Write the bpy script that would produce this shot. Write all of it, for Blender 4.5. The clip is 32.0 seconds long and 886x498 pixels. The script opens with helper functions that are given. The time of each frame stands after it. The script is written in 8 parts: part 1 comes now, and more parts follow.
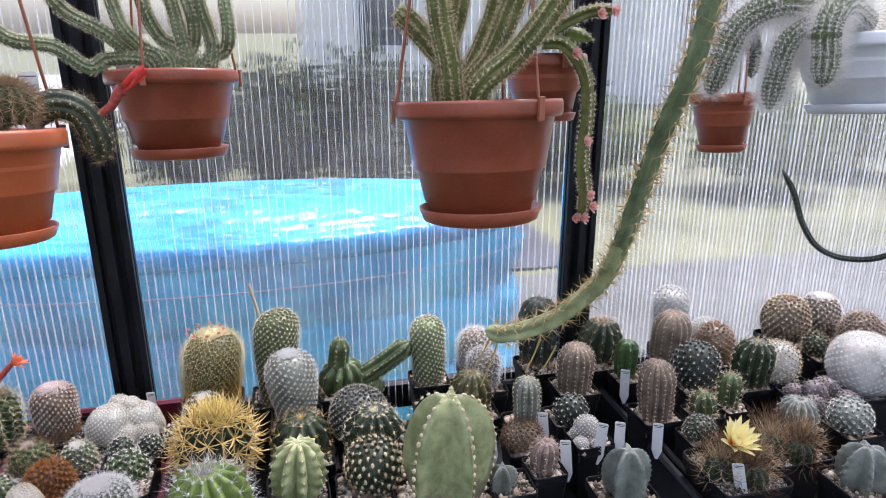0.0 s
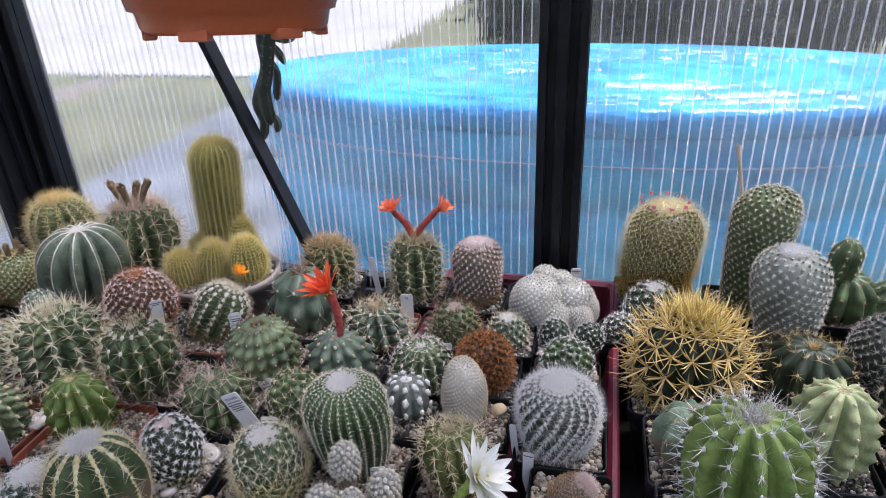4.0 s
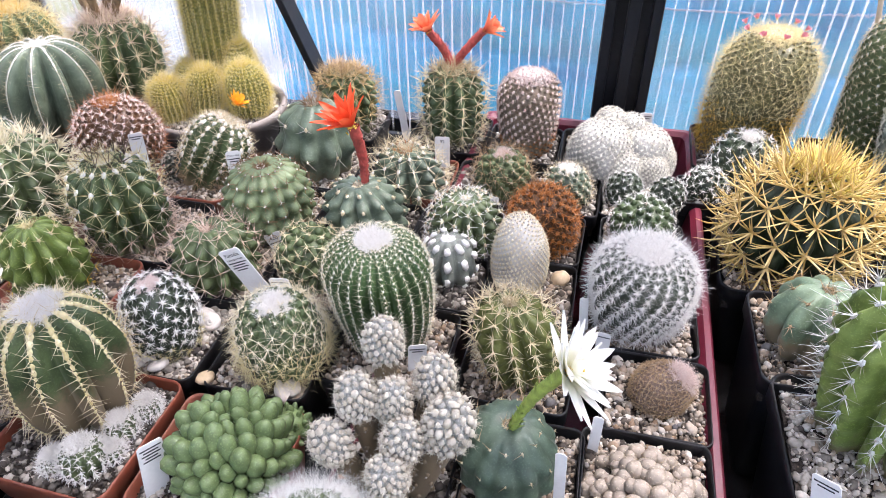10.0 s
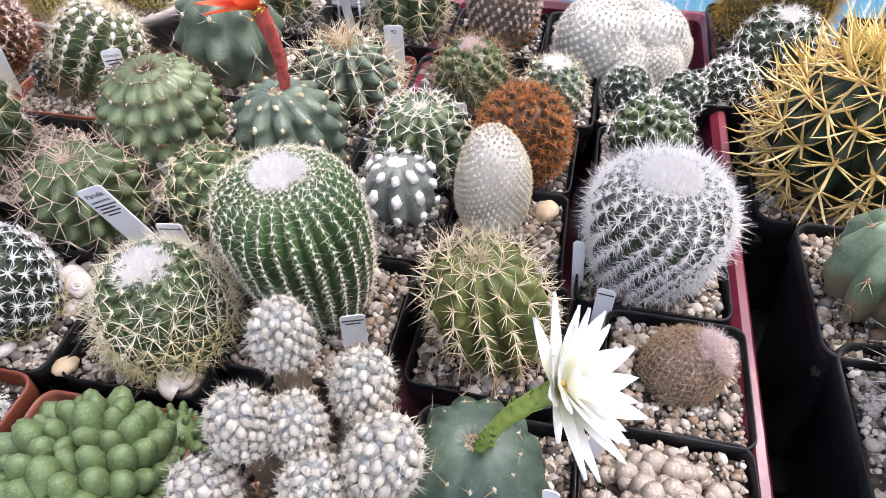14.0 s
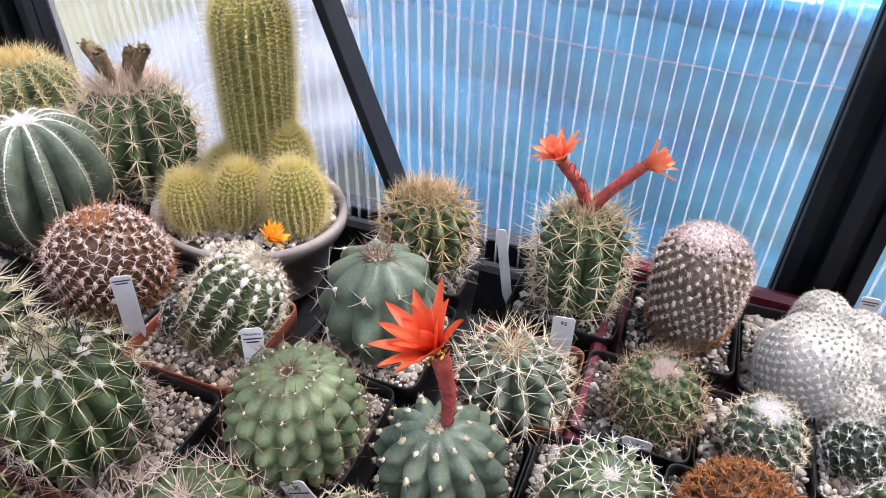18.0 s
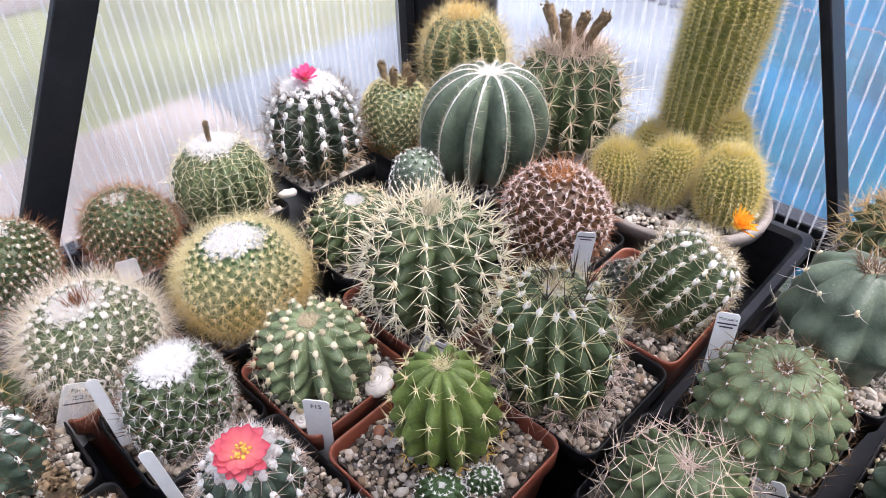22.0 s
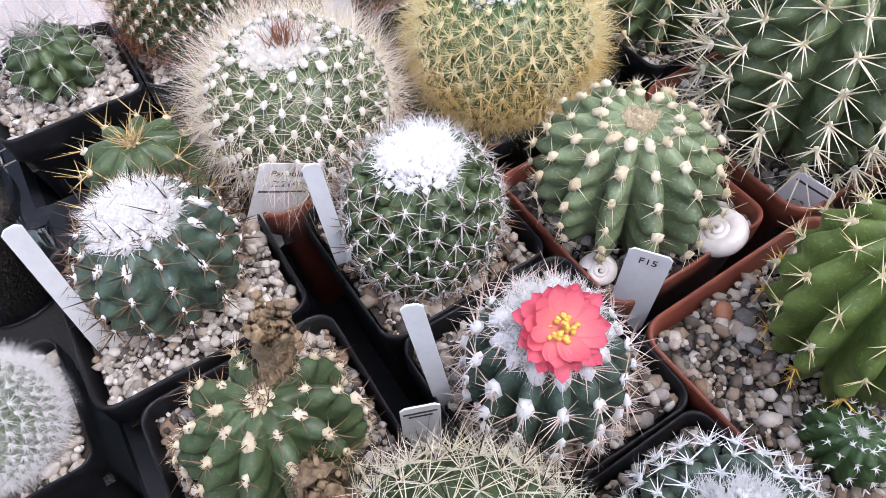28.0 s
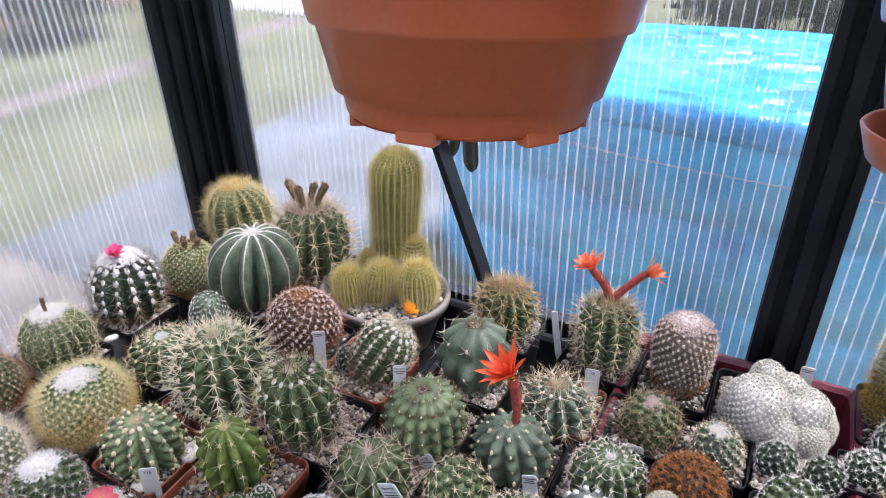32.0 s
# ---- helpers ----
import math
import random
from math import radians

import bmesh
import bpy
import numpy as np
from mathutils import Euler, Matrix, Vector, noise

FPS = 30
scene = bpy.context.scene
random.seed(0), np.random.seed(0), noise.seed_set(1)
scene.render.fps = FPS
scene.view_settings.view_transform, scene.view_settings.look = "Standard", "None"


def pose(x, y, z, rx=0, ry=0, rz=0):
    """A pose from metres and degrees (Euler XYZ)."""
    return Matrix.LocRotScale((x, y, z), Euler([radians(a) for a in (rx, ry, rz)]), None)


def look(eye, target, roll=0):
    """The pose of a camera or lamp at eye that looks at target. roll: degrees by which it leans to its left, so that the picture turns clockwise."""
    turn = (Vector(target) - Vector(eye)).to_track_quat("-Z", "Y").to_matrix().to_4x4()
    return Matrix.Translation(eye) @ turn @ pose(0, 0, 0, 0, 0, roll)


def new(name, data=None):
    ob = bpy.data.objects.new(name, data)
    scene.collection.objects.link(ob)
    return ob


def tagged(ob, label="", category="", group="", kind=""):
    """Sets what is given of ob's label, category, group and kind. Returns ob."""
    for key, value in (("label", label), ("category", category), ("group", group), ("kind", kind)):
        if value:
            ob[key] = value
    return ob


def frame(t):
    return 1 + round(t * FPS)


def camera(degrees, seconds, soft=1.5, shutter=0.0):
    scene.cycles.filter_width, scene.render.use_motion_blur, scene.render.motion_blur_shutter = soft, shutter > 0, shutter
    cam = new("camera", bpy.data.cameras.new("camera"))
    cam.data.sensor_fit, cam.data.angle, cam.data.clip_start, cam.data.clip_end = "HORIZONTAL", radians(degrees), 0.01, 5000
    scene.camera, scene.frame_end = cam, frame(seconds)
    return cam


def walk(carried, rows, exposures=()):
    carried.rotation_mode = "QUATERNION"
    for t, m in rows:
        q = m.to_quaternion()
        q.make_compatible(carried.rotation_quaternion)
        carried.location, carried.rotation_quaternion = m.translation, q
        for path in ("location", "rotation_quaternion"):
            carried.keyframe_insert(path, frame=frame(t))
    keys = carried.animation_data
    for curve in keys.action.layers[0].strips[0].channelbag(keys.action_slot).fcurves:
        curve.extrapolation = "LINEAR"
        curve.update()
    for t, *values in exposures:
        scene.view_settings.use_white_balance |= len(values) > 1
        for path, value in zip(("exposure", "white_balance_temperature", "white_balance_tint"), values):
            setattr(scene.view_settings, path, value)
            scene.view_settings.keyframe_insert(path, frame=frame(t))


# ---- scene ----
cam = camera(67.1, 32.0, soft=0.7)
METRES, EYE, TILT, LEAN, TURN = 1.8, 1.3, -18.0, 0.0, -13.0
ROWS = [
    (0.0, 0.0, 0.0, 0.0, 0.0, 0.0, -0.0),
    (0.5, -0.0258, 0.0013, 0.0048, 9.08, 1.31, -1.78),
    (1.0, -0.0391, 0.0047, 0.0069, 15.39, 0.59, -3.27),
    (1.5, -0.0423, 0.0181, 0.0063, 21.06, -0.41, -5.54),
    (2.0, -0.0441, 0.0269, 0.0027, 31.6, -1.46, -7.99),
    (2.5, -0.0555, 0.043, 0.0013, 35.98, -3.52, -7.26),
    (3.0, -0.0824, 0.0671, -0.0057, 32.6, -4.82, -5.8),
    (3.5, -0.1208, 0.0985, -0.0192, 28.61, -7.35, -4.75),
    (4.0, -0.1451, 0.1198, -0.0329, 25.52, -10.7, -5.67),
    (4.5, -0.1621, 0.1437, -0.0492, 23.34, -14.84, -6.42),
    (6.5, -0.1885, 0.2006, -0.0766, 20.85, -23.94, -6.14),
    (7.0, -0.1878, 0.2002, -0.0785, 20.83, -25.92, -6.6),
    (7.5, -0.1849, 0.1975, -0.0792, 20.61, -26.44, -7.1),
    (8.0, -0.1844, 0.1956, -0.076, 20.62, -26.37, -7.23),
    (8.5, -0.1859, 0.1931, -0.0702, 21.72, -25.68, -6.38),
    (9.0, -0.189, 0.1876, -0.0625, 23.2, -24.13, -6.99),
    (9.5, -0.1896, 0.1834, -0.0613, 24.62, -23.65, -6.93),
    (10.0, -0.1908, 0.1728, -0.0627, 26.15, -22.56, -7.38),
    (10.5, -0.1864, 0.1666, -0.061, 25.35, -21.35, -5.47),
    (11.0, -0.1873, 0.168, -0.0683, 24.59, -23.08, -6.2),
    (11.5, -0.1933, 0.1663, -0.0678, 22.53, -23.52, -5.66),
    (12.0, -0.1935, 0.1675, -0.0699, 22.26, -24.42, -7.37),
    (12.5, -0.1933, 0.1815, -0.0712, 22.07, -25.15, -6.24),
    (13.0, -0.1989, 0.2032, -0.0747, 23.47, -27.34, -5.87),
    (13.5, -0.2039, 0.2309, -0.0832, 23.43, -30.31, -5.88),
    (15.5, -0.2329, 0.2388, -0.0783, 29.58, -28.59, -11.22),
    (16.0, -0.2473, 0.2428, -0.0662, 31.65, -25.8, -11.8),
    (16.5, -0.2567, 0.2486, -0.059, 32.58, -23.93, -12.46),
    (17.0, -0.2592, 0.2564, -0.053, 33.35, -22.97, -11.75),
    (17.5, -0.2644, 0.2679, -0.0505, 33.34, -23.3, -11.13),
    (18.0, -0.2723, 0.2779, -0.0424, 33.1, -22.16, -10.93),
    (18.5, -0.2762, 0.2809, -0.043, 33.12, -21.33, -10.74),
    (19.0, -0.2798, 0.2822, -0.0459, 33.84, -22.38, -11.24),
    (19.5, -0.2826, 0.28, -0.0463, 34.37, -22.16, -11.67),
    (20.0, -0.2921, 0.2746, -0.0494, 35.68, -22.93, -13.27),
    (20.5, -0.3028, 0.2638, -0.0524, 39.04, -23.58, -13.22),
    (21.0, -0.3124, 0.2487, -0.054, 43.78, -24.57, -13.41),
    (21.5, -0.3214, 0.2353, -0.0617, 49.93, -26.85, -14.14),
    (22.0, -0.3271, 0.2229, -0.0633, 56.14, -28.51, -13.94),
    (22.5, -0.3373, 0.2178, -0.0595, 58.36, -29.06, -14.63),
    (23.0, -0.3473, 0.2057, -0.0543, 60.54, -28.32, -14.9),
    (23.5, -0.3582, 0.2067, -0.0559, 61.52, -29.77, -15.25),
    (24.0, -0.3688, 0.2037, -0.0692, 63.78, -32.7, -17.15),
    (24.5, -0.3738, 0.2042, -0.0791, 65.07, -34.87, -16.57),
    (25.0, -0.3807, 0.2069, -0.0912, 67.12, -38.73, -15.45),
    (25.5, -0.3855, 0.21, -0.0993, 68.56, -40.83, -14.82),
    (26.0, -0.3884, 0.2139, -0.1049, 68.43, -42.3, -14.47),
    (26.5, -0.3904, 0.2131, -0.1111, 68.95, -43.42, -14.73),
    (28.5, -0.4, 0.2231, -0.1243, 70.1, -48.46, -14.34),
    (29.0, -0.3948, 0.2218, -0.1178, 70.58, -47.39, -14.31),
    (29.5, -0.3813, 0.2185, -0.1031, 70.68, -44.47, -14.16),
    (30.0, -0.3614, 0.2168, -0.0898, 69.2, -41.25, -13.35),
    (30.5, -0.3412, 0.2119, -0.0807, 65.21, -38.24, -14.02),
    (31.0, -0.3109, 0.1967, -0.064, 57.87, -33.26, -13.03),
    (31.5, -0.2623, 0.1794, -0.0343, 47.68, -25.41, -13.28),
    (32.0, -0.2094, 0.1631, 0.0058, 39.66, -16.68, -10.64),
]
EXPOSURES = [(t, s, k, 20) for t, s, k in ((0.0, 1.1, 6100), (2.0, 0.78, 5900), (4.5, 0.86, 5900), (6.5, 1.72, 6200), (13.0, 1.8, 6200), (17.0, 1.52, 6180), (20.0, 1.32, 5980), (22.0, 1.48, 6120), (23.0, 1.3, 6080), (24.0, 1.28, 6060), (26.0, 1.55, 5900), (30.0, 1.62, 5850), (31.0, 1.72, 6050), (32.0, 1.15, 6000))]
walk(cam, [(t, pose(0, 0, EYE, TILT, LEAN, TURN) @ pose(METRES * x, METRES * y, METRES * z, 90 + pitch, roll, yaw)) for t, x, y, z, yaw, pitch, roll in ROWS], EXPOSURES)

# ---- world, sun, exposure ----
world = bpy.data.worlds.new("sky")
scene.world = world
world.use_nodes = True
wn = world.node_tree.nodes
sky = wn.new("ShaderNodeTexSky")
sky.sky_type = "NISHITA"
sky.sun_disc = False
sky.sun_elevation = radians(65)
sky.sun_rotation = radians(51)
sky.air_density, sky.dust_density, sky.ozone_density = 1.0, 3.0, 0.6
wn["Background"].inputs["Strength"].default_value = 0.14
world.node_tree.links.new(sky.outputs[0], wn["Background"].inputs["Color"])
sun = new("sun", bpy.data.lights.new("sun", "SUN"))
sun.data.energy, sun.data.angle, sun.data.color = 3.0, radians(24), (1.0, 0.96, 0.9)
sun.matrix_world = look((0.75, 0.6, 2.1), (0, 0, 0))

# ---- materials ----
MATS = {}


def shader(name):
    m = bpy.data.materials.new(name)
    m.use_nodes = True
    nt = m.node_tree
    return m, nt, nt.nodes["Principled BSDF"]


def node(nt, kind, **sets):
    n = nt.nodes.new("ShaderNode" + kind)
    for key, value in sets.items():
        n.inputs[key.replace("_", " ")].default_value = value
    return n


def ramp(nt, fac, stops):
    r = nt.nodes.new("ShaderNodeValToRGB")
    while len(r.color_ramp.elements) < len(stops):
        r.color_ramp.elements.new(0.5)
    for e, (p, c) in zip(r.color_ramp.elements, stops):
        e.position, e.color = p, (*c, 1)
    nt.links.new(fac, r.inputs[0])
    return r.outputs[0]


def mixed(nt, fac, a, b, blend="MIX"):
    m = nt.nodes.new("ShaderNodeMix")
    m.data_type, m.blend_type = "RGBA", blend
    for sock, val in ((m.inputs[0], fac), (m.inputs[6], a), (m.inputs[7], b)):
        if hasattr(val, "is_linked"):
            nt.links.new(val, sock)
        else:
            sock.default_value = val if not isinstance(val, tuple) else (*val, 1)
    return m.outputs[2]


def bumped(nt, bsdf, height, strength=0.3, distance=0.002):
    b = node(nt, "Bump", Strength=strength, Distance=distance)
    nt.links.new(height, b.inputs["Height"])
    nt.links.new(b.outputs[0], bsdf.inputs["Normal"])


def plain(name, colour, rough=0.5, metal=0.0, vary=0.25, scale=40.0, fine=400.0, bump=0.2, dist=0.0006, dust_or_sheen=None):
    """A painted, moulded or natural surface with variation at two scales."""
    if name in MATS:
        return MATS[name]
    m, nt, b = shader(name)
    tc = nt.nodes.new("ShaderNodeTexCoord")
    n1 = node(nt, "TexNoise", Scale=scale, Detail=4.0)
    n2 = node(nt, "TexNoise", Scale=fine, Detail=3.0)
    for n in (n1, n2):
        nt.links.new(tc.outputs["Object"], n.inputs["Vector"])
    dark = tuple(c * (1 - vary) for c in colour)
    light = tuple(min(1, c * (1 + vary)) for c in colour)
    col = ramp(nt, n1.outputs[0], ((0.3, dark), (0.7, light)))
    col = mixed(nt, 0.25, col, ramp(nt, n2.outputs[0], ((0.35, dark), (0.65, light))))
    if dust_or_sheen:
        n3 = node(nt, "TexNoise", Scale=scale * 0.6, Detail=6.0, Roughness=0.7)
        nt.links.new(tc.outputs["Object"], n3.inputs["Vector"])
        f = ramp(nt, n3.outputs[0], ((0.5, (0, 0, 0)), (0.75, (0.4, 0.4, 0.4))))
        col = mixed(nt, f, col, dust_or_sheen)
    nt.links.new(col, b.inputs["Base Color"])
    b.inputs["Roughness"].default_value, b.inputs["Metallic"].default_value = rough, metal
    bumped(nt, b, n2.outputs[0], bump, dist)
    MATS[name] = m
    return m


def per_island(name, stops, rough=0.8, through_light=0.0, bump=True):
    """Loose pieces or hairs, each island of a colour of its own."""
    if name in MATS:
        return MATS[name]
    m, nt, b = shader(name)
    g = nt.nodes.new("ShaderNodeNewGeometry")
    col = ramp(nt, g.outputs["Random Per Island"], stops)
    tc = nt.nodes.new("ShaderNodeTexCoord")
    n = node(nt, "TexNoise", Scale=500.0, Detail=3.0)
    nt.links.new(tc.outputs["Object"], n.inputs["Vector"])
    col = mixed(nt, 0.35, col, ramp(nt, n.outputs[0], ((0.3, (0.25, 0.23, 0.2)), (0.7, (0.9, 0.88, 0.85)))), "SOFT_LIGHT")
    nt.links.new(col, b.inputs["Base Color"])
    b.inputs["Roughness"].default_value = rough
    b.inputs["Specular IOR Level"].default_value = 0.2
    if bump:
        bumped(nt, b, n.outputs[0], 0.3, 0.0005)
    if through_light:
        t = nt.nodes.new("ShaderNodeBsdfTranslucent")
        nt.links.new(col, t.inputs[0])
        mx = nt.nodes.new("ShaderNodeMixShader")
        mx.inputs[0].default_value = through_light
        nt.links.new(b.outputs[0], mx.inputs[1])
        nt.links.new(t.outputs[0], mx.inputs[2])
        nt.links.new(mx.outputs[0], nt.nodes["Material Output"].inputs[0])
    MATS[name] = m
    return m


SKINS = {
    "green": ((0.06, 0.095, 0.036), (0.115, 0.165, 0.066)),
    "dark": ((0.026, 0.042, 0.022), (0.055, 0.078, 0.04)),
    "blue": ((0.115, 0.16, 0.11), (0.19, 0.24, 0.16)),
    "deep": ((0.06, 0.1, 0.07), (0.115, 0.165, 0.11)),
    "light": ((0.13, 0.2, 0.035), (0.23, 0.31, 0.075)),
    "leaf": ((0.085, 0.122, 0.048), (0.15, 0.198, 0.083)),
    "plump": ((0.13, 0.2, 0.08), (0.25, 0.34, 0.14)),
    "bleached": ((0.55, 0.53, 0.47), (0.78, 0.76, 0.7)),
    "dusty": ((0.36, 0.29, 0.22), (0.54, 0.45, 0.35)),
    "chalky": ((1.0, 0.99, 0.95), (1.15, 1.13, 1.08)),
    "ivory": ((0.86, 0.81, 0.7), (0.98, 0.95, 0.87)),
    "moss": ((0.12, 0.145, 0.036), (0.22, 0.24, 0.065)),
    "fresh": ((0.045, 0.1, 0.03), (0.085, 0.16, 0.05)),
    "lime": ((0.155, 0.245, 0.045), (0.3, 0.4, 0.1)),
    "olive": ((0.09, 0.09, 0.03), (0.15, 0.14, 0.055)),
    "golden": ((0.17, 0.14, 0.03), (0.26, 0.21, 0.05)),
    "pale": ((0.26, 0.31, 0.16), (0.44, 0.47, 0.27)),
    "lobed": ((0.36, 0.42, 0.17), (0.56, 0.6, 0.3)),
    "waxy": ((0.15, 0.23, 0.14), (0.25, 0.34, 0.21)),
    "sage": ((0.15, 0.2, 0.095), (0.26, 0.33, 0.16)),
    "grey": ((0.2, 0.22, 0.185), (0.33, 0.36, 0.3)),
    "tan": ((0.18, 0.14, 0.095), (0.31, 0.24, 0.165)),
    "frost": ((0.42, 0.42, 0.37), (0.62, 0.61, 0.55)),
    "sand": ((0.36, 0.29, 0.22), (0.52, 0.44, 0.35)),
    "rust": ((0.1, 0.045, 0.015), (0.17, 0.08, 0.03)),
    "rosy": ((0.27, 0.2, 0.165), (0.42, 0.31, 0.26)),
    "mauve": ((0.17, 0.14, 0.14), (0.29, 0.24, 0.235)),
    "black": ((0.035, 0.045, 0.033), (0.07, 0.082, 0.06)),
}


def skin(kind, cork=0.16):
    key = "skin_" + kind + str(cork)
    if key in MATS:
        return MATS[key]
    a, c = SKINS[kind]
    m, nt, b = shader(key)
    tc = nt.nodes.new("ShaderNodeTexCoord")
    n1 = node(nt, "TexNoise", Scale=45.0, Detail=4.0)
    n2 = node(nt, "TexNoise", Scale=900.0, Detail=2.0)
    n3 = node(nt, "TexNoise", Scale=120.0, Detail=5.0, Roughness=0.7)
    for n in (n1, n2, n3):
        nt.links.new(tc.outputs["Object"], n.inputs["Vector"])
    col = ramp(nt, n1.outputs[0], ((0.3, tuple(v * 0.5 for v in a)), (0.7, tuple(v * 0.74 for v in c))))
    col = mixed(nt, 0.55, col, ramp(nt, n3.outputs[0], ((0.32, (0.28, 0.28, 0.28)), (0.68, (0.72, 0.72, 0.72)))), "SOFT_LIGHT")
    spots = ramp(nt, n2.outputs[0], ((0.56, (0, 0, 0)), (0.66, (0.14, 0.14, 0.14))))
    col = mixed(nt, spots, col, tuple(min(1, v * 1.9 + 0.03) for v in c))
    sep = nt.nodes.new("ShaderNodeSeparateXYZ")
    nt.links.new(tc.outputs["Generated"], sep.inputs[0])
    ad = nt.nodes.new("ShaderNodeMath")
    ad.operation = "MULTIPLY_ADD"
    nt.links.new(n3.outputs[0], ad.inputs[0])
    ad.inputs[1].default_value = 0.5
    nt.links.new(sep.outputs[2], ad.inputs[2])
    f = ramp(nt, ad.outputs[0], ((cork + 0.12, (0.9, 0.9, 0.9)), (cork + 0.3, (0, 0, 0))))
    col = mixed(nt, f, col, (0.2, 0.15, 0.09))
    nt.links.new(col, b.inputs["Base Color"])
    b.inputs["Roughness"].default_value = 0.42
    b.inputs["Specular IOR Level"].default_value = 0.35
    bumped(nt, b, n3.outputs[0], 0.25, 0.0006)
    MATS[key] = m
    return m


HUES = {
    "white": ((0.8, 0.78, 0.74), (0.95, 0.94, 0.91)),
    "ivory": ((0.72, 0.64, 0.45), (0.93, 0.88, 0.72)),
    "dun": ((0.48, 0.44, 0.36), (0.7, 0.65, 0.55)),
    "ash": ((0.64, 0.61, 0.54), (0.87, 0.85, 0.77)),
    "cream": ((0.6, 0.5, 0.32), (0.82, 0.74, 0.55)),
    "flax": ((0.68, 0.58, 0.3), (0.9, 0.84, 0.56)),
    "straw": ((0.5, 0.36, 0.15), (0.72, 0.56, 0.28)),
    "gold": ((0.55, 0.34, 0.06), (0.8, 0.55, 0.14)),
    "yellow": ((0.6, 0.48, 0.09), (0.85, 0.74, 0.26)),
    "pale": ((0.66, 0.58, 0.34), (0.88, 0.82, 0.6)),
    "brown": ((0.13, 0.07, 0.04), (0.3, 0.18, 0.1)),
    "redbrown": ((0.24, 0.09, 0.04), (0.45, 0.22, 0.12)),
    "rust": ((0.3, 0.11, 0.03), (0.56, 0.25, 0.09)),
    "tan": ((0.34, 0.24, 0.14), (0.58, 0.44, 0.28)),
    "pink": ((0.5, 0.36, 0.28), (0.78, 0.66, 0.57)),
    "grey": ((0.34, 0.31, 0.28), (0.6, 0.57, 0.52)),
    "black": ((0.02, 0.015, 0.012), (0.08, 0.06, 0.05)),
    "silver": ((0.6, 0.61, 0.6), (0.85, 0.86, 0.85)),
    "honey": ((0.6, 0.44, 0.15), (0.88, 0.73, 0.38)),
    "blush": ((0.7, 0.55, 0.5), (0.88, 0.8, 0.76)),
}


WOOLLY = ("white", "cream", "pale", "silver", "blush", "ivory")


def hair(kind):
    a, c = HUES[kind]
    return per_island("spine_" + kind, ((0.0, a), (1.0, c)), 0.55, 0.36, bump=False)


def wool(kind):
    a, c = HUES[kind]
    return per_island("wool_" + kind, ((0.0, a), (1.0, c)), 0.95, 0.25, bump=False)


GRAVEL = per_island("gravel", ((0.0, (0.05, 0.042, 0.036)), (0.22, (0.13, 0.105, 0.08)), (0.42, (0.34, 0.29, 0.23)), (0.62, (0.2, 0.135, 0.085)), (0.85, (0.54, 0.49, 0.42)), (1.0, (0.09, 0.085, 0.085))), 0.85)
GRIT = per_island("pale_gravel", ((0.0, (0.07, 0.06, 0.055)), (0.25, (0.28, 0.25, 0.21)), (0.6, (0.38, 0.345, 0.295)), (0.8, (0.54, 0.5, 0.44)), (0.92, (0.25, 0.19, 0.13)), (1.0, (0.13, 0.125, 0.12))), 0.85)
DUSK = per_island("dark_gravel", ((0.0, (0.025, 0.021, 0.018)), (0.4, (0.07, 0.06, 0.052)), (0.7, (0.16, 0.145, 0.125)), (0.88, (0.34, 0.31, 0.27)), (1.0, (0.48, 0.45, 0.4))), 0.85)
SOIL = plain("soil", (0.05, 0.04, 0.032), 0.95, vary=0.5, scale=150, bump=0.8, dist=0.002)
BLACK = plain("black_plastic", (0.009, 0.009, 0.01), 0.4, vary=0.3, scale=30, bump=0.1, dust_or_sheen=(0.06, 0.058, 0.055))
TRAY = plain("black_tray_plastic", (0.009, 0.01, 0.012), 0.45, vary=0.3, scale=18, bump=0.15, dust_or_sheen=(0.07, 0.07, 0.07))
BROWN = plain("brown_plastic", (0.2, 0.055, 0.03), 0.42, vary=0.2, scale=30, bump=0.1, dust_or_sheen=(0.25, 0.17, 0.12))
BURGUNDY = plain("burgundy_plastic", (0.115, 0.012, 0.024), 0.36, vary=0.2, scale=20, bump=0.1, dust_or_sheen=(0.12, 0.04, 0.045))
TERRA = plain("terracotta_plastic", (0.45, 0.108, 0.036), 0.3, vary=0.16, scale=16, bump=0.12, dust_or_sheen=(0.4, 0.14, 0.07))
DARKTERRA = plain("dark_terracotta_plastic", (0.25, 0.058, 0.026), 0.3, vary=0.3, scale=16, bump=0.15, dust_or_sheen=(0.3, 0.12, 0.07))
GREYPOT = plain("grey_clay", (0.22, 0.19, 0.17), 0.8, vary=0.2, scale=30, bump=0.4, dust_or_sheen=(0.35, 0.32, 0.29))
DARKPOT = plain("charcoal_plastic", (0.035, 0.04, 0.045), 0.45, vary=0.2, scale=25)
WHITEPOT = plain("white_plastic", (0.72, 0.74, 0.76), 0.35, vary=0.08, scale=14)
FRAME = plain("black_aluminium", (0.012, 0.013, 0.016), 0.42, 0.3, vary=0.35, scale=14, bump=0.1, dust_or_sheen=(0.05, 0.05, 0.055))
TAGMAT = plain("white_tag", (0.74, 0.74, 0.72), 0.5, vary=0.06, scale=50, dust_or_sheen=(0.55, 0.52, 0.47))
INK = plain("ink", (0.03, 0.03, 0.035), 0.6)
SHELL = plain("shell", (0.64, 0.59, 0.53), 0.35, vary=0.18, scale=160, bump=0.4, dust_or_sheen=(0.42, 0.34, 0.28))
BENCH = plain("bench_wood", (0.013, 0.012, 0.011), 0.7, vary=0.4, scale=9, bump=0.3, dist=0.002)
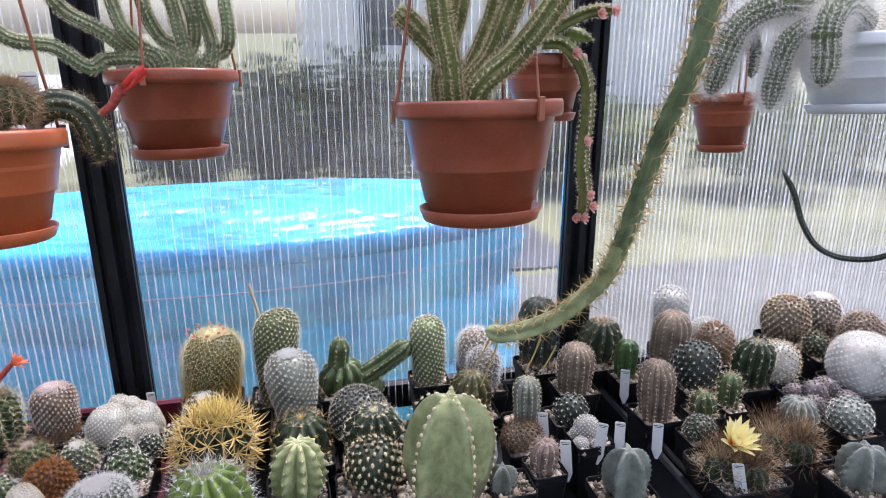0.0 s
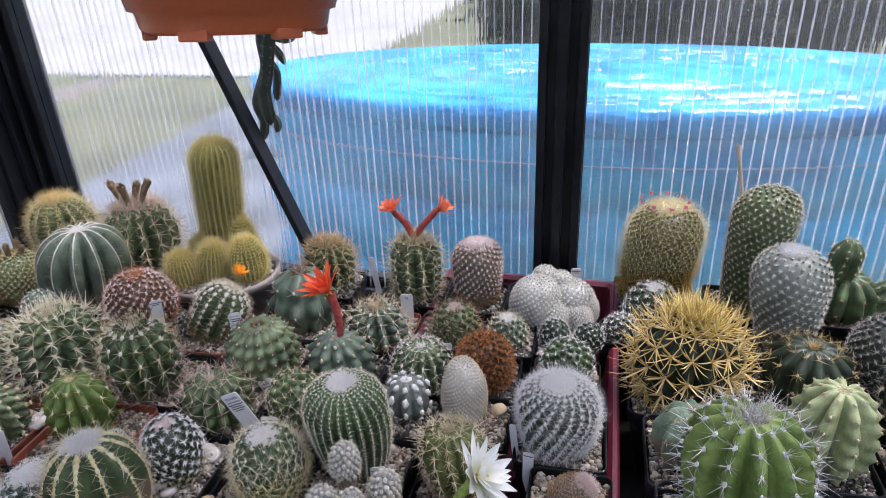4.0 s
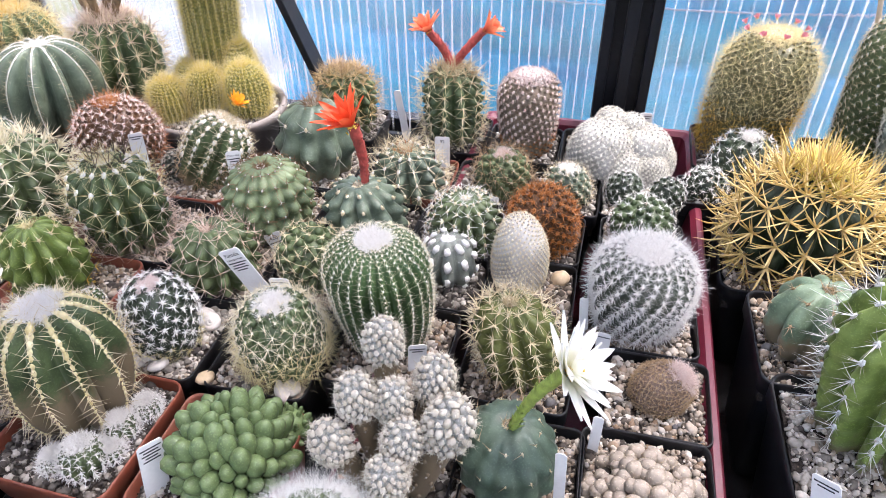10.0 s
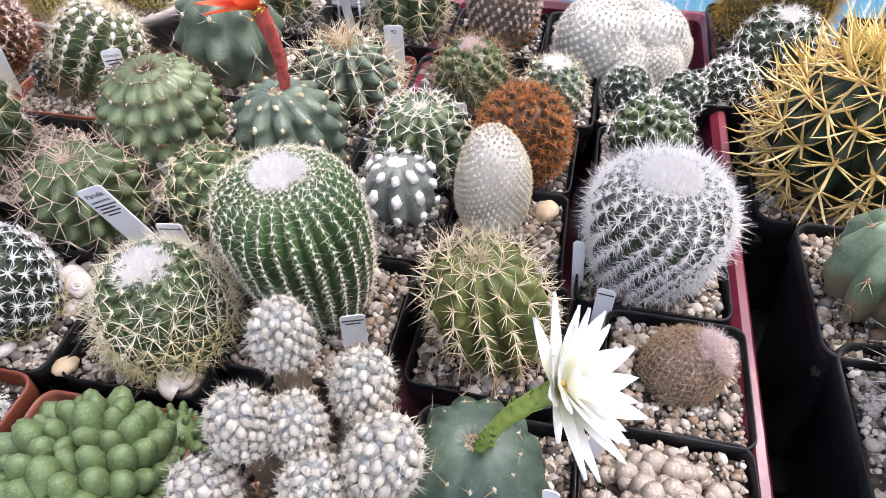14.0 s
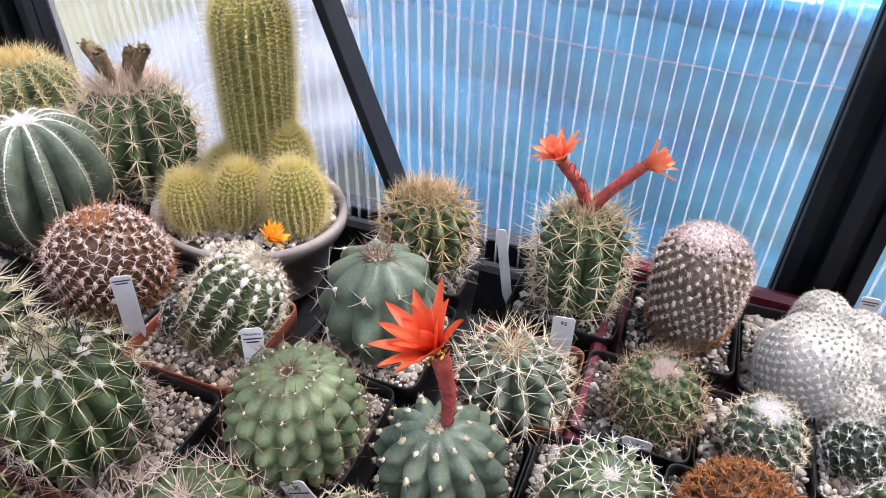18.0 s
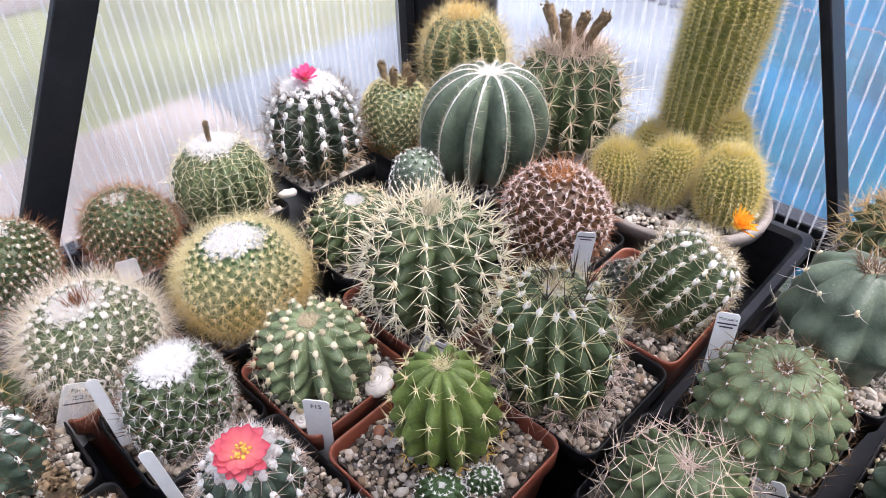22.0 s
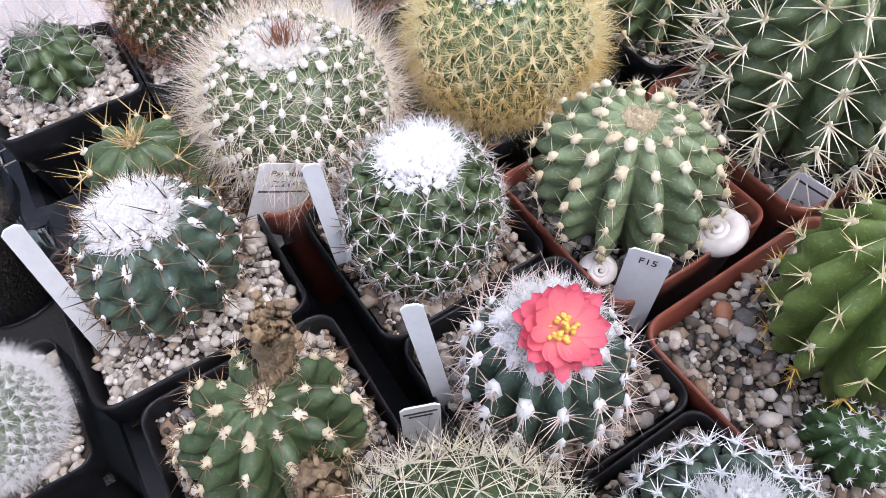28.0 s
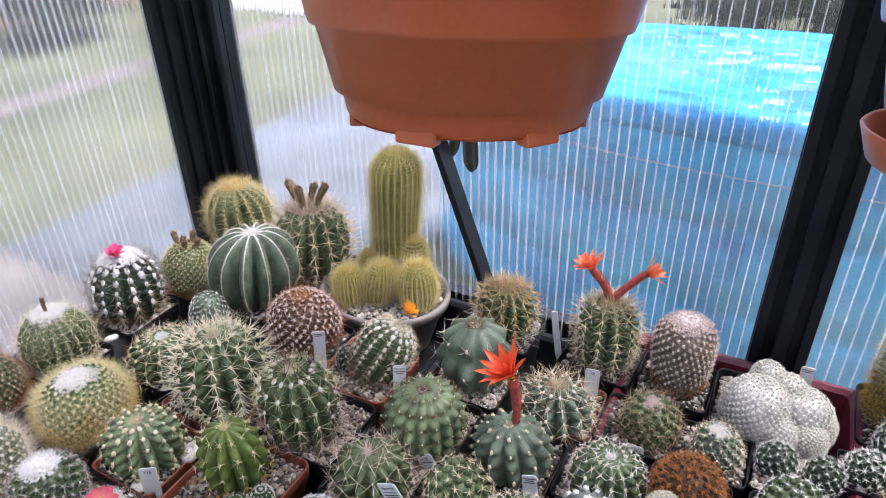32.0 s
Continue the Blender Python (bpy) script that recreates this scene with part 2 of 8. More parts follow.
for dull in (BLACK, TRAY, FRAME, BENCH, SOIL):
    dull.node_tree.nodes["Principled BSDF"].inputs["Specular IOR Level"].default_value = 0.22
WIRE = plain("hanger_plastic", (0.3, 0.1, 0.055), 0.4)
BLACKWIRE = plain("black_wire", (0.015, 0.015, 0.015), 0.5)


def petal_mat(name, base, tip, glow=0.3):
    key = "petal_" + name
    if key in MATS:
        return MATS[key]
    m, nt, b = shader(key)
    tc = nt.nodes.new("ShaderNodeTexCoord")
    sep = nt.nodes.new("ShaderNodeSeparateXYZ")
    nt.links.new(tc.outputs["Object"], sep.inputs[0])
    mp = node(nt, "MapRange", From_Min=0.0, From_Max=0.02)
    nt.links.new(sep.outputs[0], mp.inputs[0])
    n = node(nt, "TexNoise", Scale=260.0, Detail=3.0)
    nt.links.new(tc.outputs["Object"], n.inputs["Vector"])
    col = ramp(nt, mp.outputs[0], ((0.1, base), (0.8, tip)))
    col = mixed(nt, 0.3, col, ramp(nt, n.outputs[0], ((0.3, (0.35, 0.35, 0.35)), (0.7, (0.7, 0.7, 0.7)))), "SOFT_LIGHT")
    nt.links.new(col, b.inputs["Base Color"])
    b.inputs["Roughness"].default_value = 0.5
    t = nt.nodes.new("ShaderNodeBsdfTranslucent")
    nt.links.new(col, t.inputs[0])
    mx = nt.nodes.new("ShaderNodeMixShader")
    mx.inputs[0].default_value = glow
    nt.links.new(b.outputs[0], mx.inputs[1])
    nt.links.new(t.outputs[0], mx.inputs[2])
    nt.links.new(mx.outputs[0], nt.nodes["Material Output"].inputs[0])
    MATS[key] = m
    return m


def polycarbonate(rough=0.045, haze=0.06):
    """Clear twin-wall sheet: a rough clear slab whose fine upright streaks smear what lies behind."""
    m, nt, b = shader("polycarbonate")
    tc = nt.nodes.new("ShaderNodeTexCoord")
    mp = nt.nodes.new("ShaderNodeMapping")
    mp.inputs["Scale"].default_value = (220.0, 220.0, 5.0)
    nt.links.new(tc.outputs["Object"], mp.inputs[0])
    n = node(nt, "TexNoise", Scale=1.0, Detail=2.0)
    nt.links.new(mp.outputs[0], n.inputs["Vector"])
    n2 = node(nt, "TexNoise", Scale=6.0, Detail=3.0)
    nt.links.new(tc.outputs["Object"], n2.inputs["Vector"])
    rf = nt.nodes.new("ShaderNodeBsdfRefraction")
    rf.inputs["IOR"].default_value = 1.3
    rf.inputs["Roughness"].default_value = rough
    rf.inputs["Color"].default_value = (0.97, 0.98, 0.99, 1)
    bp = node(nt, "Bump", Strength=0.3, Distance=0.001)
    nt.links.new(n.outputs[0], bp.inputs["Height"])
    nt.links.new(bp.outputs[0], rf.inputs["Normal"])
    gl = nt.nodes.new("ShaderNodeBsdfGlossy")
    gl.inputs["Roughness"].default_value = 0.2
    fr = node(nt, "Fresnel", IOR=1.35)
    mx = nt.nodes.new("ShaderNodeMixShader")
    nt.links.new(fr.outputs[0], mx.inputs[0])
    nt.links.new(rf.outputs[0], mx.inputs[1])
    nt.links.new(gl.outputs[0], mx.inputs[2])
    tr = nt.nodes.new("ShaderNodeBsdfTranslucent")
    tr.inputs[0].default_value = (0.96, 0.95, 0.91, 1)
    mx2 = nt.nodes.new("ShaderNodeMixShader")
    f = ramp(nt, n2.outputs[0], ((0.3, (haze * 0.25,) * 3), (0.7, (haze,) * 3)))
    nt.links.new(f, mx2.inputs[0])
    nt.links.new(mx.outputs[0], mx2.inputs[1])
    nt.links.new(tr.outputs[0], mx2.inputs[2])
    nt.links.new(mx2.outputs[0], nt.nodes["Material Output"].inputs[0])
    return m


def rib_mat():
    m, nt, b = shader("polycarbonate_rib")
    tr = nt.nodes.new("ShaderNodeBsdfTranslucent")
    tr.inputs[0].default_value = (0.9, 0.93, 0.95, 1)
    tp = nt.nodes.new("ShaderNodeBsdfTransparent")
    b.inputs["Base Color"].default_value = (0.8, 0.82, 0.84, 1)
    b.inputs["Roughness"].default_value = 0.25
    g = nt.nodes.new("ShaderNodeNewGeometry")
    a = nt.nodes.new("ShaderNodeMixShader")
    a.inputs[0].default_value = 0.65
    nt.links.new(b.outputs[0], a.inputs[1])
    nt.links.new(tr.outputs[0], a.inputs[2])
    c = nt.nodes.new("ShaderNodeMixShader")
    f = ramp(nt, g.outputs["Random Per Island"], ((0.0, (0.66, 0.66, 0.66)), (1.0, (0.87, 0.87, 0.87))))
    nt.links.new(f, c.inputs[0])
    nt.links.new(a.outputs[0], c.inputs[1])
    nt.links.new(tp.outputs[0], c.inputs[2])
    nt.links.new(c.outputs[0], nt.nodes["Material Output"].inputs[0])
    return m


def roof_sheet():
    """Unseen roof sheet: part clear, part milky, to dim and soften light inside."""
    m, nt, b = shader("roof_polycarbonate")
    tp = nt.nodes.new("ShaderNodeBsdfTransparent")
    tr = nt.nodes.new("ShaderNodeBsdfTranslucent")
    tr.inputs[0].default_value = (0.9, 0.91, 0.92, 1)
    mx = nt.nodes.new("ShaderNodeMixShader")
    mx.inputs[0].default_value = 0.4
    nt.links.new(tp.outputs[0], mx.inputs[1])
    nt.links.new(tr.outputs[0], mx.inputs[2])
    nt.links.new(mx.outputs[0], nt.nodes["Material Output"].inputs[0])
    return m


POLY, MATT, RIB, ROOF = polycarbonate(), polycarbonate(0.1, 0.17), rib_mat(), roof_sheet()

# ---- mesh helpers ----


def mesh_from(name, verts, faces, mat, smooth=True):
    """A mesh from numpy verts (n,3) and faces (m,3) or (m,4)."""
    me = bpy.data.meshes.new(name)
    verts, faces = np.asarray(verts, dtype=np.float32), np.asarray(faces, dtype=np.int32)
    k = faces.shape[1]
    me.vertices.add(len(verts))
    me.vertices.foreach_set("co", verts.ravel())
    me.loops.add(faces.size)
    me.loops.foreach_set("vertex_index", faces.ravel())
    me.polygons.add(len(faces))
    me.polygons.foreach_set("loop_start", np.arange(0, faces.size, k, dtype=np.int32))
    me.polygons.foreach_set("loop_total", np.full(len(faces), k, dtype=np.int32))
    me.polygons.foreach_set("use_smooth", np.full(len(faces), smooth))
    me.update(calc_edges=True)
    me.materials.append(mat)
    return me


def child(name, me, parent, label="", kind="", at=None):
    ob = new(name, me)
    ob.parent = parent
    if at is not None:
        ob.matrix_basis = at
    return tagged(ob, label=label, kind=kind)


def part(name, bm, material, parent=None, label="", smooth=False, at=None):
    me = bpy.data.meshes.new(name)
    bm.to_mesh(me)
    bm.free()
    me.materials.append(material)
    if smooth:
        me.polygons.foreach_set("use_smooth", np.full(len(me.polygons), True))
    return child(name, me, parent, label, at=at)


def box(bm, x0, y0, z0, x1, y1, z1, bevel=0.0):
    m = Matrix.LocRotScale(((x0 + x1) / 2, (y0 + y1) / 2, (z0 + z1) / 2), None, (abs(x1 - x0), abs(y1 - y0), abs(z1 - z0)))
    r = bmesh.ops.create_cube(bm, size=1.0, matrix=m)
    if bevel:
        edges = list({e for v in r["verts"] for e in v.link_edges})
        bmesh.ops.bevel(bm, geom=edges, offset=bevel, segments=2, profile=0.5, affect="EDGES")
    return bm


def thing(name, label, category, at=None, group="", kind=""):
    ob = new(name)
    if at is not None:
        ob.matrix_world = at
    return tagged(ob, label, category, group, kind)


def rounded_square(half, corner, n=5):
    pts = []
    for q in range(4):
        for i in range(n + 1):
            a = math.pi / 2 * (q + i / n)
            cx = (half - corner) * (1 if q in (0, 3) else -1)
            cy = (half - corner) * (1 if q in (0, 1) else -1)
            pts.append((cx + corner * math.cos(a), cy + corner * math.sin(a)))
    return np.array(pts)


def lofted(rings, closed_bottom=True):
    """Verts and quads through equal rings, each (n,3)."""
    n = len(rings[0])
    v = np.concatenate(rings)
    i = np.arange(n)
    j = (i + 1) % n
    f = [np.stack([k * n + i, k * n + j, (k + 1) * n + j, (k + 1) * n + i], 1) for k in range(len(rings) - 1)]
    return v, np.concatenate(f)


def round_rings(profile, n=40, sx=1.0, sy=1.0):
    a = np.linspace(0, 2 * np.pi, n, endpoint=False)
    return [np.stack([r * sx * np.cos(a), r * sy * np.sin(a), np.full(n, z)], 1) for r, z in profile]


def tube(points, radius, n=8, taper=1.0):
    """Verts and quads of a tube along points; radius may be a function of the way along."""
    p = np.array(points, dtype=float)
    t = np.gradient(p, axis=0)
    t /= np.linalg.norm(t, axis=1)[:, None]
    up = np.array([0.31, 0.22, 0.93]) if abs(t[0, 2]) < 0.9 else np.array([1.0, 0.1, 0.0])
    rings, s = [], np.linspace(0, 1, len(p))
    for i in range(len(p)):
        b = np.cross(t[i], up)
        b /= np.linalg.norm(b)
        up = np.cross(b, t[i])
        a = np.linspace(0, 2 * np.pi, n, endpoint=False)
        r = radius(s[i], a) if callable(radius) else radius * (1 + (taper - 1) * s[i])
        rings.append(p[i] + (np.cos(a) * r)[:, None] * b + (np.sin(a) * r)[:, None] * up)
    return lofted(rings)


def smooth_path(pts, n=24):
    """A soft curve through points (Catmull-Rom)."""
    p = [Vector(q) for q in pts]
    p = [p[0] * 2 - p[1]] + p + [p[-1] * 2 - p[-2]]
    out, m = [], len(p) - 3
    for k in range(n + 1):
        u = k / n * m
        i = min(int(u), m - 1)
        f = u - i
        a, b, c, d = p[i:i + 4]
        out.append(0.5 * ((2 * b) + (c - a) * f + (2 * a - 5 * b + 4 * c - d) * f * f + (3 * b - a - 3 * c + d) * f ** 3))
    return [tuple(q) for q in out]


def ico(sub):
    bm = bmesh.new()
    bmesh.ops.create_icosphere(bm, subdivisions=sub, radius=1.0)
    v = np.array([q.co[:] for q in bm.verts])
    f = np.array([[q.index for q in g.verts] for g in bm.faces])
    bm.free()
    return v, f


ICO1, ICO2 = ico(1), ico(2)


def blobs(centres, sizes, rng, base=ICO1, rough=0.25, flat=1.0):
    """Many uneven lumps, joined; sizes (n,) are half widths."""
    v0, f0 = base
    n, k = len(centres), len(v0)
    sc = sizes[:, None, None] * (1 + rough * rng.uniform(-1, 1, (n, 1, 3)))
    v = v0[None] * sc * (1 + rough * 0.5 * rng.uniform(-1, 1, (n, k, 1)))
    a = rng.uniform(0, 2 * np.pi, n)
    tilt = rng.uniform(-0.6, 0.6, n)
    x, y, z = v[..., 0], v[..., 1], v[..., 2] * flat
    y, z = y * np.cos(tilt)[:, None] - z * np.sin(tilt)[:, None], y * np.sin(tilt)[:, None] + z * np.cos(tilt)[:, None]
    x, y = x * np.cos(a)[:, None] - y * np.sin(a)[:, None], x * np.sin(a)[:, None] + y * np.cos(a)[:, None]
    v = np.stack([x, y, z], 2) + centres[:, None, :]
    f = f0[None] + (np.arange(n) * k)[:, None, None]
    return v.reshape(-1, 3), f.reshape(-1, 3)


def needles(base, way, length, width, bend=0.0):
    """Thin three-sided spines from base along way (n,3); bend curls the tip upwards or down."""
    n = len(base)
    ref = np.where(np.abs(way[:, 2:3]) < 0.9, np.array([[0.0, 0.0, 1.0]]), np.array([[1.0, 0.0, 0.0]]))
    s = np.cross(way, ref)
    s /= np.linalg.norm(s, axis=1)[:, None]
    u = np.cross(s, way)
    w, ln = width[:, None], length[:, None]
    ring = [base + w * (math.cos(a) * s + math.sin(a) * u) for a in (0.5, 2.6, 4.7)]
    if not bend and width.max() < 0.0002:
        v = np.stack([base - w * s, base + w * s, base - w * u, base + w * u, base + way * ln], 1).reshape(-1, 3)
        f = np.array([[0, 1, 4], [2, 3, 4]])
        return v, (f[None] + (np.arange(n) * 5)[:, None, None]).reshape(-1, 3)
    if not bend:
        v = np.stack([*ring, base + way * ln], 1).reshape(-1, 3)
        f = np.array([[0, 1, 3], [1, 2, 3], [2, 0, 3]])
        return v, (f[None] + (np.arange(n) * 4)[:, None, None]).reshape(-1, 3)
    mid = base + way * ln * 0.55
    tip = base + way * ln * 0.95 + np.array([0, 0, 1.0]) * ln * bend
    ring2 = [mid + 0.75 * w * (math.cos(a) * s + math.sin(a) * u) for a in (0.5, 2.6, 4.7)]
    v = np.stack([*ring, *ring2, tip], 1).reshape(-1, 3)
    f = np.array([[0, 1, 4], [0, 4, 3], [1, 2, 5], [1, 5, 4], [2, 0, 3], [2, 3, 5], [3, 4, 6], [4, 5, 6], [5, 3, 6]])
    return v, (f[None] + (np.arange(n) * 7)[:, None, None]).reshape(-1, 3)

# ---- ground, garden and pool outside ----
WALL_Y, WALL_X = 1.0, -1.015          # inner faces of the back wall and the end wall
EAST_X, SOUTH_Y, EAVES = 2.2, -1.35, 1.95


def leafy(name, colours):
    return per_island(name, tuple((i / (len(colours) - 1), c) for i, c in enumerate(colours)), 0.7, 0.2, bump=False)


LAWN = plain("lawn", (0.14, 0.145, 0.07), 0.9, vary=0.5, scale=1.3, fine=30, bump=0.6, dist=0.02, dust_or_sheen=(0.3, 0.27, 0.16))
CHALK = plain("white_gravel", (0.36, 0.36, 0.34), 0.85, vary=0.6, scale=2.2, fine=60, dust_or_sheen=(0.2, 0.21, 0.15))
ROSE = plain("rose_brown_paving", (0.2, 0.17, 0.145), 0.8, vary=0.65, scale=1.6, fine=40, dust_or_sheen=(0.32, 0.27, 0.23))
bm = bmesh.new()
box(bm, -600, -600, -0.3, 600, 600, 0.0)
ground = tagged(part("ground", bm, LAWN), "mown green and straw-coloured garden lawn", "ground", kind="structure")
bm = bmesh.new()
box(bm, WALL_X - 0.1, SOUTH_Y - 0.1, -0.1, EAST_X + 0.1, WALL_Y + 0.1, 0.02)
tagged(part("floor", bm, plain("floor_slabs", (0.05, 0.048, 0.045), 0.85, vary=0.3, scale=5)), "grey dusty greenhouse floor slabs", "floor", kind="structure")
MOSSY = plain("mossy_slabs", (0.12, 0.14, 0.105), 0.85, vary=0.5, scale=3.0, fine=60, dust_or_sheen=(0.3, 0.31, 0.26))
STEEL = plain("blue_grey_paving", (0.15, 0.165, 0.175), 0.6, vary=0.6, scale=2.2, fine=60, dust_or_sheen=(0.33, 0.34, 0.34))
for x0, x1, y0, y1, mat, lab in ((-1.49, -1.13, -3.0, 1.45, MOSSY, "mossy grey slabs beside the greenhouse"), (-1.8, -1.5, -3.0, 1.45, CHALK, "pale gravel strip along the greenhouse"), (-2.75, -1.81, -3.0, 1.45, ROSE, "rose-brown terrace paving beside the greenhouse"), (-2.75, -1.35, 1.46, 5.2, STEEL, "blue-grey paving beside the pool"), (-4.45, -4.2, -3.0, 5.2, ROSE, "rose-brown garden path across the lawn")):
    bm = bmesh.new()
    box(bm, x0, y0, 0.0, x1, y1, 0.012, 0.004)
    tagged(part("pavement", bm, mat), lab, "paving", kind="structure")
bm = bmesh.new()
box(bm, 0.75, 2.3, 0.0, 7.0, 3.3, 0.014, 0.004)
tagged(part("pavement", bm, plain("grey_path", (0.085, 0.088, 0.08), 0.8, vary=0.5, scale=2.0, fine=60, dust_or_sheen=(0.2, 0.2, 0.18))), "dark grey garden path behind the greenhouse", "path", kind="structure")
# strip of ground coloured dark to stand in for shade by the wall
bm = bmesh.new()
box(bm, 0.95, 1.14, 0.0, 3.6, 2.28, 0.013, 0.004)
tagged(part("pavement", bm, plain("shade_strip", (0.055, 0.062, 0.04), 0.9, vary=0.5, scale=3.0, fine=50, bump=0.6, dist=0.01, dust_or_sheen=(0.13, 0.13, 0.09))), "dark ground strip painted as shade along the greenhouse wall", "bed", kind="structure")
bm = bmesh.new()
box(bm, -2.1, 3.4, 0.0, 1.6, 5.2, 0.02, 0.004)
tagged(part("pavement", bm, plain("dark_paving", (0.05, 0.055, 0.07), 0.5, vary=0.3, scale=3)), "dark blue-grey paving behind the pool", "paving", kind="structure")

# pale ground added only to brighten what shows through the left panes
bm = bmesh.new()
box(bm, -16.0, 5.3, 0.0, -2.3, 24.0, 0.015, 0.004)
tagged(part("pavement", bm, plain("bright_ground_fill", (0.4, 0.385, 0.34), 0.85, vary=0.2, scale=1.2, fine=40, dust_or_sheen=(0.34, 0.32, 0.27))), "pale ground sheet added to brighten the view through the panes", "drive", kind="structure")

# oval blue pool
# pale noise patches in both vinyl colours paint in reflections of the sky
BLUE = plain("blue_vinyl", (0.045, 0.42, 1.0), 0.07, vary=0.6, scale=2.6, fine=20, bump=0.6, dist=0.025, dust_or_sheen=(0.5, 0.75, 1.0))
CYAN = plain("pale_blue_vinyl", (0.04, 0.38, 0.95), 0.08, vary=0.5, scale=3.5, fine=14, bump=0.8, dist=0.03, dust_or_sheen=(0.5, 0.7, 0.85))
pool = thing("paddling_pool", "oval bright blue inflatable garden pool with a pale cover", "pool", pose(-0.25, 2.27, 0.0))


def creased(profile, n=220, sx=1.05, sy=0.42, amp=0.012, seed=3):
    """Rings of inflated vinyl with upright creases."""
    rg = np.random.default_rng(seed)
    a = np.linspace(0, 2 * np.pi, n, endpoint=False)
    rings = []
    ph = rg.uniform(0, 6.28, 7)
    for r, z in profile:
        k = 1 + amp * sum(np.sin(a * m + ph[i] + z * q) / (1 + 0.25 * i) for i, (m, q) in enumerate(((7, 6), (13, -9), (23, 14), (37, -20), (51, 11), (68, 25), (90, -30)))) * 0.4
        dz = amp * 0.5 * np.sin(a * 9 + z * 20 + ph[2])
        rings.append(np.stack([r * k * sx * np.cos(a), r * k * sy * np.sin(a), np.full(n, z) + dz * (0 < z < 0.66)], 1))
    return lofted(rings)


prof = [(0.955 + 0.055 * abs(math.sin(math.pi * z / 0.23)) ** 0.6, z) for z in np.linspace(0.0, 0.69, 46)]
v, f = creased(prof)
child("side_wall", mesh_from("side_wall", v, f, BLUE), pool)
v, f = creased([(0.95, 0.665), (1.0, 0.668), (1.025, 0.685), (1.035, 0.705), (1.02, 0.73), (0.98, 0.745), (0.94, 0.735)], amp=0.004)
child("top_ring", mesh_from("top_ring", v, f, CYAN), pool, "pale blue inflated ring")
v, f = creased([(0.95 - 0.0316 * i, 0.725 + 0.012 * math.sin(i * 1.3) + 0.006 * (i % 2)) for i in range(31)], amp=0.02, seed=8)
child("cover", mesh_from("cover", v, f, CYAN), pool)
v, f = tube([(1.075 * math.cos(a), 0.435 * math.sin(a), 0.6) for a in np.linspace(-2.9, -0.1, 60)], 0.0022, 6)
child("rope", mesh_from("rope", v, f, plain("pale_rope", (0.3, 0.42, 0.55), 0.7)), pool, "thin pale blue rope round the pool")


def leaves(n, spread, size, rng, centre=(0, 0, 0)):
    """Small two-faced leaf quads scattered through an uneven ellipsoid shell."""
    d = rng.normal(size=(n, 3))
    d /= np.linalg.norm(d, axis=1)[:, None]
    lump = 0.75 + 0.25 * np.sin(d[:, 0] * 5 + 1) * np.cos(d[:, 1] * 6) + 0.12 * rng.normal(size=n)
    p = d * lump[:, None] * np.array(spread) * rng.uniform(0.55, 1.05, (n, 1)) + np.array(centre)
    a, b = rng.normal(size=(n, 3)), rng.normal(size=(n, 3))
    a /= np.linalg.norm(a, axis=1)[:, None]
    b = np.cross(a, b)
    b /= np.linalg.norm(b, axis=1)[:, None]
    s = size * rng.uniform(0.6, 1.3, (n, 1))
    v = np.stack([p - a * s, p + b * s * 0.5, p + a * s, p - b * s * 0.5], 1).reshape(-1, 3)
    return v, np.arange(4 * n).reshape(-1, 4)


HEDGE = leafy("hedge_leaf", ((0.01, 0.02, 0.01), (0.03, 0.05, 0.022), (0.06, 0.085, 0.035), (0.14, 0.15, 0.1)))
SHRUB = leafy("shrub_leaf", ((0.05, 0.09, 0.02), (0.11, 0.15, 0.03), (0.2, 0.22, 0.06)))
rng = np.random.default_rng(5)
for i in range(5):
    hx = -0.75 + 0.72 * i
    h = thing("shrub", "dark green dense garden shrub behind the pool", "shrub", pose(hx, 5.5 + 0.2 * (i % 2), 0.0), "shrubs behind the pool")
    v, f = leaves(2600, (0.55, 0.5, 0.62 + 0.06 * (i % 3)), 0.05, rng, (0, 0, 0.56))
    child("crown", mesh_from("crown", v, f, HEDGE, False), h, kind="stuff")
    v, f = tube([(0, 0, 0), (0.03, 0, 0.3), (0.0, 0.02, 0.6)], 0.03, 7, 0.5)
    child("trunk", mesh_from("trunk", v, f, BENCH), h)
for i in range(4):
    h = thing("shrub", "bright green leafy shrub on the lawn", "shrub", pose(2.6 + 1.3 * i, 5.4 - 0.5 * (i % 2), 0.0), "shrubs on the lawn")
    v, f = leaves(1200, (0.8, 0.6, 0.42), 0.07, rng, (0, 0, 0.42))
    child("crown", mesh_from("crown", v, f, SHRUB, False), h, kind="stuff")
    v, f = tube([(0, 0, 0), (0.02, 0, 0.25), (0.0, 0.02, 0.45)], 0.03, 7, 0.5)
    child("trunk", mesh_from("trunk", v, f, BENCH), h)
for i in range(5):
    h = thing("shrub", "yellow-green leafy shrub beside the terrace", "shrub", pose(-5.6 - 0.5 * (i % 2), -1.6 + 1.35 * i, 0.0), "shrubs beside the terrace")
    v, f = leaves(1000, (0.55, 0.6, 0.4 + 0.1 * (i % 3)), 0.07, rng, (0, 0, 0.45))
    child("crown", mesh_from("crown", v, f, SHRUB if i % 2 else HEDGE, False), h, kind="stuff")
    v, f = tube([(0, 0, 0), (0.02, 0, 0.25), (0.0, 0.02, 0.45)], 0.03, 7, 0.5)
    child("trunk", mesh_from("trunk", v, f, BENCH), h)
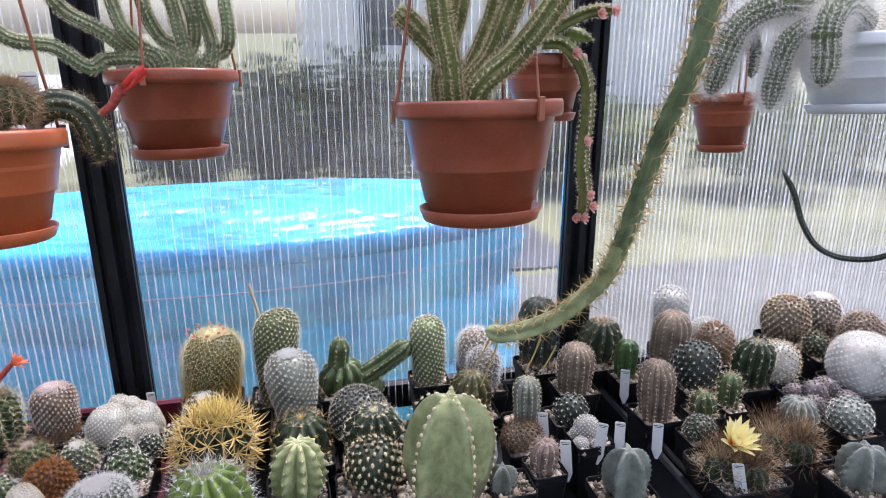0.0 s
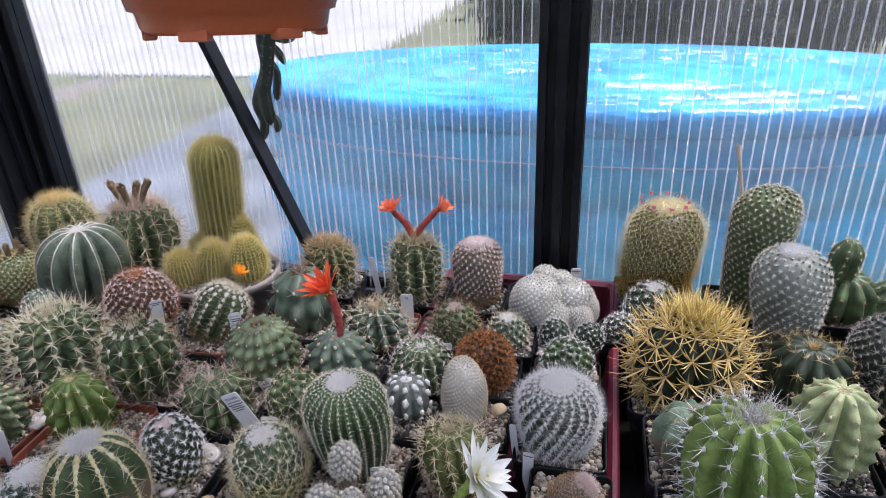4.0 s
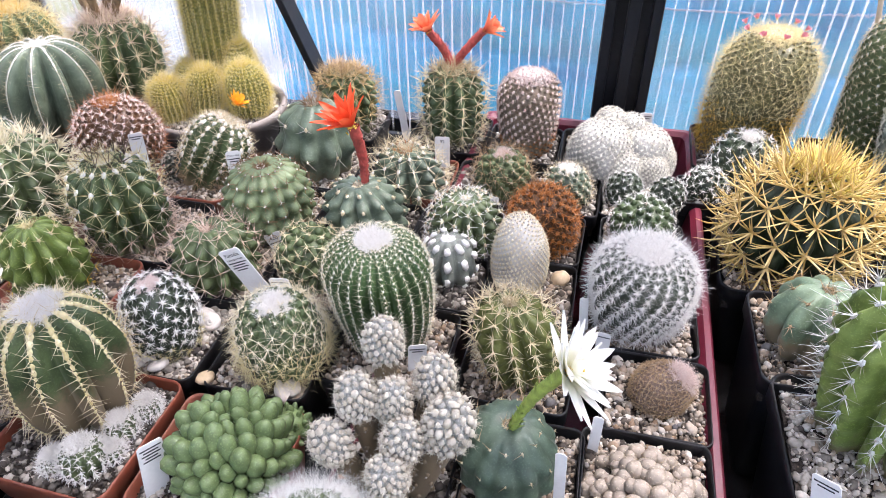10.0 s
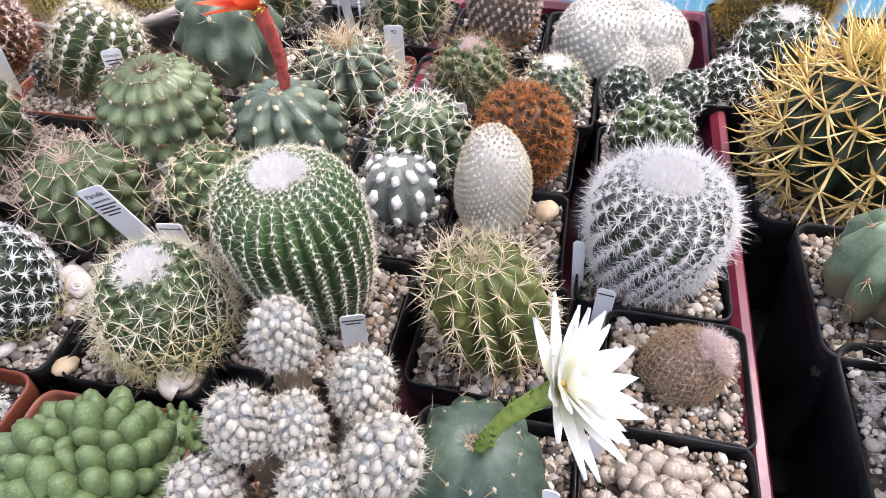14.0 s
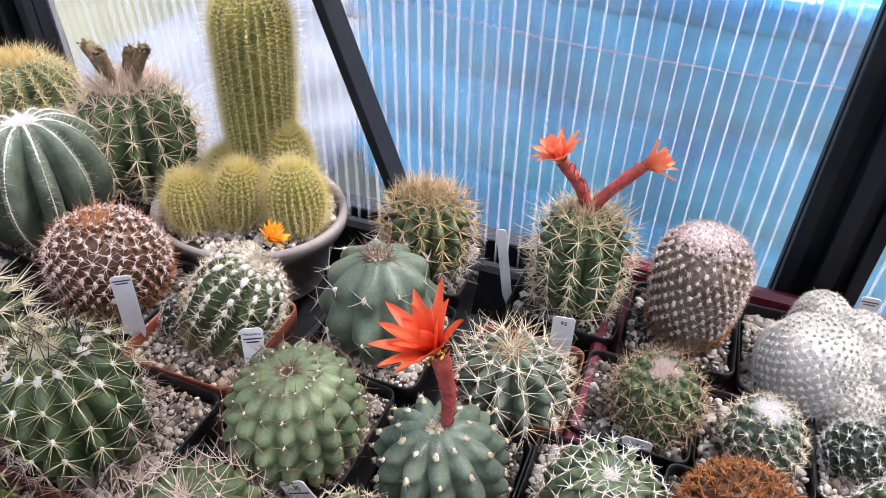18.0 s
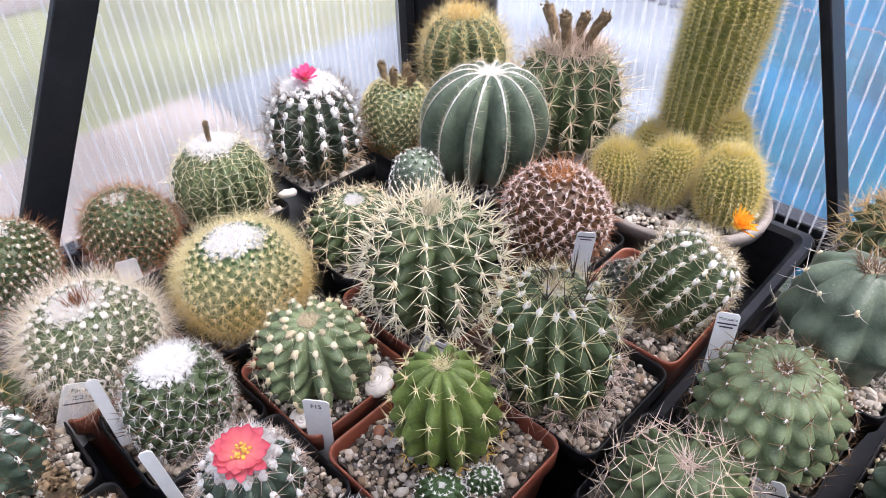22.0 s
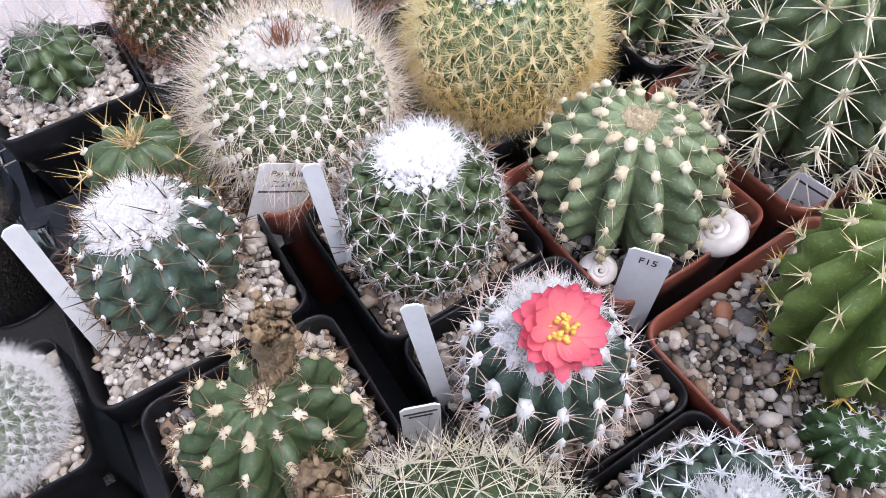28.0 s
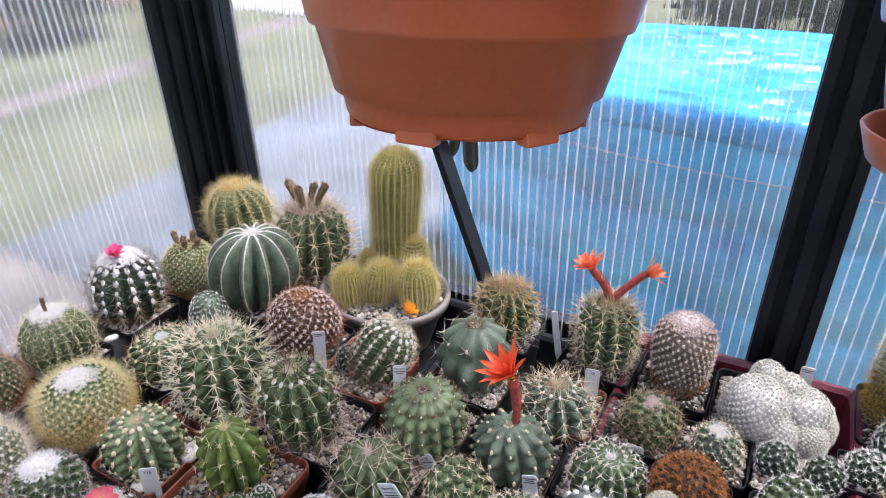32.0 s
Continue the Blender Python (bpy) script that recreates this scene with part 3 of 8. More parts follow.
for k, (px, py) in enumerate(((0.55, 4.6), (-0.35, 4.75), (0.1, 4.9), (-0.05, 4.2), (0.42, 4.9), (-0.7, 4.5))):
    o = thing("flower_pot", "terracotta garden pot on the paving", "flower pot", pose(px, py, 0.022), "garden pots")
    v, f = lofted(round_rings([(0.07, 0), (0.1, 0.17), (0.11, 0.17), (0.11, 0.2), (0.095, 0.2), (0.085, 0.16), (0.001, 0.16)], 20))
    child("bowl", mesh_from("bowl", v, f, TERRA), o)

# pale house and terrace wall in the distance
RENDERED = plain("pale_render", (0.82, 0.77, 0.68), 0.9, vary=0.12, scale=1.5, fine=40)


def house(x, y, z, w, d, h, turn):
    o = thing("house", "pale rendered house with windows across the garden", "house", pose(x, y, z, 0, 0, turn))
    bm = bmesh.new()
    box(bm, -w / 2, -d / 2, 0, w / 2, d / 2, h)
    part("wall", bm, RENDERED, o)
    bm = bmesh.new()
    vs = [bm.verts.new(q) for q in ((-w / 2 - 0.3, -d / 2 - 0.3, h + 0.003), (w / 2 + 0.3, -d / 2 - 0.3, h + 0.003), (w / 2 + 0.3, d / 2 + 0.3, h + 0.003), (-w / 2 - 0.3, d / 2 + 0.3, h + 0.003), (-w / 2, 0, h + 2), (w / 2, 0, h + 2))]
    for q in ((0, 1, 5, 4), (2, 3, 4, 5), (1, 2, 5), (3, 0, 4), (3, 2, 1, 0)):
        bm.faces.new([vs[i] for i in q])
    part("roof", bm, plain("roof_tile", (0.25, 0.13, 0.09), 0.8), o, "red-brown tiled roof")
    for i in range(3):
        wx = -w / 2 + w * (i + 0.5) / 3
        bm = bmesh.new()
        box(bm, wx - 0.5, -d / 2 - 0.04, 1.0, wx + 0.5, -d / 2 - 0.003, 2.3, 0.01)
        win = part("window", bm, WHITEPOT, o, "white framed window")
        bm = bmesh.new()
        box(bm, wx - 0.43, -d / 2 - 0.05, 1.07, wx + 0.43, -d / 2 - 0.042, 2.23)
        part("pane", bm, plain("window_glass", (0.05, 0.06, 0.07), 0.08), win)


house(5.2, 15.0, 0.0, 9.0, 6.0, 4.6, -8)
house(-15.0, 5.0, 0.0, 9.0, 7.0, 4.4, 80)
bm = bmesh.new()
box(bm, -6.6, -2.5, 0.0, -6.4, 5.5, 0.42, 0.01)
tagged(part("garden_wall", bm, plain("pinkish_stone", (0.45, 0.3, 0.25), 0.85, vary=0.25, scale=3)), "low pinkish stone garden wall", "wall", kind="structure")

# ---- greenhouse frame ----


def profile_post(x, y, z0, z1, along="x", name="post"):
    """An aluminium glazing bar: a broad face, a deep web and two raised lips."""
    o = thing(name, "black aluminium greenhouse glazing bar", "post", pose(x, y, 0, 0, 0, 0 if along == "x" else 90), "glazing bars", "structure")
    bm = bmesh.new()
    box(bm, -0.0275, -0.004, z0, 0.0275, 0.006, z1, 0.001)
    part("face", bm, FRAME, o)
    for sx in (-1, 1):
        bm = bmesh.new()
        box(bm, sx * 0.0215 - 0.005, -0.014, z0, sx * 0.0215 + 0.005, -0.0045, z1, 0.0012)
        part("lip", bm, FRAME, o)
    bm = bmesh.new()
    box(bm, -0.006, -0.022, z0, 0.006, -0.0045, z1, 0.001)
    part("web", bm, FRAME, o)
    return o


POSTS = [-0.2575, 0.463, 1.19, 1.9]
for x in POSTS:
    profile_post(x, WALL_Y, 0.02, EAVES)
for y in (0.30, -0.42):
    profile_post(WALL_X, y, 0.02, EAVES, "y")
# corner post: two bars that meet and a bright inner edge
corner = thing("corner_post", "black aluminium corner post of the greenhouse", "post", pose(WALL_X, WALL_Y, 0), "", "structure")
for q in ((-0.03, -0.05, 0.01, 0.02), (0.012, -0.005, 0.06, 0.02), (0.012, -0.03, 0.022, -0.006), (0.028, -0.02, 0.036, -0.006), (0.05, -0.016, 0.06, -0.006), (-0.012, -0.062, 0.004, -0.051)):
    bm = bmesh.new()
    box(bm, q[0], q[1], 0.02, q[2], q[3], EAVES, 0.0012)
    part("flange", bm, FRAME, corner)
for n, (a, b, w) in enumerate((((-0.49, 0.976, 0.53), (-0.865, 0.976, 1.57), 0.012), ((-0.99, 0.478, 0.66), (-0.99, 0.92, 1.48), 0.014))):
    d = Vector(b) - Vector(a)
    bm = bmesh.new()
    box(bm, -w, -0.004, 0, w, 0.004, d.length, 0.001)
    bx = d.to_track_quat("Z", "Y").to_matrix().to_4x4()
    o = part("wind_brace", bm, FRAME, None, at=Matrix.Translation(a) @ bx @ pose(0, 0, 0, 0, 0, 0 if n == 0 else 90))
    tagged(o, "flat black metal diagonal wind brace", "brace", kind="structure")


def rail(x0, y0, z0, x1, y1, z1):
    bm = bmesh.new()
    box(bm, x0, y0, z0, x1, y1, z1, 0.002)
    return tagged(part("rail", bm, FRAME), "black aluminium greenhouse rail", "rail", kind="structure")


for z in (0.03, 0.68, EAVES):
    rail(WALL_X + 0.062, WALL_Y + 0.008, z, EAST_X, WALL_Y + 0.03, z + 0.045)
    rail(WALL_X - 0.03, SOUTH_Y, z, WALL_X - 0.008, WALL_Y - 0.06, z + 0.045)
    rail(EAST_X, SOUTH_Y, z, EAST_X + 0.03, WALL_Y + 0.03, z + 0.045)
    rail(WALL_X, SOUTH_Y - 0.03, z, EAST_X, SOUTH_Y, z + 0.045)


def sheet(name, x0, y0, x1, y1, z0, z1, ribs=True, pitch=0.0085, at=None, matt=False):
    """One twin-wall panel with a clear slab and upright inner ribs."""
    o = thing(name, "clear ribbed twin-wall polycarbonate panel", "panel", at, "wall panels", "structure")
    length = math.hypot(x1 - x0, y1 - y0)
    turn = math.degrees(math.atan2(y1 - y0, x1 - x0))
    m = pose(x0, y0, 0, 0, 0, turn)
    bm = bmesh.new()
    box(bm, 0, 0, z0, length, 0.005, z1)
    pane = part("pane", bm, MATT if matt else POLY, o, at=m)
    pane.visible_shadow = False
    if ribs:
        n = int(length / pitch)
        k = np.arange(1, n)
        px = k * length / n
        w = 0.00055
        e = np.array([[-w, -0.0052], [w, -0.0052], [w, -0.0012], [-w, -0.0012]])
        lo = np.concatenate([px[:, None, None] + e[None, :, :1], np.broadcast_to(e[None, :, 1:], (n - 1, 4, 1)), np.full((n - 1, 4, 1), z0)], 2)
        hi = lo.copy()
        hi[..., 2] = z1
        v = np.concatenate([lo, hi], 1).reshape(-1, 3)
        q = np.array([[0, 1, 5, 4], [1, 2, 6, 5], [2, 3, 7, 6], [3, 0, 4, 7]])
        f = (q[None] + (np.arange(n - 1) * 8)[:, None, None]).reshape(-1, 4)
        r = child("ribs", mesh_from("ribs", v, f, RIB, False), o, at=m)
        r.visible_shadow = False
        tagged(r, kind="stuff")
    return o


xs = [WALL_X + 0.06] + [x for x in POSTS] + [EAST_X]
for i in range(len(xs) - 1):
    a, b = xs[i] + (0.026 if i else 0), xs[i + 1] - 0.026
    sheet("window_" + str(i + 1), a, WALL_Y + 0.0085, b, WALL_Y + 0.0085, 0.08, EAVES, pitch=(0.0102, 0.0115, 0.0085, 0.0085, 0.0085)[i])
ys = [SOUTH_Y, -0.42, 0.30, WALL_Y - 0.05]
for i in range(3):
    sheet("window_" + str(i + 6), WALL_X - 0.0085, ys[i] + 0.026, WALL_X - 0.0085, ys[i + 1] - (0.026 if i < 2 else 0), 0.08, EAVES, matt=True)
sheet("window_9", EAST_X + 0.01, SOUTH_Y, EAST_X + 0.01, WALL_Y, 0.08, EAVES, False)
sheet("window_10", WALL_X, SOUTH_Y - 0.02, EAST_X, SOUTH_Y - 0.02, 0.08, EAVES, False)
# pitched roof, out of view; its milky part weakens and spreads the sun
for i, (y0, y1) in enumerate(((SOUTH_Y - 0.03, (SOUTH_Y + WALL_Y) / 2), ((SOUTH_Y + WALL_Y) / 2, WALL_Y + 0.03))):
    rise = 0.55
    ang = math.degrees(math.atan2(rise, y1 - y0)) * (1 if i == 0 else -1)
    ln = math.hypot(rise, y1 - y0)
    o = thing("ceiling_panel", "unseen part-milky polycarbonate greenhouse roof slope", "roof", pose(WALL_X, y0, EAVES + 0.05 + (0 if i == 0 else rise), ang), "", "structure")
    bm = bmesh.new()
    box(bm, 0, 0, 0, EAST_X - WALL_X, ln, 0.006)
    part("pane", bm, ROOF, o)
    for x in [0.0] + [q - WALL_X for q in POSTS] + [EAST_X - WALL_X]:
        bm = bmesh.new()
        box(bm, x - 0.02, 0, -0.03, x + 0.02, ln, -0.003, 0.002)
        part("rafter", bm, FRAME, o)

# ---- bench and trays ----
TOP = 0.672
bench = thing("bench", "dark wooden slatted greenhouse bench along the wall", "bench", pose(0, 0, 0))
for k in range(9):
    y0 = 0.33 + 0.073 * k
    bm = bmesh.new()
    box(bm, WALL_X + 0.03, y0, TOP - 0.022, EAST_X - 0.02, y0 + 0.066, TOP, 0.002)
    part("slat", bm, BENCH, bench)
for x in (-0.9, -0.1, 0.8, 1.7):
    for y in (0.36, 0.93):
        bm = bmesh.new()
        box(bm, x - 0.025, y - 0.025, 0.021, x + 0.025, y + 0.025, TOP - 0.023, 0.003)
        part("leg", bm, BENCH, bench)


def tray(x0, y0, x1, y1, h, mat, label, flange=0.008):
    o = thing("plant_tray", label, "tray", pose((x0 + x1) / 2, (y0 + y1) / 2, TOP + 0.001), "trays on the bench")
    a, b = (x1 - x0) / 2, (y1 - y0) / 2
    rings = []
    for g, z in ((-0.012, 0), (-0.002, h - 0.006), (flange - 0.002, h - 0.006), (flange, h - 0.003), (flange - 0.002, h), (0.0, h), (-0.004, h - 0.004), (-0.014, 0.004)):
        c = rounded_square(1.0, 0.05, 4)
        rings.append(np.stack([c[:, 0] * (a + g), c[:, 1] * (b + g), np.full(len(c), z)], 1))
    v, f = lofted(rings)
    child("side", mesh_from("side", v, f, mat, False), o)
    bm = bmesh.new()
    box(bm, -a + 0.013, -b + 0.013, 0.001, a - 0.013, b - 0.013, 0.004)
    part("base", bm, mat, o)
    return o


tray(-0.895, 0.412, -0.588, 0.975, 0.062, TRAY, "long black plastic plant tray with a dusty rim")
tray(-0.57, 0.43, -0.402, 0.975, 0.05, TRAY, "black plastic plant tray between two others")
wine = tray(-0.39, 0.44, -0.184, 0.978, 0.088, BURGUNDY, "burgundy plastic plant tray with a moulded rim", 0.006)
for q in wine.children[0].data.vertices:
    if q.co.x < 0.08:
        q.co.z *= 0.55
rings = []
for x, y, low in ((0.1035, -0.166, 0.052), (0.111, -0.163, 0.052), (0.12, -0.165, 0.054), (0.127, -0.172, 0.056), (0.131, -0.184, 0.058), (0.133, -0.205, 0.06), (0.1335, -0.23, 0.06), (0.131, -0.247, 0.058), (0.125, -0.258, 0.056), (0.1035, -0.263, 0.052)):
    out = Vector((x - 0.098, (y + 0.215) * 0.6, 0)).normalized()
    rings.append(np.array([(x + out.x * d, y + out.y * d, z) for d, z in ((-0.0012, low), (0.0012, low), (0.0016, 0.078), (0.0034, 0.083), (0.0044, 0.087), (0.0032, 0.09), (-0.0022, 0.0895), (-0.003, 0.086), (-0.0014, 0.08))]))
v, f = lofted(rings)
child("grip", mesh_from("grip", v, f, BURGUNDY), wine, "bowed burgundy carrying grip")
tray(-0.985, 0.40, -0.91, 0.70, 0.055, TRAY, "narrow black plastic trough by the end wall")
for x0 in (0.21, 0.5, 0.79, 1.08):
    tray(x0, 0.5, x0 + 0.27, 0.965, 0.06, TRAY, "black plastic plant tray full of small pots")

# ---- potted cacti ----
RIM = 0.765                            # height of the pots' rims
POTS = {}


def square_pot(size, mat, height=0.088):
    key = (round(size, 3), mat.name, round(height, 3))
    if key not in POTS:
        hs, c = size / 2, size * 0.1
        rows = ((-0.16, -height), (-0.04, -0.015), (-0.034, -0.0145), (-0.006, -0.013), (0.0, -0.0015), (-0.004, 0.0), (-0.016, 0.0002), (-0.024, -0.002), (-0.08, -height * 0.35))
        rings = []
        for g, z in rows:
            p = rounded_square(hs * (1 + g * 1.6), c * (1 + g))
            rings.append(np.column_stack([p, np.full(len(p), z)]))
        v, f = lofted(rings)
        POTS[key] = mesh_from("pot", v, f, mat)
    return POTS[key]


def round_pot(r, mat, height=0.07, sx=1.0, sy=1.0):
    v, f = lofted(round_rings([(r * 0.7, -height), (r * 0.93, -0.014), (r, -0.013), (r * 1.02, -0.004), (r * 1.0, 0.0), (r * 0.94, -0.002), (r * 0.92, -0.008), (r * 0.86, -height * 0.4)], 40, sx, sy))
    return mesh_from("pot", v, f, mat)


OCTA = (np.array([[1, 0, 0], [-1, 0, 0], [0, 1, 0], [0, -1, 0], [0, 0, 1], [0, 0, -1]], dtype=float), np.array([[0, 2, 4], [2, 1, 4], [1, 3, 4], [3, 0, 4], [2, 0, 5], [1, 2, 5], [3, 1, 5], [0, 3, 5]]))


def pebbles(size, clear, offset, mat, rng, near=True, sx=1.0, sy=1.0, grain=0.0028, circle=False):
    """Gravel filling a pot of that size round a plant whose foot is clear metres wide."""
    area = size * size * sx * sy
    n = int(area / (grain * grain * 1.75))
    p = rng.uniform(-0.5, 0.5, (n, 2)) * size * 0.885 * np.array([sx, sy])
    keep = np.hypot(p[:, 0] - offset[0], p[:, 1] - offset[1]) > clear * 0.5
    if circle:
        keep &= np.hypot(p[:, 0] / sx, p[:, 1] / sy) < size * 0.46
    p = p[keep]
    s = grain * rng.lognormal(-0.14, 0.46, len(p)).clip(0.4, 2.3)
    mound = 0.003 * np.exp(-((p[:, 0] - offset[0]) ** 2 + (p[:, 1] - offset[1]) ** 2) / (0.03 ** 2))
    c = np.column_stack([p, -0.0062 + mound + rng.uniform(-0.0012, 0.0012, len(p)) - s * 0.2])
    v, f = blobs(c, s, rng, ICO1 if near else OCTA, 0.38, 0.85)
    return mesh_from("gravel", v, f, mat)


def outline(shape, r, h, n=46):
    """Half section of a stem, from its foot to its crown: widths and heights."""
    if shape in ("globe", "flat", "egg"):
        lo = {"globe": -60, "flat": -42, "egg": -58}[shape]
        a = np.radians(np.linspace(lo, 90, 160))
        w = r * np.cos(a).clip(0) ** (0.72 if shape == "flat" else 0.82)
        z = h * (np.sin(a) - math.sin(math.radians(lo))) / (1 - math.sin(math.radians(lo)))
        if shape == "egg":
            w *= 1.06 - 0.2 * z / h
    else:
        foot = {"column": 0.84, "club": 0.66, "barrel": 0.72}[shape]
        dome = min(r * (0.75 if shape == "barrel" else 0.95), h * 0.55)
        s = np.linspace(0, 1, 90)
        side = np.column_stack([r * (foot + (1 - foot) * np.sin(s * math.pi / 2) ** (1.6 if shape == "club" else 0.9)), s * (h - dome)])
        a = np.linspace(0, math.pi / 2, 70)[1:]
        top = np.column_stack([r * np.cos(a).clip(0) ** 0.8, h - dome + dome * np.sin(a)])
        w, z = np.concatenate([side, top]).T
    z = z - 0.1 * min(r, h) * np.exp(-((w / (0.22 * r)) ** 2))
    d = np.concatenate([[0], np.cumsum(np.hypot(np.diff(w), np.diff(z)))])
    u = np.linspace(0, d[-1], n)
    return np.interp(u, d, w), np.interp(u, d, z), d[-1]


def uneven(th, v, seed):
    """Slight lumps and slants of a grown body, as a factor on its width."""
    return 1 + 0.022 * np.sin(2 * th + seed) + 0.016 * np.sin(3 * th + 5 * v + 2.3 * seed) + 0.014 * np.sin(th + 9 * v + 1.7 * seed)


def stem_mesh(shape, r, h, ribs, dep, na, chin, twist, lean, mat, sharp=0.8, low=0.1, seed=0):
    w, z, _ = outline(shape, r, h, 12 if r < 0.006 else 22 if not ribs else 46)
    nu = max(54, ribs * 6) if ribs else 16 if r < 0.006 else 40
    a = np.linspace(0, 2 * np.pi, nu, endpoint=False)
    v = np.linspace(0, 1, len(w))
    th = a[None, :] + 0 * v[:, None]
    half = ribs * (th - twist * v[:, None]) / 2
    g = np.ones_like(th)
    if ribs:
        g = 1 - np.abs(np.sin(half)) ** sharp if sharp > 0.85 else np.abs(np.cos(half)) ** 0.85
    step = (0.965 - low) / max(1, na - 1)
    wave = 1 + chin * g * np.cos(2 * np.pi * (v[:, None] - low) / step) if ribs else 1.0
    rr = w[:, None] * (1 - dep * (1 - g)) * wave * uneven(th, v[:, None], seed)
    x, y, zz = rr * np.cos(th), rr * np.sin(th), z[:, None] + 0 * th
    t = (zz / h).clip(0) ** 1.5
    x, y = x + lean[0] * t, y + lean[1] * t
    rings = [np.stack([x[i], y[i], zz[i]], 1) for i in range(len(w))]
    vv, f = lofted(rings)
    return mesh_from("stem", vv, f, mat)


def sites(shape, r, h, ribs, na, twist, lean, rng, low=0.1, chin=0.0, seed=0):
    """Places of the spine cushions on a stem, with the outward and upward directions there."""
    w, z, ln = outline(shape, r, h, 90)
    dw, dz = np.gradient(w), np.gradient(z)
    if ribs:
        v = np.linspace(low, 0.965, na)
        k = np.arange(ribs)
        vv = (v[None, :] + 0 * k[:, None]).ravel()
        th = (2 * np.pi * k[:, None] / ribs + twist * v[None, :]).ravel()
    else:
        cum = np.concatenate([[0], np.cumsum((w[1:] + w[:-1]) / 2)])
        q = (np.arange(na) + 0.5) / na
        vv = np.interp(q * cum[-1] * 0.97 + 0.03 * cum[-1], cum, np.linspace(0, 1, 90))
        th = np.arange(na) * 2.399963 + twist
    s = np.linspace(0, 1, 90)
    W, Z, DW, DZ = (np.interp(vv, s, q) for q in (w, z, dw, dz))
    ln = np.hypot(DW, DZ) + 1e-9
    DW, DZ = DW / ln, DZ / ln
    out = np.stack([DZ * np.cos(th), DZ * np.sin(th), -DW], 1)
    up = np.stack([DW * np.cos(th), DW * np.sin(th), DZ], 1)
    t = (Z / h).clip(0) ** 1.5
    W = W * (1 + chin) * uneven(th, vv, seed)
    p = np.stack([W * np.cos(th) + lean[0] * t, W * np.sin(th) + lean[1] * t, Z], 1)
    return p, out, up, vv


def spines(p, out, up, count, length, tilt, width, rng, jitter=0.35, bend=0.0, scale=None):
    n = len(p)
    side = np.cross(out, up)
    a = 2 * np.pi * np.arange(count) / count
    a = a[None, :] + rng.uniform(0, 6.28, (n, 1)) * 0.3 + rng.normal(0, 0.38, (n, count))
    t = np.radians(tilt) + rng.normal(0, 0.26, (n, count))
    d = np.cos(t)[..., None] * (np.cos(a)[..., None] * up[:, None] + np.sin(a)[..., None] * side[:, None]) + np.sin(t)[..., None] * out[:, None]
    d = d.reshape(-1, 3)
    d /= np.linalg.norm(d, axis=1)[:, None]
    base = np.repeat(p, count, 0)
    ln = length * (1 + jitter * rng.uniform(-1, 1, n * count))
    if scale is not None:
        ln *= np.repeat(scale, count)
    return needles(base, d, ln, np.full(n * count, width), bend)


def pads(p, out, up, size, rng, long=1.25, thick=0.6, fluff=5):
    """Small felt cushions that lie on the skin, with a fringe of wool."""
    v0, f0 = ICO1 if len(p) and size.mean() > 0.0013 and len(p) < 330 else OCTA
    n, k = len(p), len(v0)
    side = np.cross(out, up)
    w = v0[None] * (1 + 0.25 * rng.uniform(-1, 1, (n, k, 1))) * size[:, None, None]
    v = p[:, None] + w[..., :1] * side[:, None] * 0.8 + w[..., 1:2] * up[:, None] * long + w[..., 2:] * out[:, None] * thick
    pieces = [(v.reshape(-1, 3), (f0[None] + (np.arange(n) * k)[:, None, None]).reshape(-1, 3))]
    if fluff:
        d = np.repeat(out, fluff, 0) * 0.7 + rng.normal(0, 0.6, (n * fluff, 3))
        d /= np.linalg.norm(d, axis=1)[:, None]
        pieces.append(needles(np.repeat(p, fluff, 0), d, np.repeat(size, fluff) * rng.uniform(1.2, 2.3, n * fluff), np.full(n * fluff, 0.00017)))
    return joined(pieces)


def joined(pieces):
    off, vs, fs = 0, [], []
    for v, f in pieces:
        vs.append(v)
        fs.append(f + off)
        off += len(v)
    return np.concatenate(vs), np.concatenate(fs)


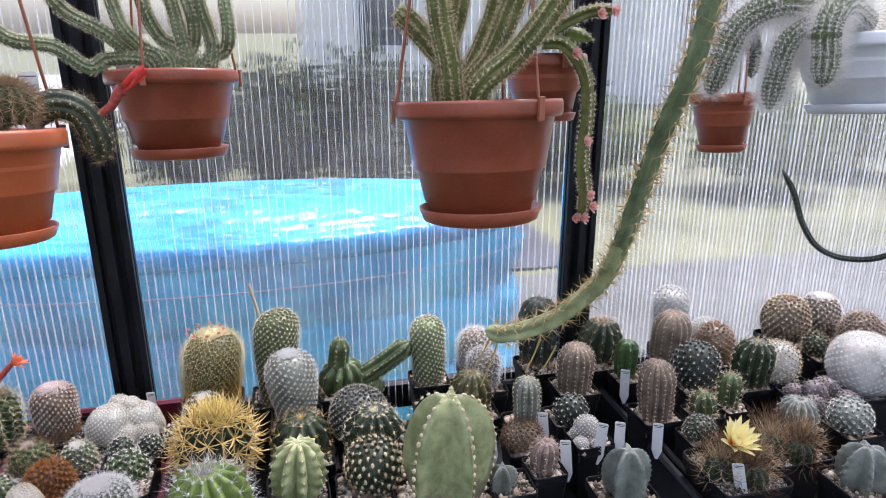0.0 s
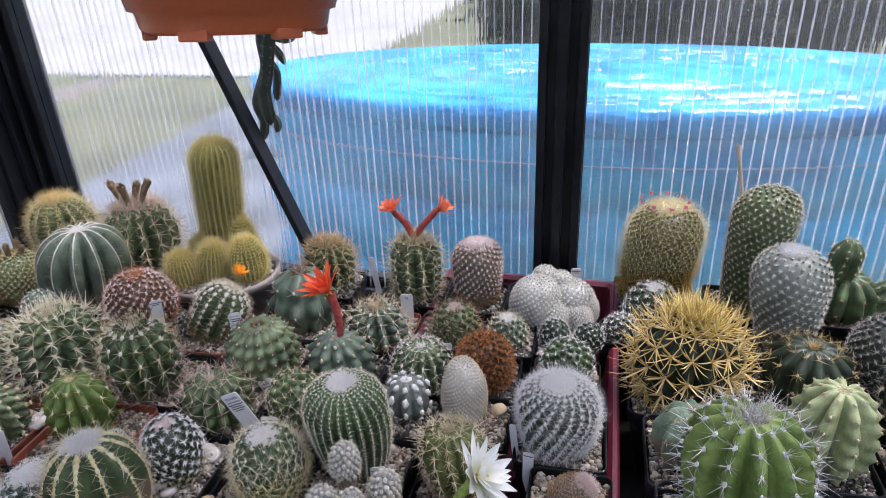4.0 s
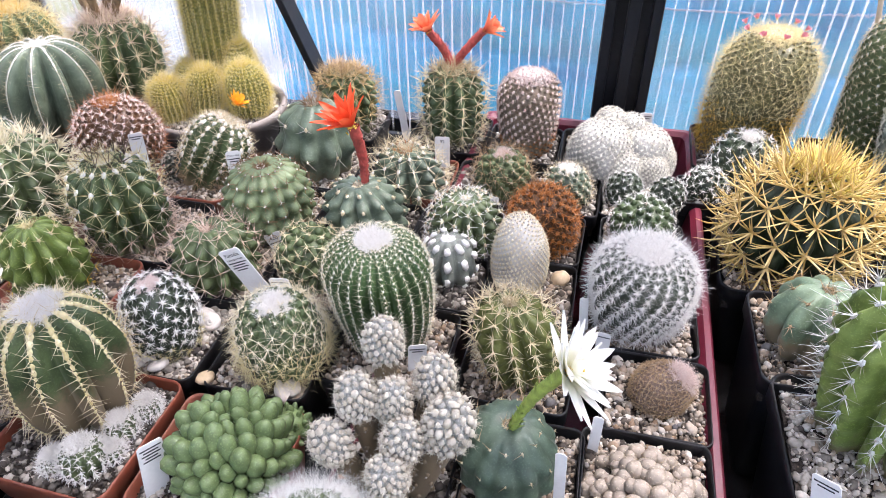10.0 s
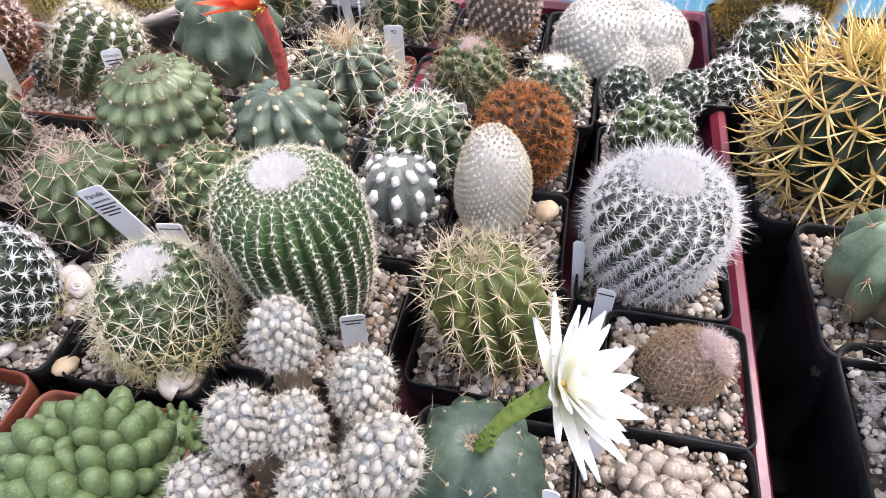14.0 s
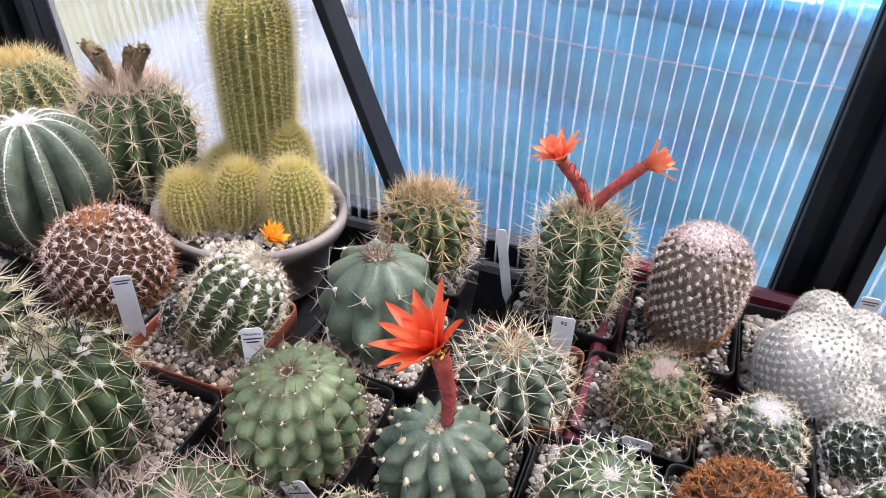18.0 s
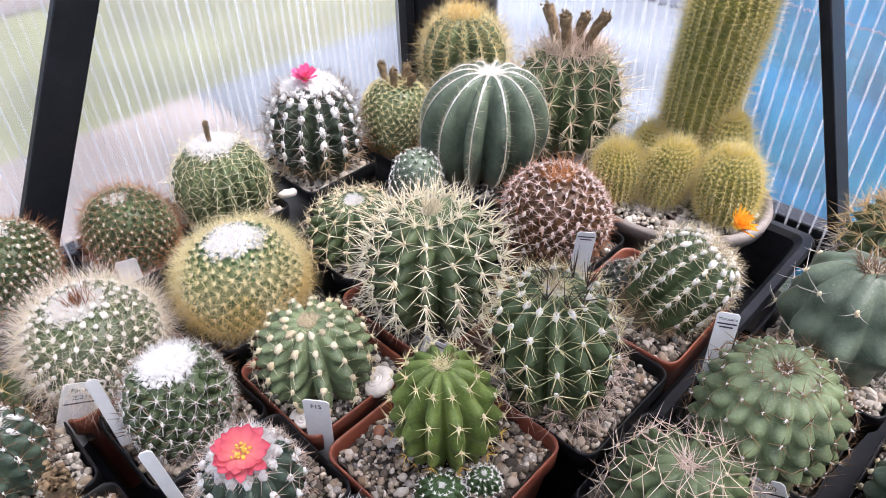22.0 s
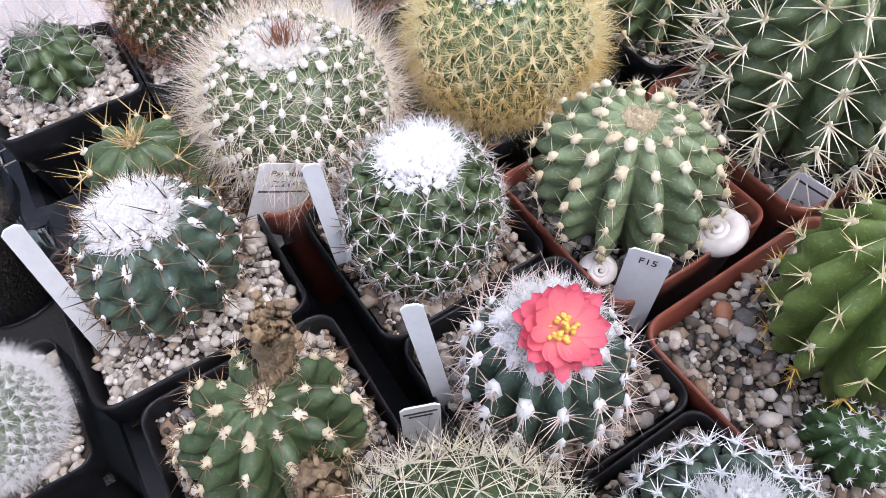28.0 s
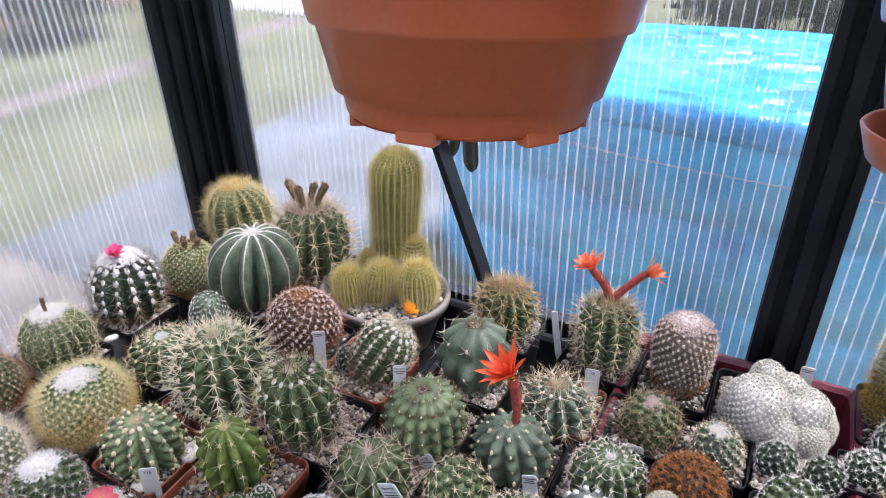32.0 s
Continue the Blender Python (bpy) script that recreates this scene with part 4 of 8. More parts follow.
def stem(parent, x, y, z, r, h, skin_name="green", shape="globe", ribs=13, dep=0.2, na=7, chin=0.03, twist=0.0, lean=(0, 0), rad=(7, 9, 20), cen=(0, 0), sp="cream", spc="", fat=1.0, wl=2.0, wc="white", cap=None, tub=0.0, cork=0.16, bend=0.0, seed=0, low=0.1, sharp=0.8, name="stem", tilt=(0, 0), woolly_top=0.0, axis=None, crown_len=1.0, old=None, felt_long=1.25, bumps=""):
    """A cactus body with its cushions, tubercles and spines. Lengths of spines and wool are in millimetres."""
    rng = np.random.default_rng(seed)
    if not (lean[0] or lean[1]) and r > 0.012:
        lean = tuple(rng.normal(0, 0.035, 2) * h)
    dep, chin = min(0.46 if ribs > 9 else 0.58, dep * 1.5), chin * 0.9
    at = pose(x, y, z, tilt[0], tilt[1], rng.uniform(0, 40) if not (lean[0] or lean[1] or tilt[0] or tilt[1]) else 0)
    if axis is not None:
        at = Matrix.Translation((x, y, z)) @ Vector(axis).to_track_quat("Z", "Y").to_matrix().to_4x4()
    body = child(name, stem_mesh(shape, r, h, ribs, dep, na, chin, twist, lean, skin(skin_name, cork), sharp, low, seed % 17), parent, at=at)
    p, out, up, vv = sites(shape, r, h, ribs, na, twist, lean, rng, low, chin if ribs else 0.0, seed % 17)
    root = p
    if cap and cap[0] in WOOLLY:
        shown = (np.hypot(p[:, 0] - lean[0], p[:, 1] - lean[1]) > cap[1] * r * 0.72) | (p[:, 2] < h * 0.55)
        p, out, up, vv = p[shown], out[shown], up[shown], vv[shown]
        root = p
    short = 1 - (1 - crown_len) * np.clip((vv - 0.62) * 6, 0, 1)
    if tub:
        v, f = blobs(p + out * tub * 0.00022, np.full(len(p), tub / 1000), rng, ICO1 if tub > 1.3 else OCTA, 0.35 if bumps else 0.14)
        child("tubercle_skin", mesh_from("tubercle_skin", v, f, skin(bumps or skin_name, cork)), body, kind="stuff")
        root = p + out * tub / 1000 * 1.2
    if wl:
        s = np.full(len(p), wl * 0.6 / 1000) * rng.uniform(0.7, 1.2, len(p)) * (1 + woolly_top * np.clip((vv - 0.55) * 2.5, 0, 1))
        on = vv > (old[1] if old else -1) * 0.8
        v, f = pads(root[on], out[on], up[on], s[on], rng, felt_long, fluff=8 if wl >= 1.2 and na < 330 else 3 if wl >= 1.0 else 0)
        child("areole_felt", mesh_from("areole_felt", v, f, wool(wc)), body, wc + " felted areoles", kind="stuff")
    fresh = vv >= (old[1] if old else -1) + rng.normal(0, 0.04, len(vv))
    coats = [(fresh, sp, spc or sp, "spine_coat")]
    if old:
        coats.append((~fresh, old[0], old[0], "old_spine_coat"))
    for on, hue, hue2, nm in coats:
        if rad[0] and on.any():
            v, f = spines(root[on], out[on], up[on], rad[0], rad[1] / 1000, rad[2] + (14 if ribs else 5), 0.0003 * fat, rng, bend=bend, scale=short[on])
            child(nm, mesh_from(nm, v, f, hair(hue), False), body, hue + " spines", kind="stuff")
        if cen[0] and on.any():
            v, f = spines(root[on], out[on], up[on], cen[0], cen[1] / 1000, 62, 0.0004 * fat, rng, bend=bend, scale=short[on])
            child("central_" + nm, mesh_from("central_spine_coat", v, f, hair(hue2), False), body, hue2 + " central spines", kind="stuff")
    if cap:
        hue, frac, hl = cap
        fluffy = hue in WOOLLY
        size = max(0.0009, frac * r / 12.5) if fluffy else 0.0016
        n = int(min(780, max(70 if fluffy else 16, (5.0 if fluffy else 2.6 if frac <= 0.25 else 1.0) * (frac * r / size) ** 2)))
        b = rng.uniform(0, 6.283, n)
        edge = 1 + 0.1 * np.sin(3 * b + seed) + 0.08 * np.sin(7 * b + 2 * seed)
        q = (rng.uniform(0, 1, n) ** 0.62 * frac * r * edge * (1 + 0.12 * abs(rng.normal(size=n)))).clip(0, r * 0.97)
        w, z, _ = outline(shape, r, h, 90)
        zz = np.interp(q, w[::-1], z[::-1])
        c = np.column_stack([q * np.cos(b) + lean[0], q * np.sin(b) + lean[1], zz + 0.0004])
        d = np.column_stack([np.cos(b) * q / r, np.sin(b) * q / r, np.full(n, 0.75)])
        if fluffy:
            rise = 1 - (q / (frac * r * 1.2)) ** 2
            c[:, 2] += hl * (0.00035 if frac < 0.7 else 0.0007) * rise + rng.uniform(-0.0004, 0.0006, n)
            pieces = [blobs(c, rng.uniform(0.8, 1.5, n) * size * (1.15 - 0.55 * (q / (frac * r)).clip(0, 1.2)), rng, OCTA, 0.5)]
            m = max(5, int(2200 / n))
            d = np.repeat(d, m, 0) * np.array([1.6, 1.6, 0.8]) + rng.normal(0, 0.55, (n * m, 3))
            c = np.repeat(c, m, 0) + rng.normal(0, size * 0.8, (n * m, 3)) * np.array([1, 1, 0.3])
            ln, wd = hl * 1.0 / 1000 * rng.uniform(0.4, 1.25, n * m), np.full(n * m, 0.00013)
        else:
            pieces, m = [], 2
            d = np.repeat(d, m, 0) + rng.normal(0, 0.3 if frac <= 0.25 else 0.6, (n * m, 3))
            ln, wd = hl * 1.25 / 1000 * rng.uniform(0.45, 1.2, n * m), np.full(n * m, 0.00032 * max(1.0, fat * 0.9))
        d /= np.linalg.norm(d, axis=1)[:, None]
        pieces.append(needles(c if fluffy else np.repeat(c, m, 0), d, ln, wd))
        v, f = joined(pieces)
        child("crown_wool" if fluffy else "crown_bristles", mesh_from("crown_wool", v, f, wool(hue) if fluffy else hair(hue)), body, hue + (" woolly crown" if fluffy else " bristly crown"), kind="stuff")
    return body


SEED = [0]


def potted(label, x, y, r, h, pot=None, mat=BLACK, stones=GRAVEL, near=True, z=RIM, height=0.088, category="cactus", plant=True, **style):
    """A cactus in a square pot (px, py, size). Returns the thing, whose origin is at the pot's rim."""
    SEED[0] += 1
    rng = np.random.default_rng(SEED[0])
    px, py, size = pot or (x, y, 0.068)
    o = thing("potted_cactus", label, category, pose(px, py, z), "potted cacti on the bench")
    child("pot", square_pot(size, mat, height), o, at=pose(0, 0, 0, 0, 0, rng.uniform(-1.5, 1.5)))
    bm = bmesh.new()
    box(bm, -size * 0.45, -size * 0.45, -0.022, size * 0.45, size * 0.45, -0.0075)
    part("soil", bm, SOIL, o)
    child("gravel", pebbles(size, r, (x - px, y - py), stones, rng, near, grain=0.0016 if near else 0.0034), o, kind="stuff")
    if plant:
        stem(o, x - px, y - py, -0.0095, r, h, seed=SEED[0] + 100, **style)
    return o

# ---- the collection, pot by pot ----
plant_l1 = potted("small green cactus with long thin white spines", -0.947, 0.441, 0.0195, 0.034, (-0.947, 0.438, 0.066), BLACK, GRIT, True, ribs=10, dep=0.3, na=6, rad=(6, 12, 18), sp="grey", wl=1.5, cen=(0, 0), skin_name="green", chin=0.12, fat=0.7)
plant_l2 = potted("brown-spined globular cactus with a pale woolly crown", -0.947, 0.505, 0.0295, 0.0589, (-0.947, 0.508, 0.072), BLACK, GRIT, True, skin_name="green", ribs=0, na=340, tub=2.6, rad=(9, 6, 22), cen=(2, 10), sp="tan", wl=2.4, cap=("white", 0.3, 3), old=("redbrown", 0.4), wc="ash", spc="redbrown", fat=0.6)
plant_l3 = potted("brown-spined globular cactus beside the end wall", -0.932, 0.586, 0.0285, 0.0563, (-0.932, 0.586, 0.070), BLACK, GRIT, True, skin_name="green", ribs=0, na=340, tub=2.5, rad=(9, 7, 22), cen=(2, 11), sp="tan", wl=1.8, cap=("white", 0.22, 3), old=("redbrown", 0.4), wc="ash", spc="redbrown", fat=0.6)
plant_l4 = potted("green many-ribbed cactus with straw spines and white woolly crown", -0.931, 0.660, 0.0357, 0.0678, (-0.931, 0.660, 0.074), BLACK, GRIT, True, skin_name="leaf", ribs=22, dep=0.16, na=12, rad=(6, 13, 4), sp="pale", wl=1.0, cap=("white", 0.45, 5), chin=0.05, old=("straw", 0.2), fat=0.6)
plant_l5 = potted("dark cactus with white wool tufts and a small pink flower", -0.934, 0.754, 0.0376, 0.0827, (-0.934, 0.754, 0.076), BLACK, GRIT, True, skin_name="dark", ribs=14, dep=0.2, na=8, rad=(11, 14, 20), cen=(4, 16), sp="grey", spc="brown", wl=6.0, cap=("white", 0.62, 6), low=0.25, chin=0.06, woolly_top=0.5, felt_long=1.2, old=("tan", 0.34))
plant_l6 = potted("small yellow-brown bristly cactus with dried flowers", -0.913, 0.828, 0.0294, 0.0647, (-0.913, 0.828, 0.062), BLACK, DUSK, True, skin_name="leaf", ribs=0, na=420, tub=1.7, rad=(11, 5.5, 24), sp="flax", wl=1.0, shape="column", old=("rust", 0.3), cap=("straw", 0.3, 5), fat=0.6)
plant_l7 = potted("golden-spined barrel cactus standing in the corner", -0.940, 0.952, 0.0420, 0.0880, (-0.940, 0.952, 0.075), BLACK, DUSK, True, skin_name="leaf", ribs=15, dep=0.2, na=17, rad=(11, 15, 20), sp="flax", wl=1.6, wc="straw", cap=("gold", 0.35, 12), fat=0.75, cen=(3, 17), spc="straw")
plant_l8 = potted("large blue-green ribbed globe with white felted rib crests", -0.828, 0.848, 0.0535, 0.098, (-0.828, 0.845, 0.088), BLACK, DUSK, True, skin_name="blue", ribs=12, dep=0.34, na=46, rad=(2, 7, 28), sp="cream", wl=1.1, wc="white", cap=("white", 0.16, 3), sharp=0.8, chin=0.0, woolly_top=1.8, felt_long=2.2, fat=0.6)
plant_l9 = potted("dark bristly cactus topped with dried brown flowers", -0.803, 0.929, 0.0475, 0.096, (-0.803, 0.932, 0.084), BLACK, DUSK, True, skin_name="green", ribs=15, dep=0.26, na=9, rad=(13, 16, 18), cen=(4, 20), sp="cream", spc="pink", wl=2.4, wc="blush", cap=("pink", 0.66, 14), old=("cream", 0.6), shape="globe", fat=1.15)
plant_l10 = potted("small grey-green cactus with fine white spines beside the blue-green globe", -0.831, 0.776, 0.0205, 0.048, (-0.835, 0.771, 0.056), BLACK, GRIT, True, skin_name="blue", shape="egg", ribs=0, na=170, tub=1.8, rad=(10, 3.2, 16), sp="white", wl=1.3, wc="white", fat=0.5)
plant_l11 = potted("pale long-haired flattened globular cactus with brown crown", -0.845, 0.521, 0.0365, 0.0542, (-0.846, 0.525, 0.078), BROWN, GRAVEL, True, skin_name="green", shape="globe", ribs=0, na=330, tub=2.2, rad=(14, 16, 34), cen=(3, 21), sp="ivory", spc="blush", wl=2.9, wc="white", cap=("white", 0.36, 4), fat=0.34, crown_len=0.7, old=("tan", 0.25), woolly_top=0.5, felt_long=1.0)
plant_l12 = potted("cream-haired flattened globular cactus with white woolly crown", -0.829, 0.613, 0.0375, 0.054, (-0.829, 0.613, 0.078), BLACK, GRAVEL, True, skin_name="fresh", shape="globe", ribs=0, na=420, tub=2.1, rad=(32, 12, 36), sp="flax", wl=2.3, wc="ivory", cap=("white", 0.42, 5), fat=0.4, crown_len=0.12, old=("honey", 0.45))
plant_l13 = potted("green cactus with cream areoles and short pale spines", -0.822, 0.702, 0.0325, 0.047, (-0.822, 0.702, 0.068), BLACK, GRIT, True, skin_name="green", ribs=15, dep=0.26, na=7, rad=(7, 11, 8), sp="cream", wl=3.2, wc="cream", chin=0.1, cap=("white", 0.16, 3), shape="flat")
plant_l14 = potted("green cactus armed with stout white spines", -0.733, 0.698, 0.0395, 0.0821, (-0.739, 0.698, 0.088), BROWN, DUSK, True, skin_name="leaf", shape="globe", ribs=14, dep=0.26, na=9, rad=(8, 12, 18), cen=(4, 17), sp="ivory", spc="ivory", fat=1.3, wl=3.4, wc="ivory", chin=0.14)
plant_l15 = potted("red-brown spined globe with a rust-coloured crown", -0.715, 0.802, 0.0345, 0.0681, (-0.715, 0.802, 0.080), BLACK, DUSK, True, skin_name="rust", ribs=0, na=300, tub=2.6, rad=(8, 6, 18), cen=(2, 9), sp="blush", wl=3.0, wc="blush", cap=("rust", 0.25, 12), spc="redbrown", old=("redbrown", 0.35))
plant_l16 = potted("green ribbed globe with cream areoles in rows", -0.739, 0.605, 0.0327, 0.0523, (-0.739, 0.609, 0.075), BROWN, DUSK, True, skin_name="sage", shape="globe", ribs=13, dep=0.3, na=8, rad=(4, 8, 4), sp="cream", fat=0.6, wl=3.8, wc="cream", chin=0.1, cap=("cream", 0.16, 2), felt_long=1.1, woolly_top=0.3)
plant_l17 = potted("dark cactus crowned with thick white wool in a black pot", -0.768, 0.533, 0.0255, 0.0495, (-0.770, 0.533, 0.070), BLACK, GRAVEL, True, skin_name="green", ribs=0, na=190, tub=3.6, rad=(9, 6, 16), sp="grey", wl=2.2, cap=("white", 0.8, 6), cen=(1, 9), spc="brown")
plant_l18 = potted("blue-green cactus with white woolly crown and an offset", -0.803, 0.446, 0.0274, 0.0466, (-0.803, 0.446, 0.078), BLACK, GRIT, True, skin_name="deep", ribs=13, dep=0.16, na=6, rad=(8, 9, 14), sp="brown", wl=2.2, cap=("white", 0.5, 5), chin=0.06, low=0.3, woolly_top=1.6, cen=(1, 13), spc="black", felt_long=1.7)
plant_l19 = potted("green cactus with dried brown flower stubs", -0.720, 0.453, 0.0255, 0.0460, (-0.725, 0.453, 0.070), BLACK, GRAVEL, True, skin_name="green", shape="flat", ribs=10, dep=0.3, na=7, rad=(5, 7, 18), sp="brown", wl=3.6, wc="cream", chin=0.1)
plant_l20 = potted("dark woolly cactus with an open red flower", -0.694, 0.532, 0.0238, 0.0479, (-0.699, 0.536, 0.070), BLACK, GRAVEL, True, skin_name="deep", ribs=13, dep=0.2, na=6, rad=(9, 10, 16), sp="pink", wl=4.2, cap=("white", 0.66, 6), chin=0.08, woolly_top=0.9, felt_long=1.2)
plant_l21 = potted("light green lobed cactus with small pups in a brown pot", -0.653, 0.625, 0.0285, 0.067, (-0.648, 0.618, 0.092), BROWN, GRAVEL, True, skin_name="light", shape="globe", ribs=12, dep=0.4, na=6, rad=(7, 7, 18), sp="flax", wl=2.4, wc="cream", cap=None, chin=0.07, cork=0.1, old=("gold", 0.36), fat=1.0)
plant_l22 = potted("tall dark cactus with long grey spines and black crown spines", -0.634, 0.695, 0.0335, 0.08, (-0.629, 0.706, 0.084), BLACK, GRAVEL, True, skin_name="green", shape="column", ribs=14, dep=0.3, na=7, rad=(12, 14, 12), sp="flax", wl=2.8, chin=0.08, woolly_top=0.9, cen=(1, 16), spc="tan", felt_long=1.2, old=("pink", 0.4), fat=0.75)
plant_l23 = potted("leaning green cactus with white tufts and an orange flower", -0.630, 0.790, 0.0285, 0.0680, (-0.630, 0.792, 0.084), BROWN, GRAVEL, True, skin_name="green", shape="column", ribs=13, dep=0.2, na=11, rad=(11, 9, 14), sp="cream", wl=3.4, chin=0.04, tilt=(-20, 30), felt_long=1.4, woolly_top=0.4, old=("tan", 0.25))
plant_l25 = potted("round green cactus with chinned ribs and dark spines", -0.532, 0.741, 0.0365, 0.0635, (-0.532, 0.754, 0.074), BLACK, GRIT, True, skin_name="sage", shape="flat", ribs=17, dep=0.1, na=7, rad=(6, 9, 2), sp="brown", wl=1.8, wc="white", chin=0.09, fat=0.95)
plant_l26 = potted("blue-green ribbed cactus bearing a tall orange flower", -0.447, 0.746, 0.0331, 0.0563, (-0.447, 0.750, 0.074), BLACK, DUSK, True, skin_name="blue", shape="flat", ribs=11, dep=0.2, na=6, rad=(2, 3, 40), sp="tan", wl=3.0, wc="cream", chin=0.08)
plant_l27 = potted("blue-green bulging cactus with long dark crown spines", -0.526, 0.832, 0.0355, 0.0737, (-0.526, 0.832, 0.080), BLACK, GRIT, True, skin_name="blue", ribs=9, dep=0.14, na=4, rad=(4, 13, 10), sp="grey", wl=3.0, wc="cream", chin=0.1, cap=("brown", 0.26, 15), bend=0.1)
plant_l28 = potted("grey-green cactus with long pale spines and brown crown", -0.431, 0.814, 0.0291, 0.0494, (-0.432, 0.831, 0.070), BROWN, GRAVEL, True, skin_name="blue", shape="flat", ribs=12, dep=0.27, na=6, rad=(8, 17, 20), sp="cream", wl=3.0, cap=("rust", 0.3, 7), chin=0.14)
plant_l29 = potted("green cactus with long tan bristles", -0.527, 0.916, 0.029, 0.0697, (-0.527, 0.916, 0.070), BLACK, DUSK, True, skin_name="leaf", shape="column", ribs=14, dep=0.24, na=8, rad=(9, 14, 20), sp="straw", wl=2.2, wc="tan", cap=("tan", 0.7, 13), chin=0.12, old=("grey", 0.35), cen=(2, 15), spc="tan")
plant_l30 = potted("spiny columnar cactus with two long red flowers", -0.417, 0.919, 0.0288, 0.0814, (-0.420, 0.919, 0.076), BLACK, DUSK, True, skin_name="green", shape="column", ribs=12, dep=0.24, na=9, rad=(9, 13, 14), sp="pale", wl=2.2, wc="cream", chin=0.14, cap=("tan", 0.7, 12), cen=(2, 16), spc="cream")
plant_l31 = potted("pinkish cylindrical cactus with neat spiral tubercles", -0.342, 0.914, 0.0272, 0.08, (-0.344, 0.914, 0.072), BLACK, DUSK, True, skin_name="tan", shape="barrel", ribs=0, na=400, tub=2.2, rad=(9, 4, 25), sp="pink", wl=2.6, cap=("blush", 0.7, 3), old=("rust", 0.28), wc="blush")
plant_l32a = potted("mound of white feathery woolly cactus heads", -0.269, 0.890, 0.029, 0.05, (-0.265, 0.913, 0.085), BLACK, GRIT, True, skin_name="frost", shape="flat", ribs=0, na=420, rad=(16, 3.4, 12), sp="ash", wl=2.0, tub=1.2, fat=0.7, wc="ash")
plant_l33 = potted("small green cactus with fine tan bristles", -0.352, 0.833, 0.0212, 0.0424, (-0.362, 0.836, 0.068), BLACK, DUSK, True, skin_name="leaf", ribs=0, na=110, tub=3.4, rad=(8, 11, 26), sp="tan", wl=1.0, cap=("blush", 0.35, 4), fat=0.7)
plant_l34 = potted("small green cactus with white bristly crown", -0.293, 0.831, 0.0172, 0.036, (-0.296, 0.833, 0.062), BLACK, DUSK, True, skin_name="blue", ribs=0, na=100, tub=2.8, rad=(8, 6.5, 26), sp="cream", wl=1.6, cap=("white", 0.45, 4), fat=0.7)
plant_l35a = potted("pair of small dark cacti with white star spines", -0.246, 0.841, 0.0142, 0.03, (-0.233, 0.839, 0.064), BLACK, GRIT, True, skin_name="dark", ribs=0, na=90, tub=2.0, rad=(9, 4.2, 14), sp="white", wl=1.0, fat=0.5)
plant_l36 = potted("green cactus with small raised cream-tipped bumps", -0.368, 0.752, 0.0288, 0.0490, (-0.375, 0.761, 0.068), BLACK, GRIT, True, skin_name="leaf", shape="flat", ribs=15, dep=0.2, na=8, rad=(5, 7, 12), sp="white", wl=2.4, wc="cream", chin=0.13)
plant_l37 = potted("rusty orange densely bristled ball cactus", -0.307, 0.763, 0.0242, 0.0556, (-0.307, 0.768, 0.066), BLACK, DUSK, True, skin_name="rust", ribs=0, na=200, tub=2.4, rad=(13, 6.5, 34), sp="rust", wl=3.0, wc="rust", cap=("rust", 0.3, 7))
plant_l38 = potted("green ribbed cactus with long curved straw spines", -0.541, 0.668, 0.031, 0.0520, (-0.545, 0.678, 0.076), BLACK, GRAVEL, True, skin_name="leaf", shape="flat", ribs=14, dep=0.2, na=6, rad=(5, 14, 10), sp="pink", wl=1.9, wc="cream", chin=0.1, bend=0.12, fat=0.8)
plant_l39 = potted("green bumpy cactus with cream areoles", -0.468, 0.683, 0.0233, 0.0466, (-0.468, 0.679, 0.066), BLACK, GRAVEL, True, skin_name="leaf", ribs=0, na=110, tub=4.0, rad=(6, 7, 15), sp="cream", wl=2.2, wc="cream")
plant_l40 = potted("large bright green barrel cactus with a pale yellow crown", -0.396, 0.637, 0.0342, 0.0920, (-0.389, 0.625, 0.080), BLACK, GRAVEL, True, skin_name="fresh", shape="barrel", ribs=28, dep=0.13, na=28, rad=(6, 4.6, 12), sp="ivory", wl=1.2, wc="white", cap=("white", 0.28, 5), chin=0.02, cork=0.02, fat=0.5)
plant_l41 = potted("blue-grey cactus with large white wool tufts", -0.370, 0.710, 0.0215, 0.038, (-0.372, 0.697, 0.062), BLACK, DUSK, True, skin_name="grey", ribs=9, dep=0.2, na=5, rad=(5, 5, 20), sp="grey", wl=6.0)
plant_l42 = potted("smooth white egg-shaped cactus covered in tiny spines", -0.317, 0.713, 0.0208, 0.0619, (-0.307, 0.701, 0.066), BLACK, GRAVEL, True, skin_name="ivory", shape="egg", ribs=0, na=760, tub=1.1, rad=(9, 1.7, 10), sp="cream", wl=1.7, wc="ivory")
plant_l43 = potted("large silvery white-spined barrel cactus", -0.231, 0.692, 0.0328, 0.072, (-0.228, 0.695, 0.078), BLACK, GRAVEL, True, skin_name="dark", shape="barrel", ribs=22, na=17, tub=0.0, rad=(24, 6.5, 14), cen=(3, 9), sp="white", wl=2.4, cap=("white", 0.34, 4), fat=0.6, dep=0.08, twist=1.3, chin=0.05)
plant_l44 = potted("low spiny cactus behind the silvery barrel", -0.229, 0.795, 0.022, 0.032, (-0.229, 0.774, 0.066), BLACK, GRIT, True, skin_name="green", shape="flat", ribs=0, na=90, tub=3.4, rad=(8, 5, 20), sp="white", wl=1.0, fat=0.7)
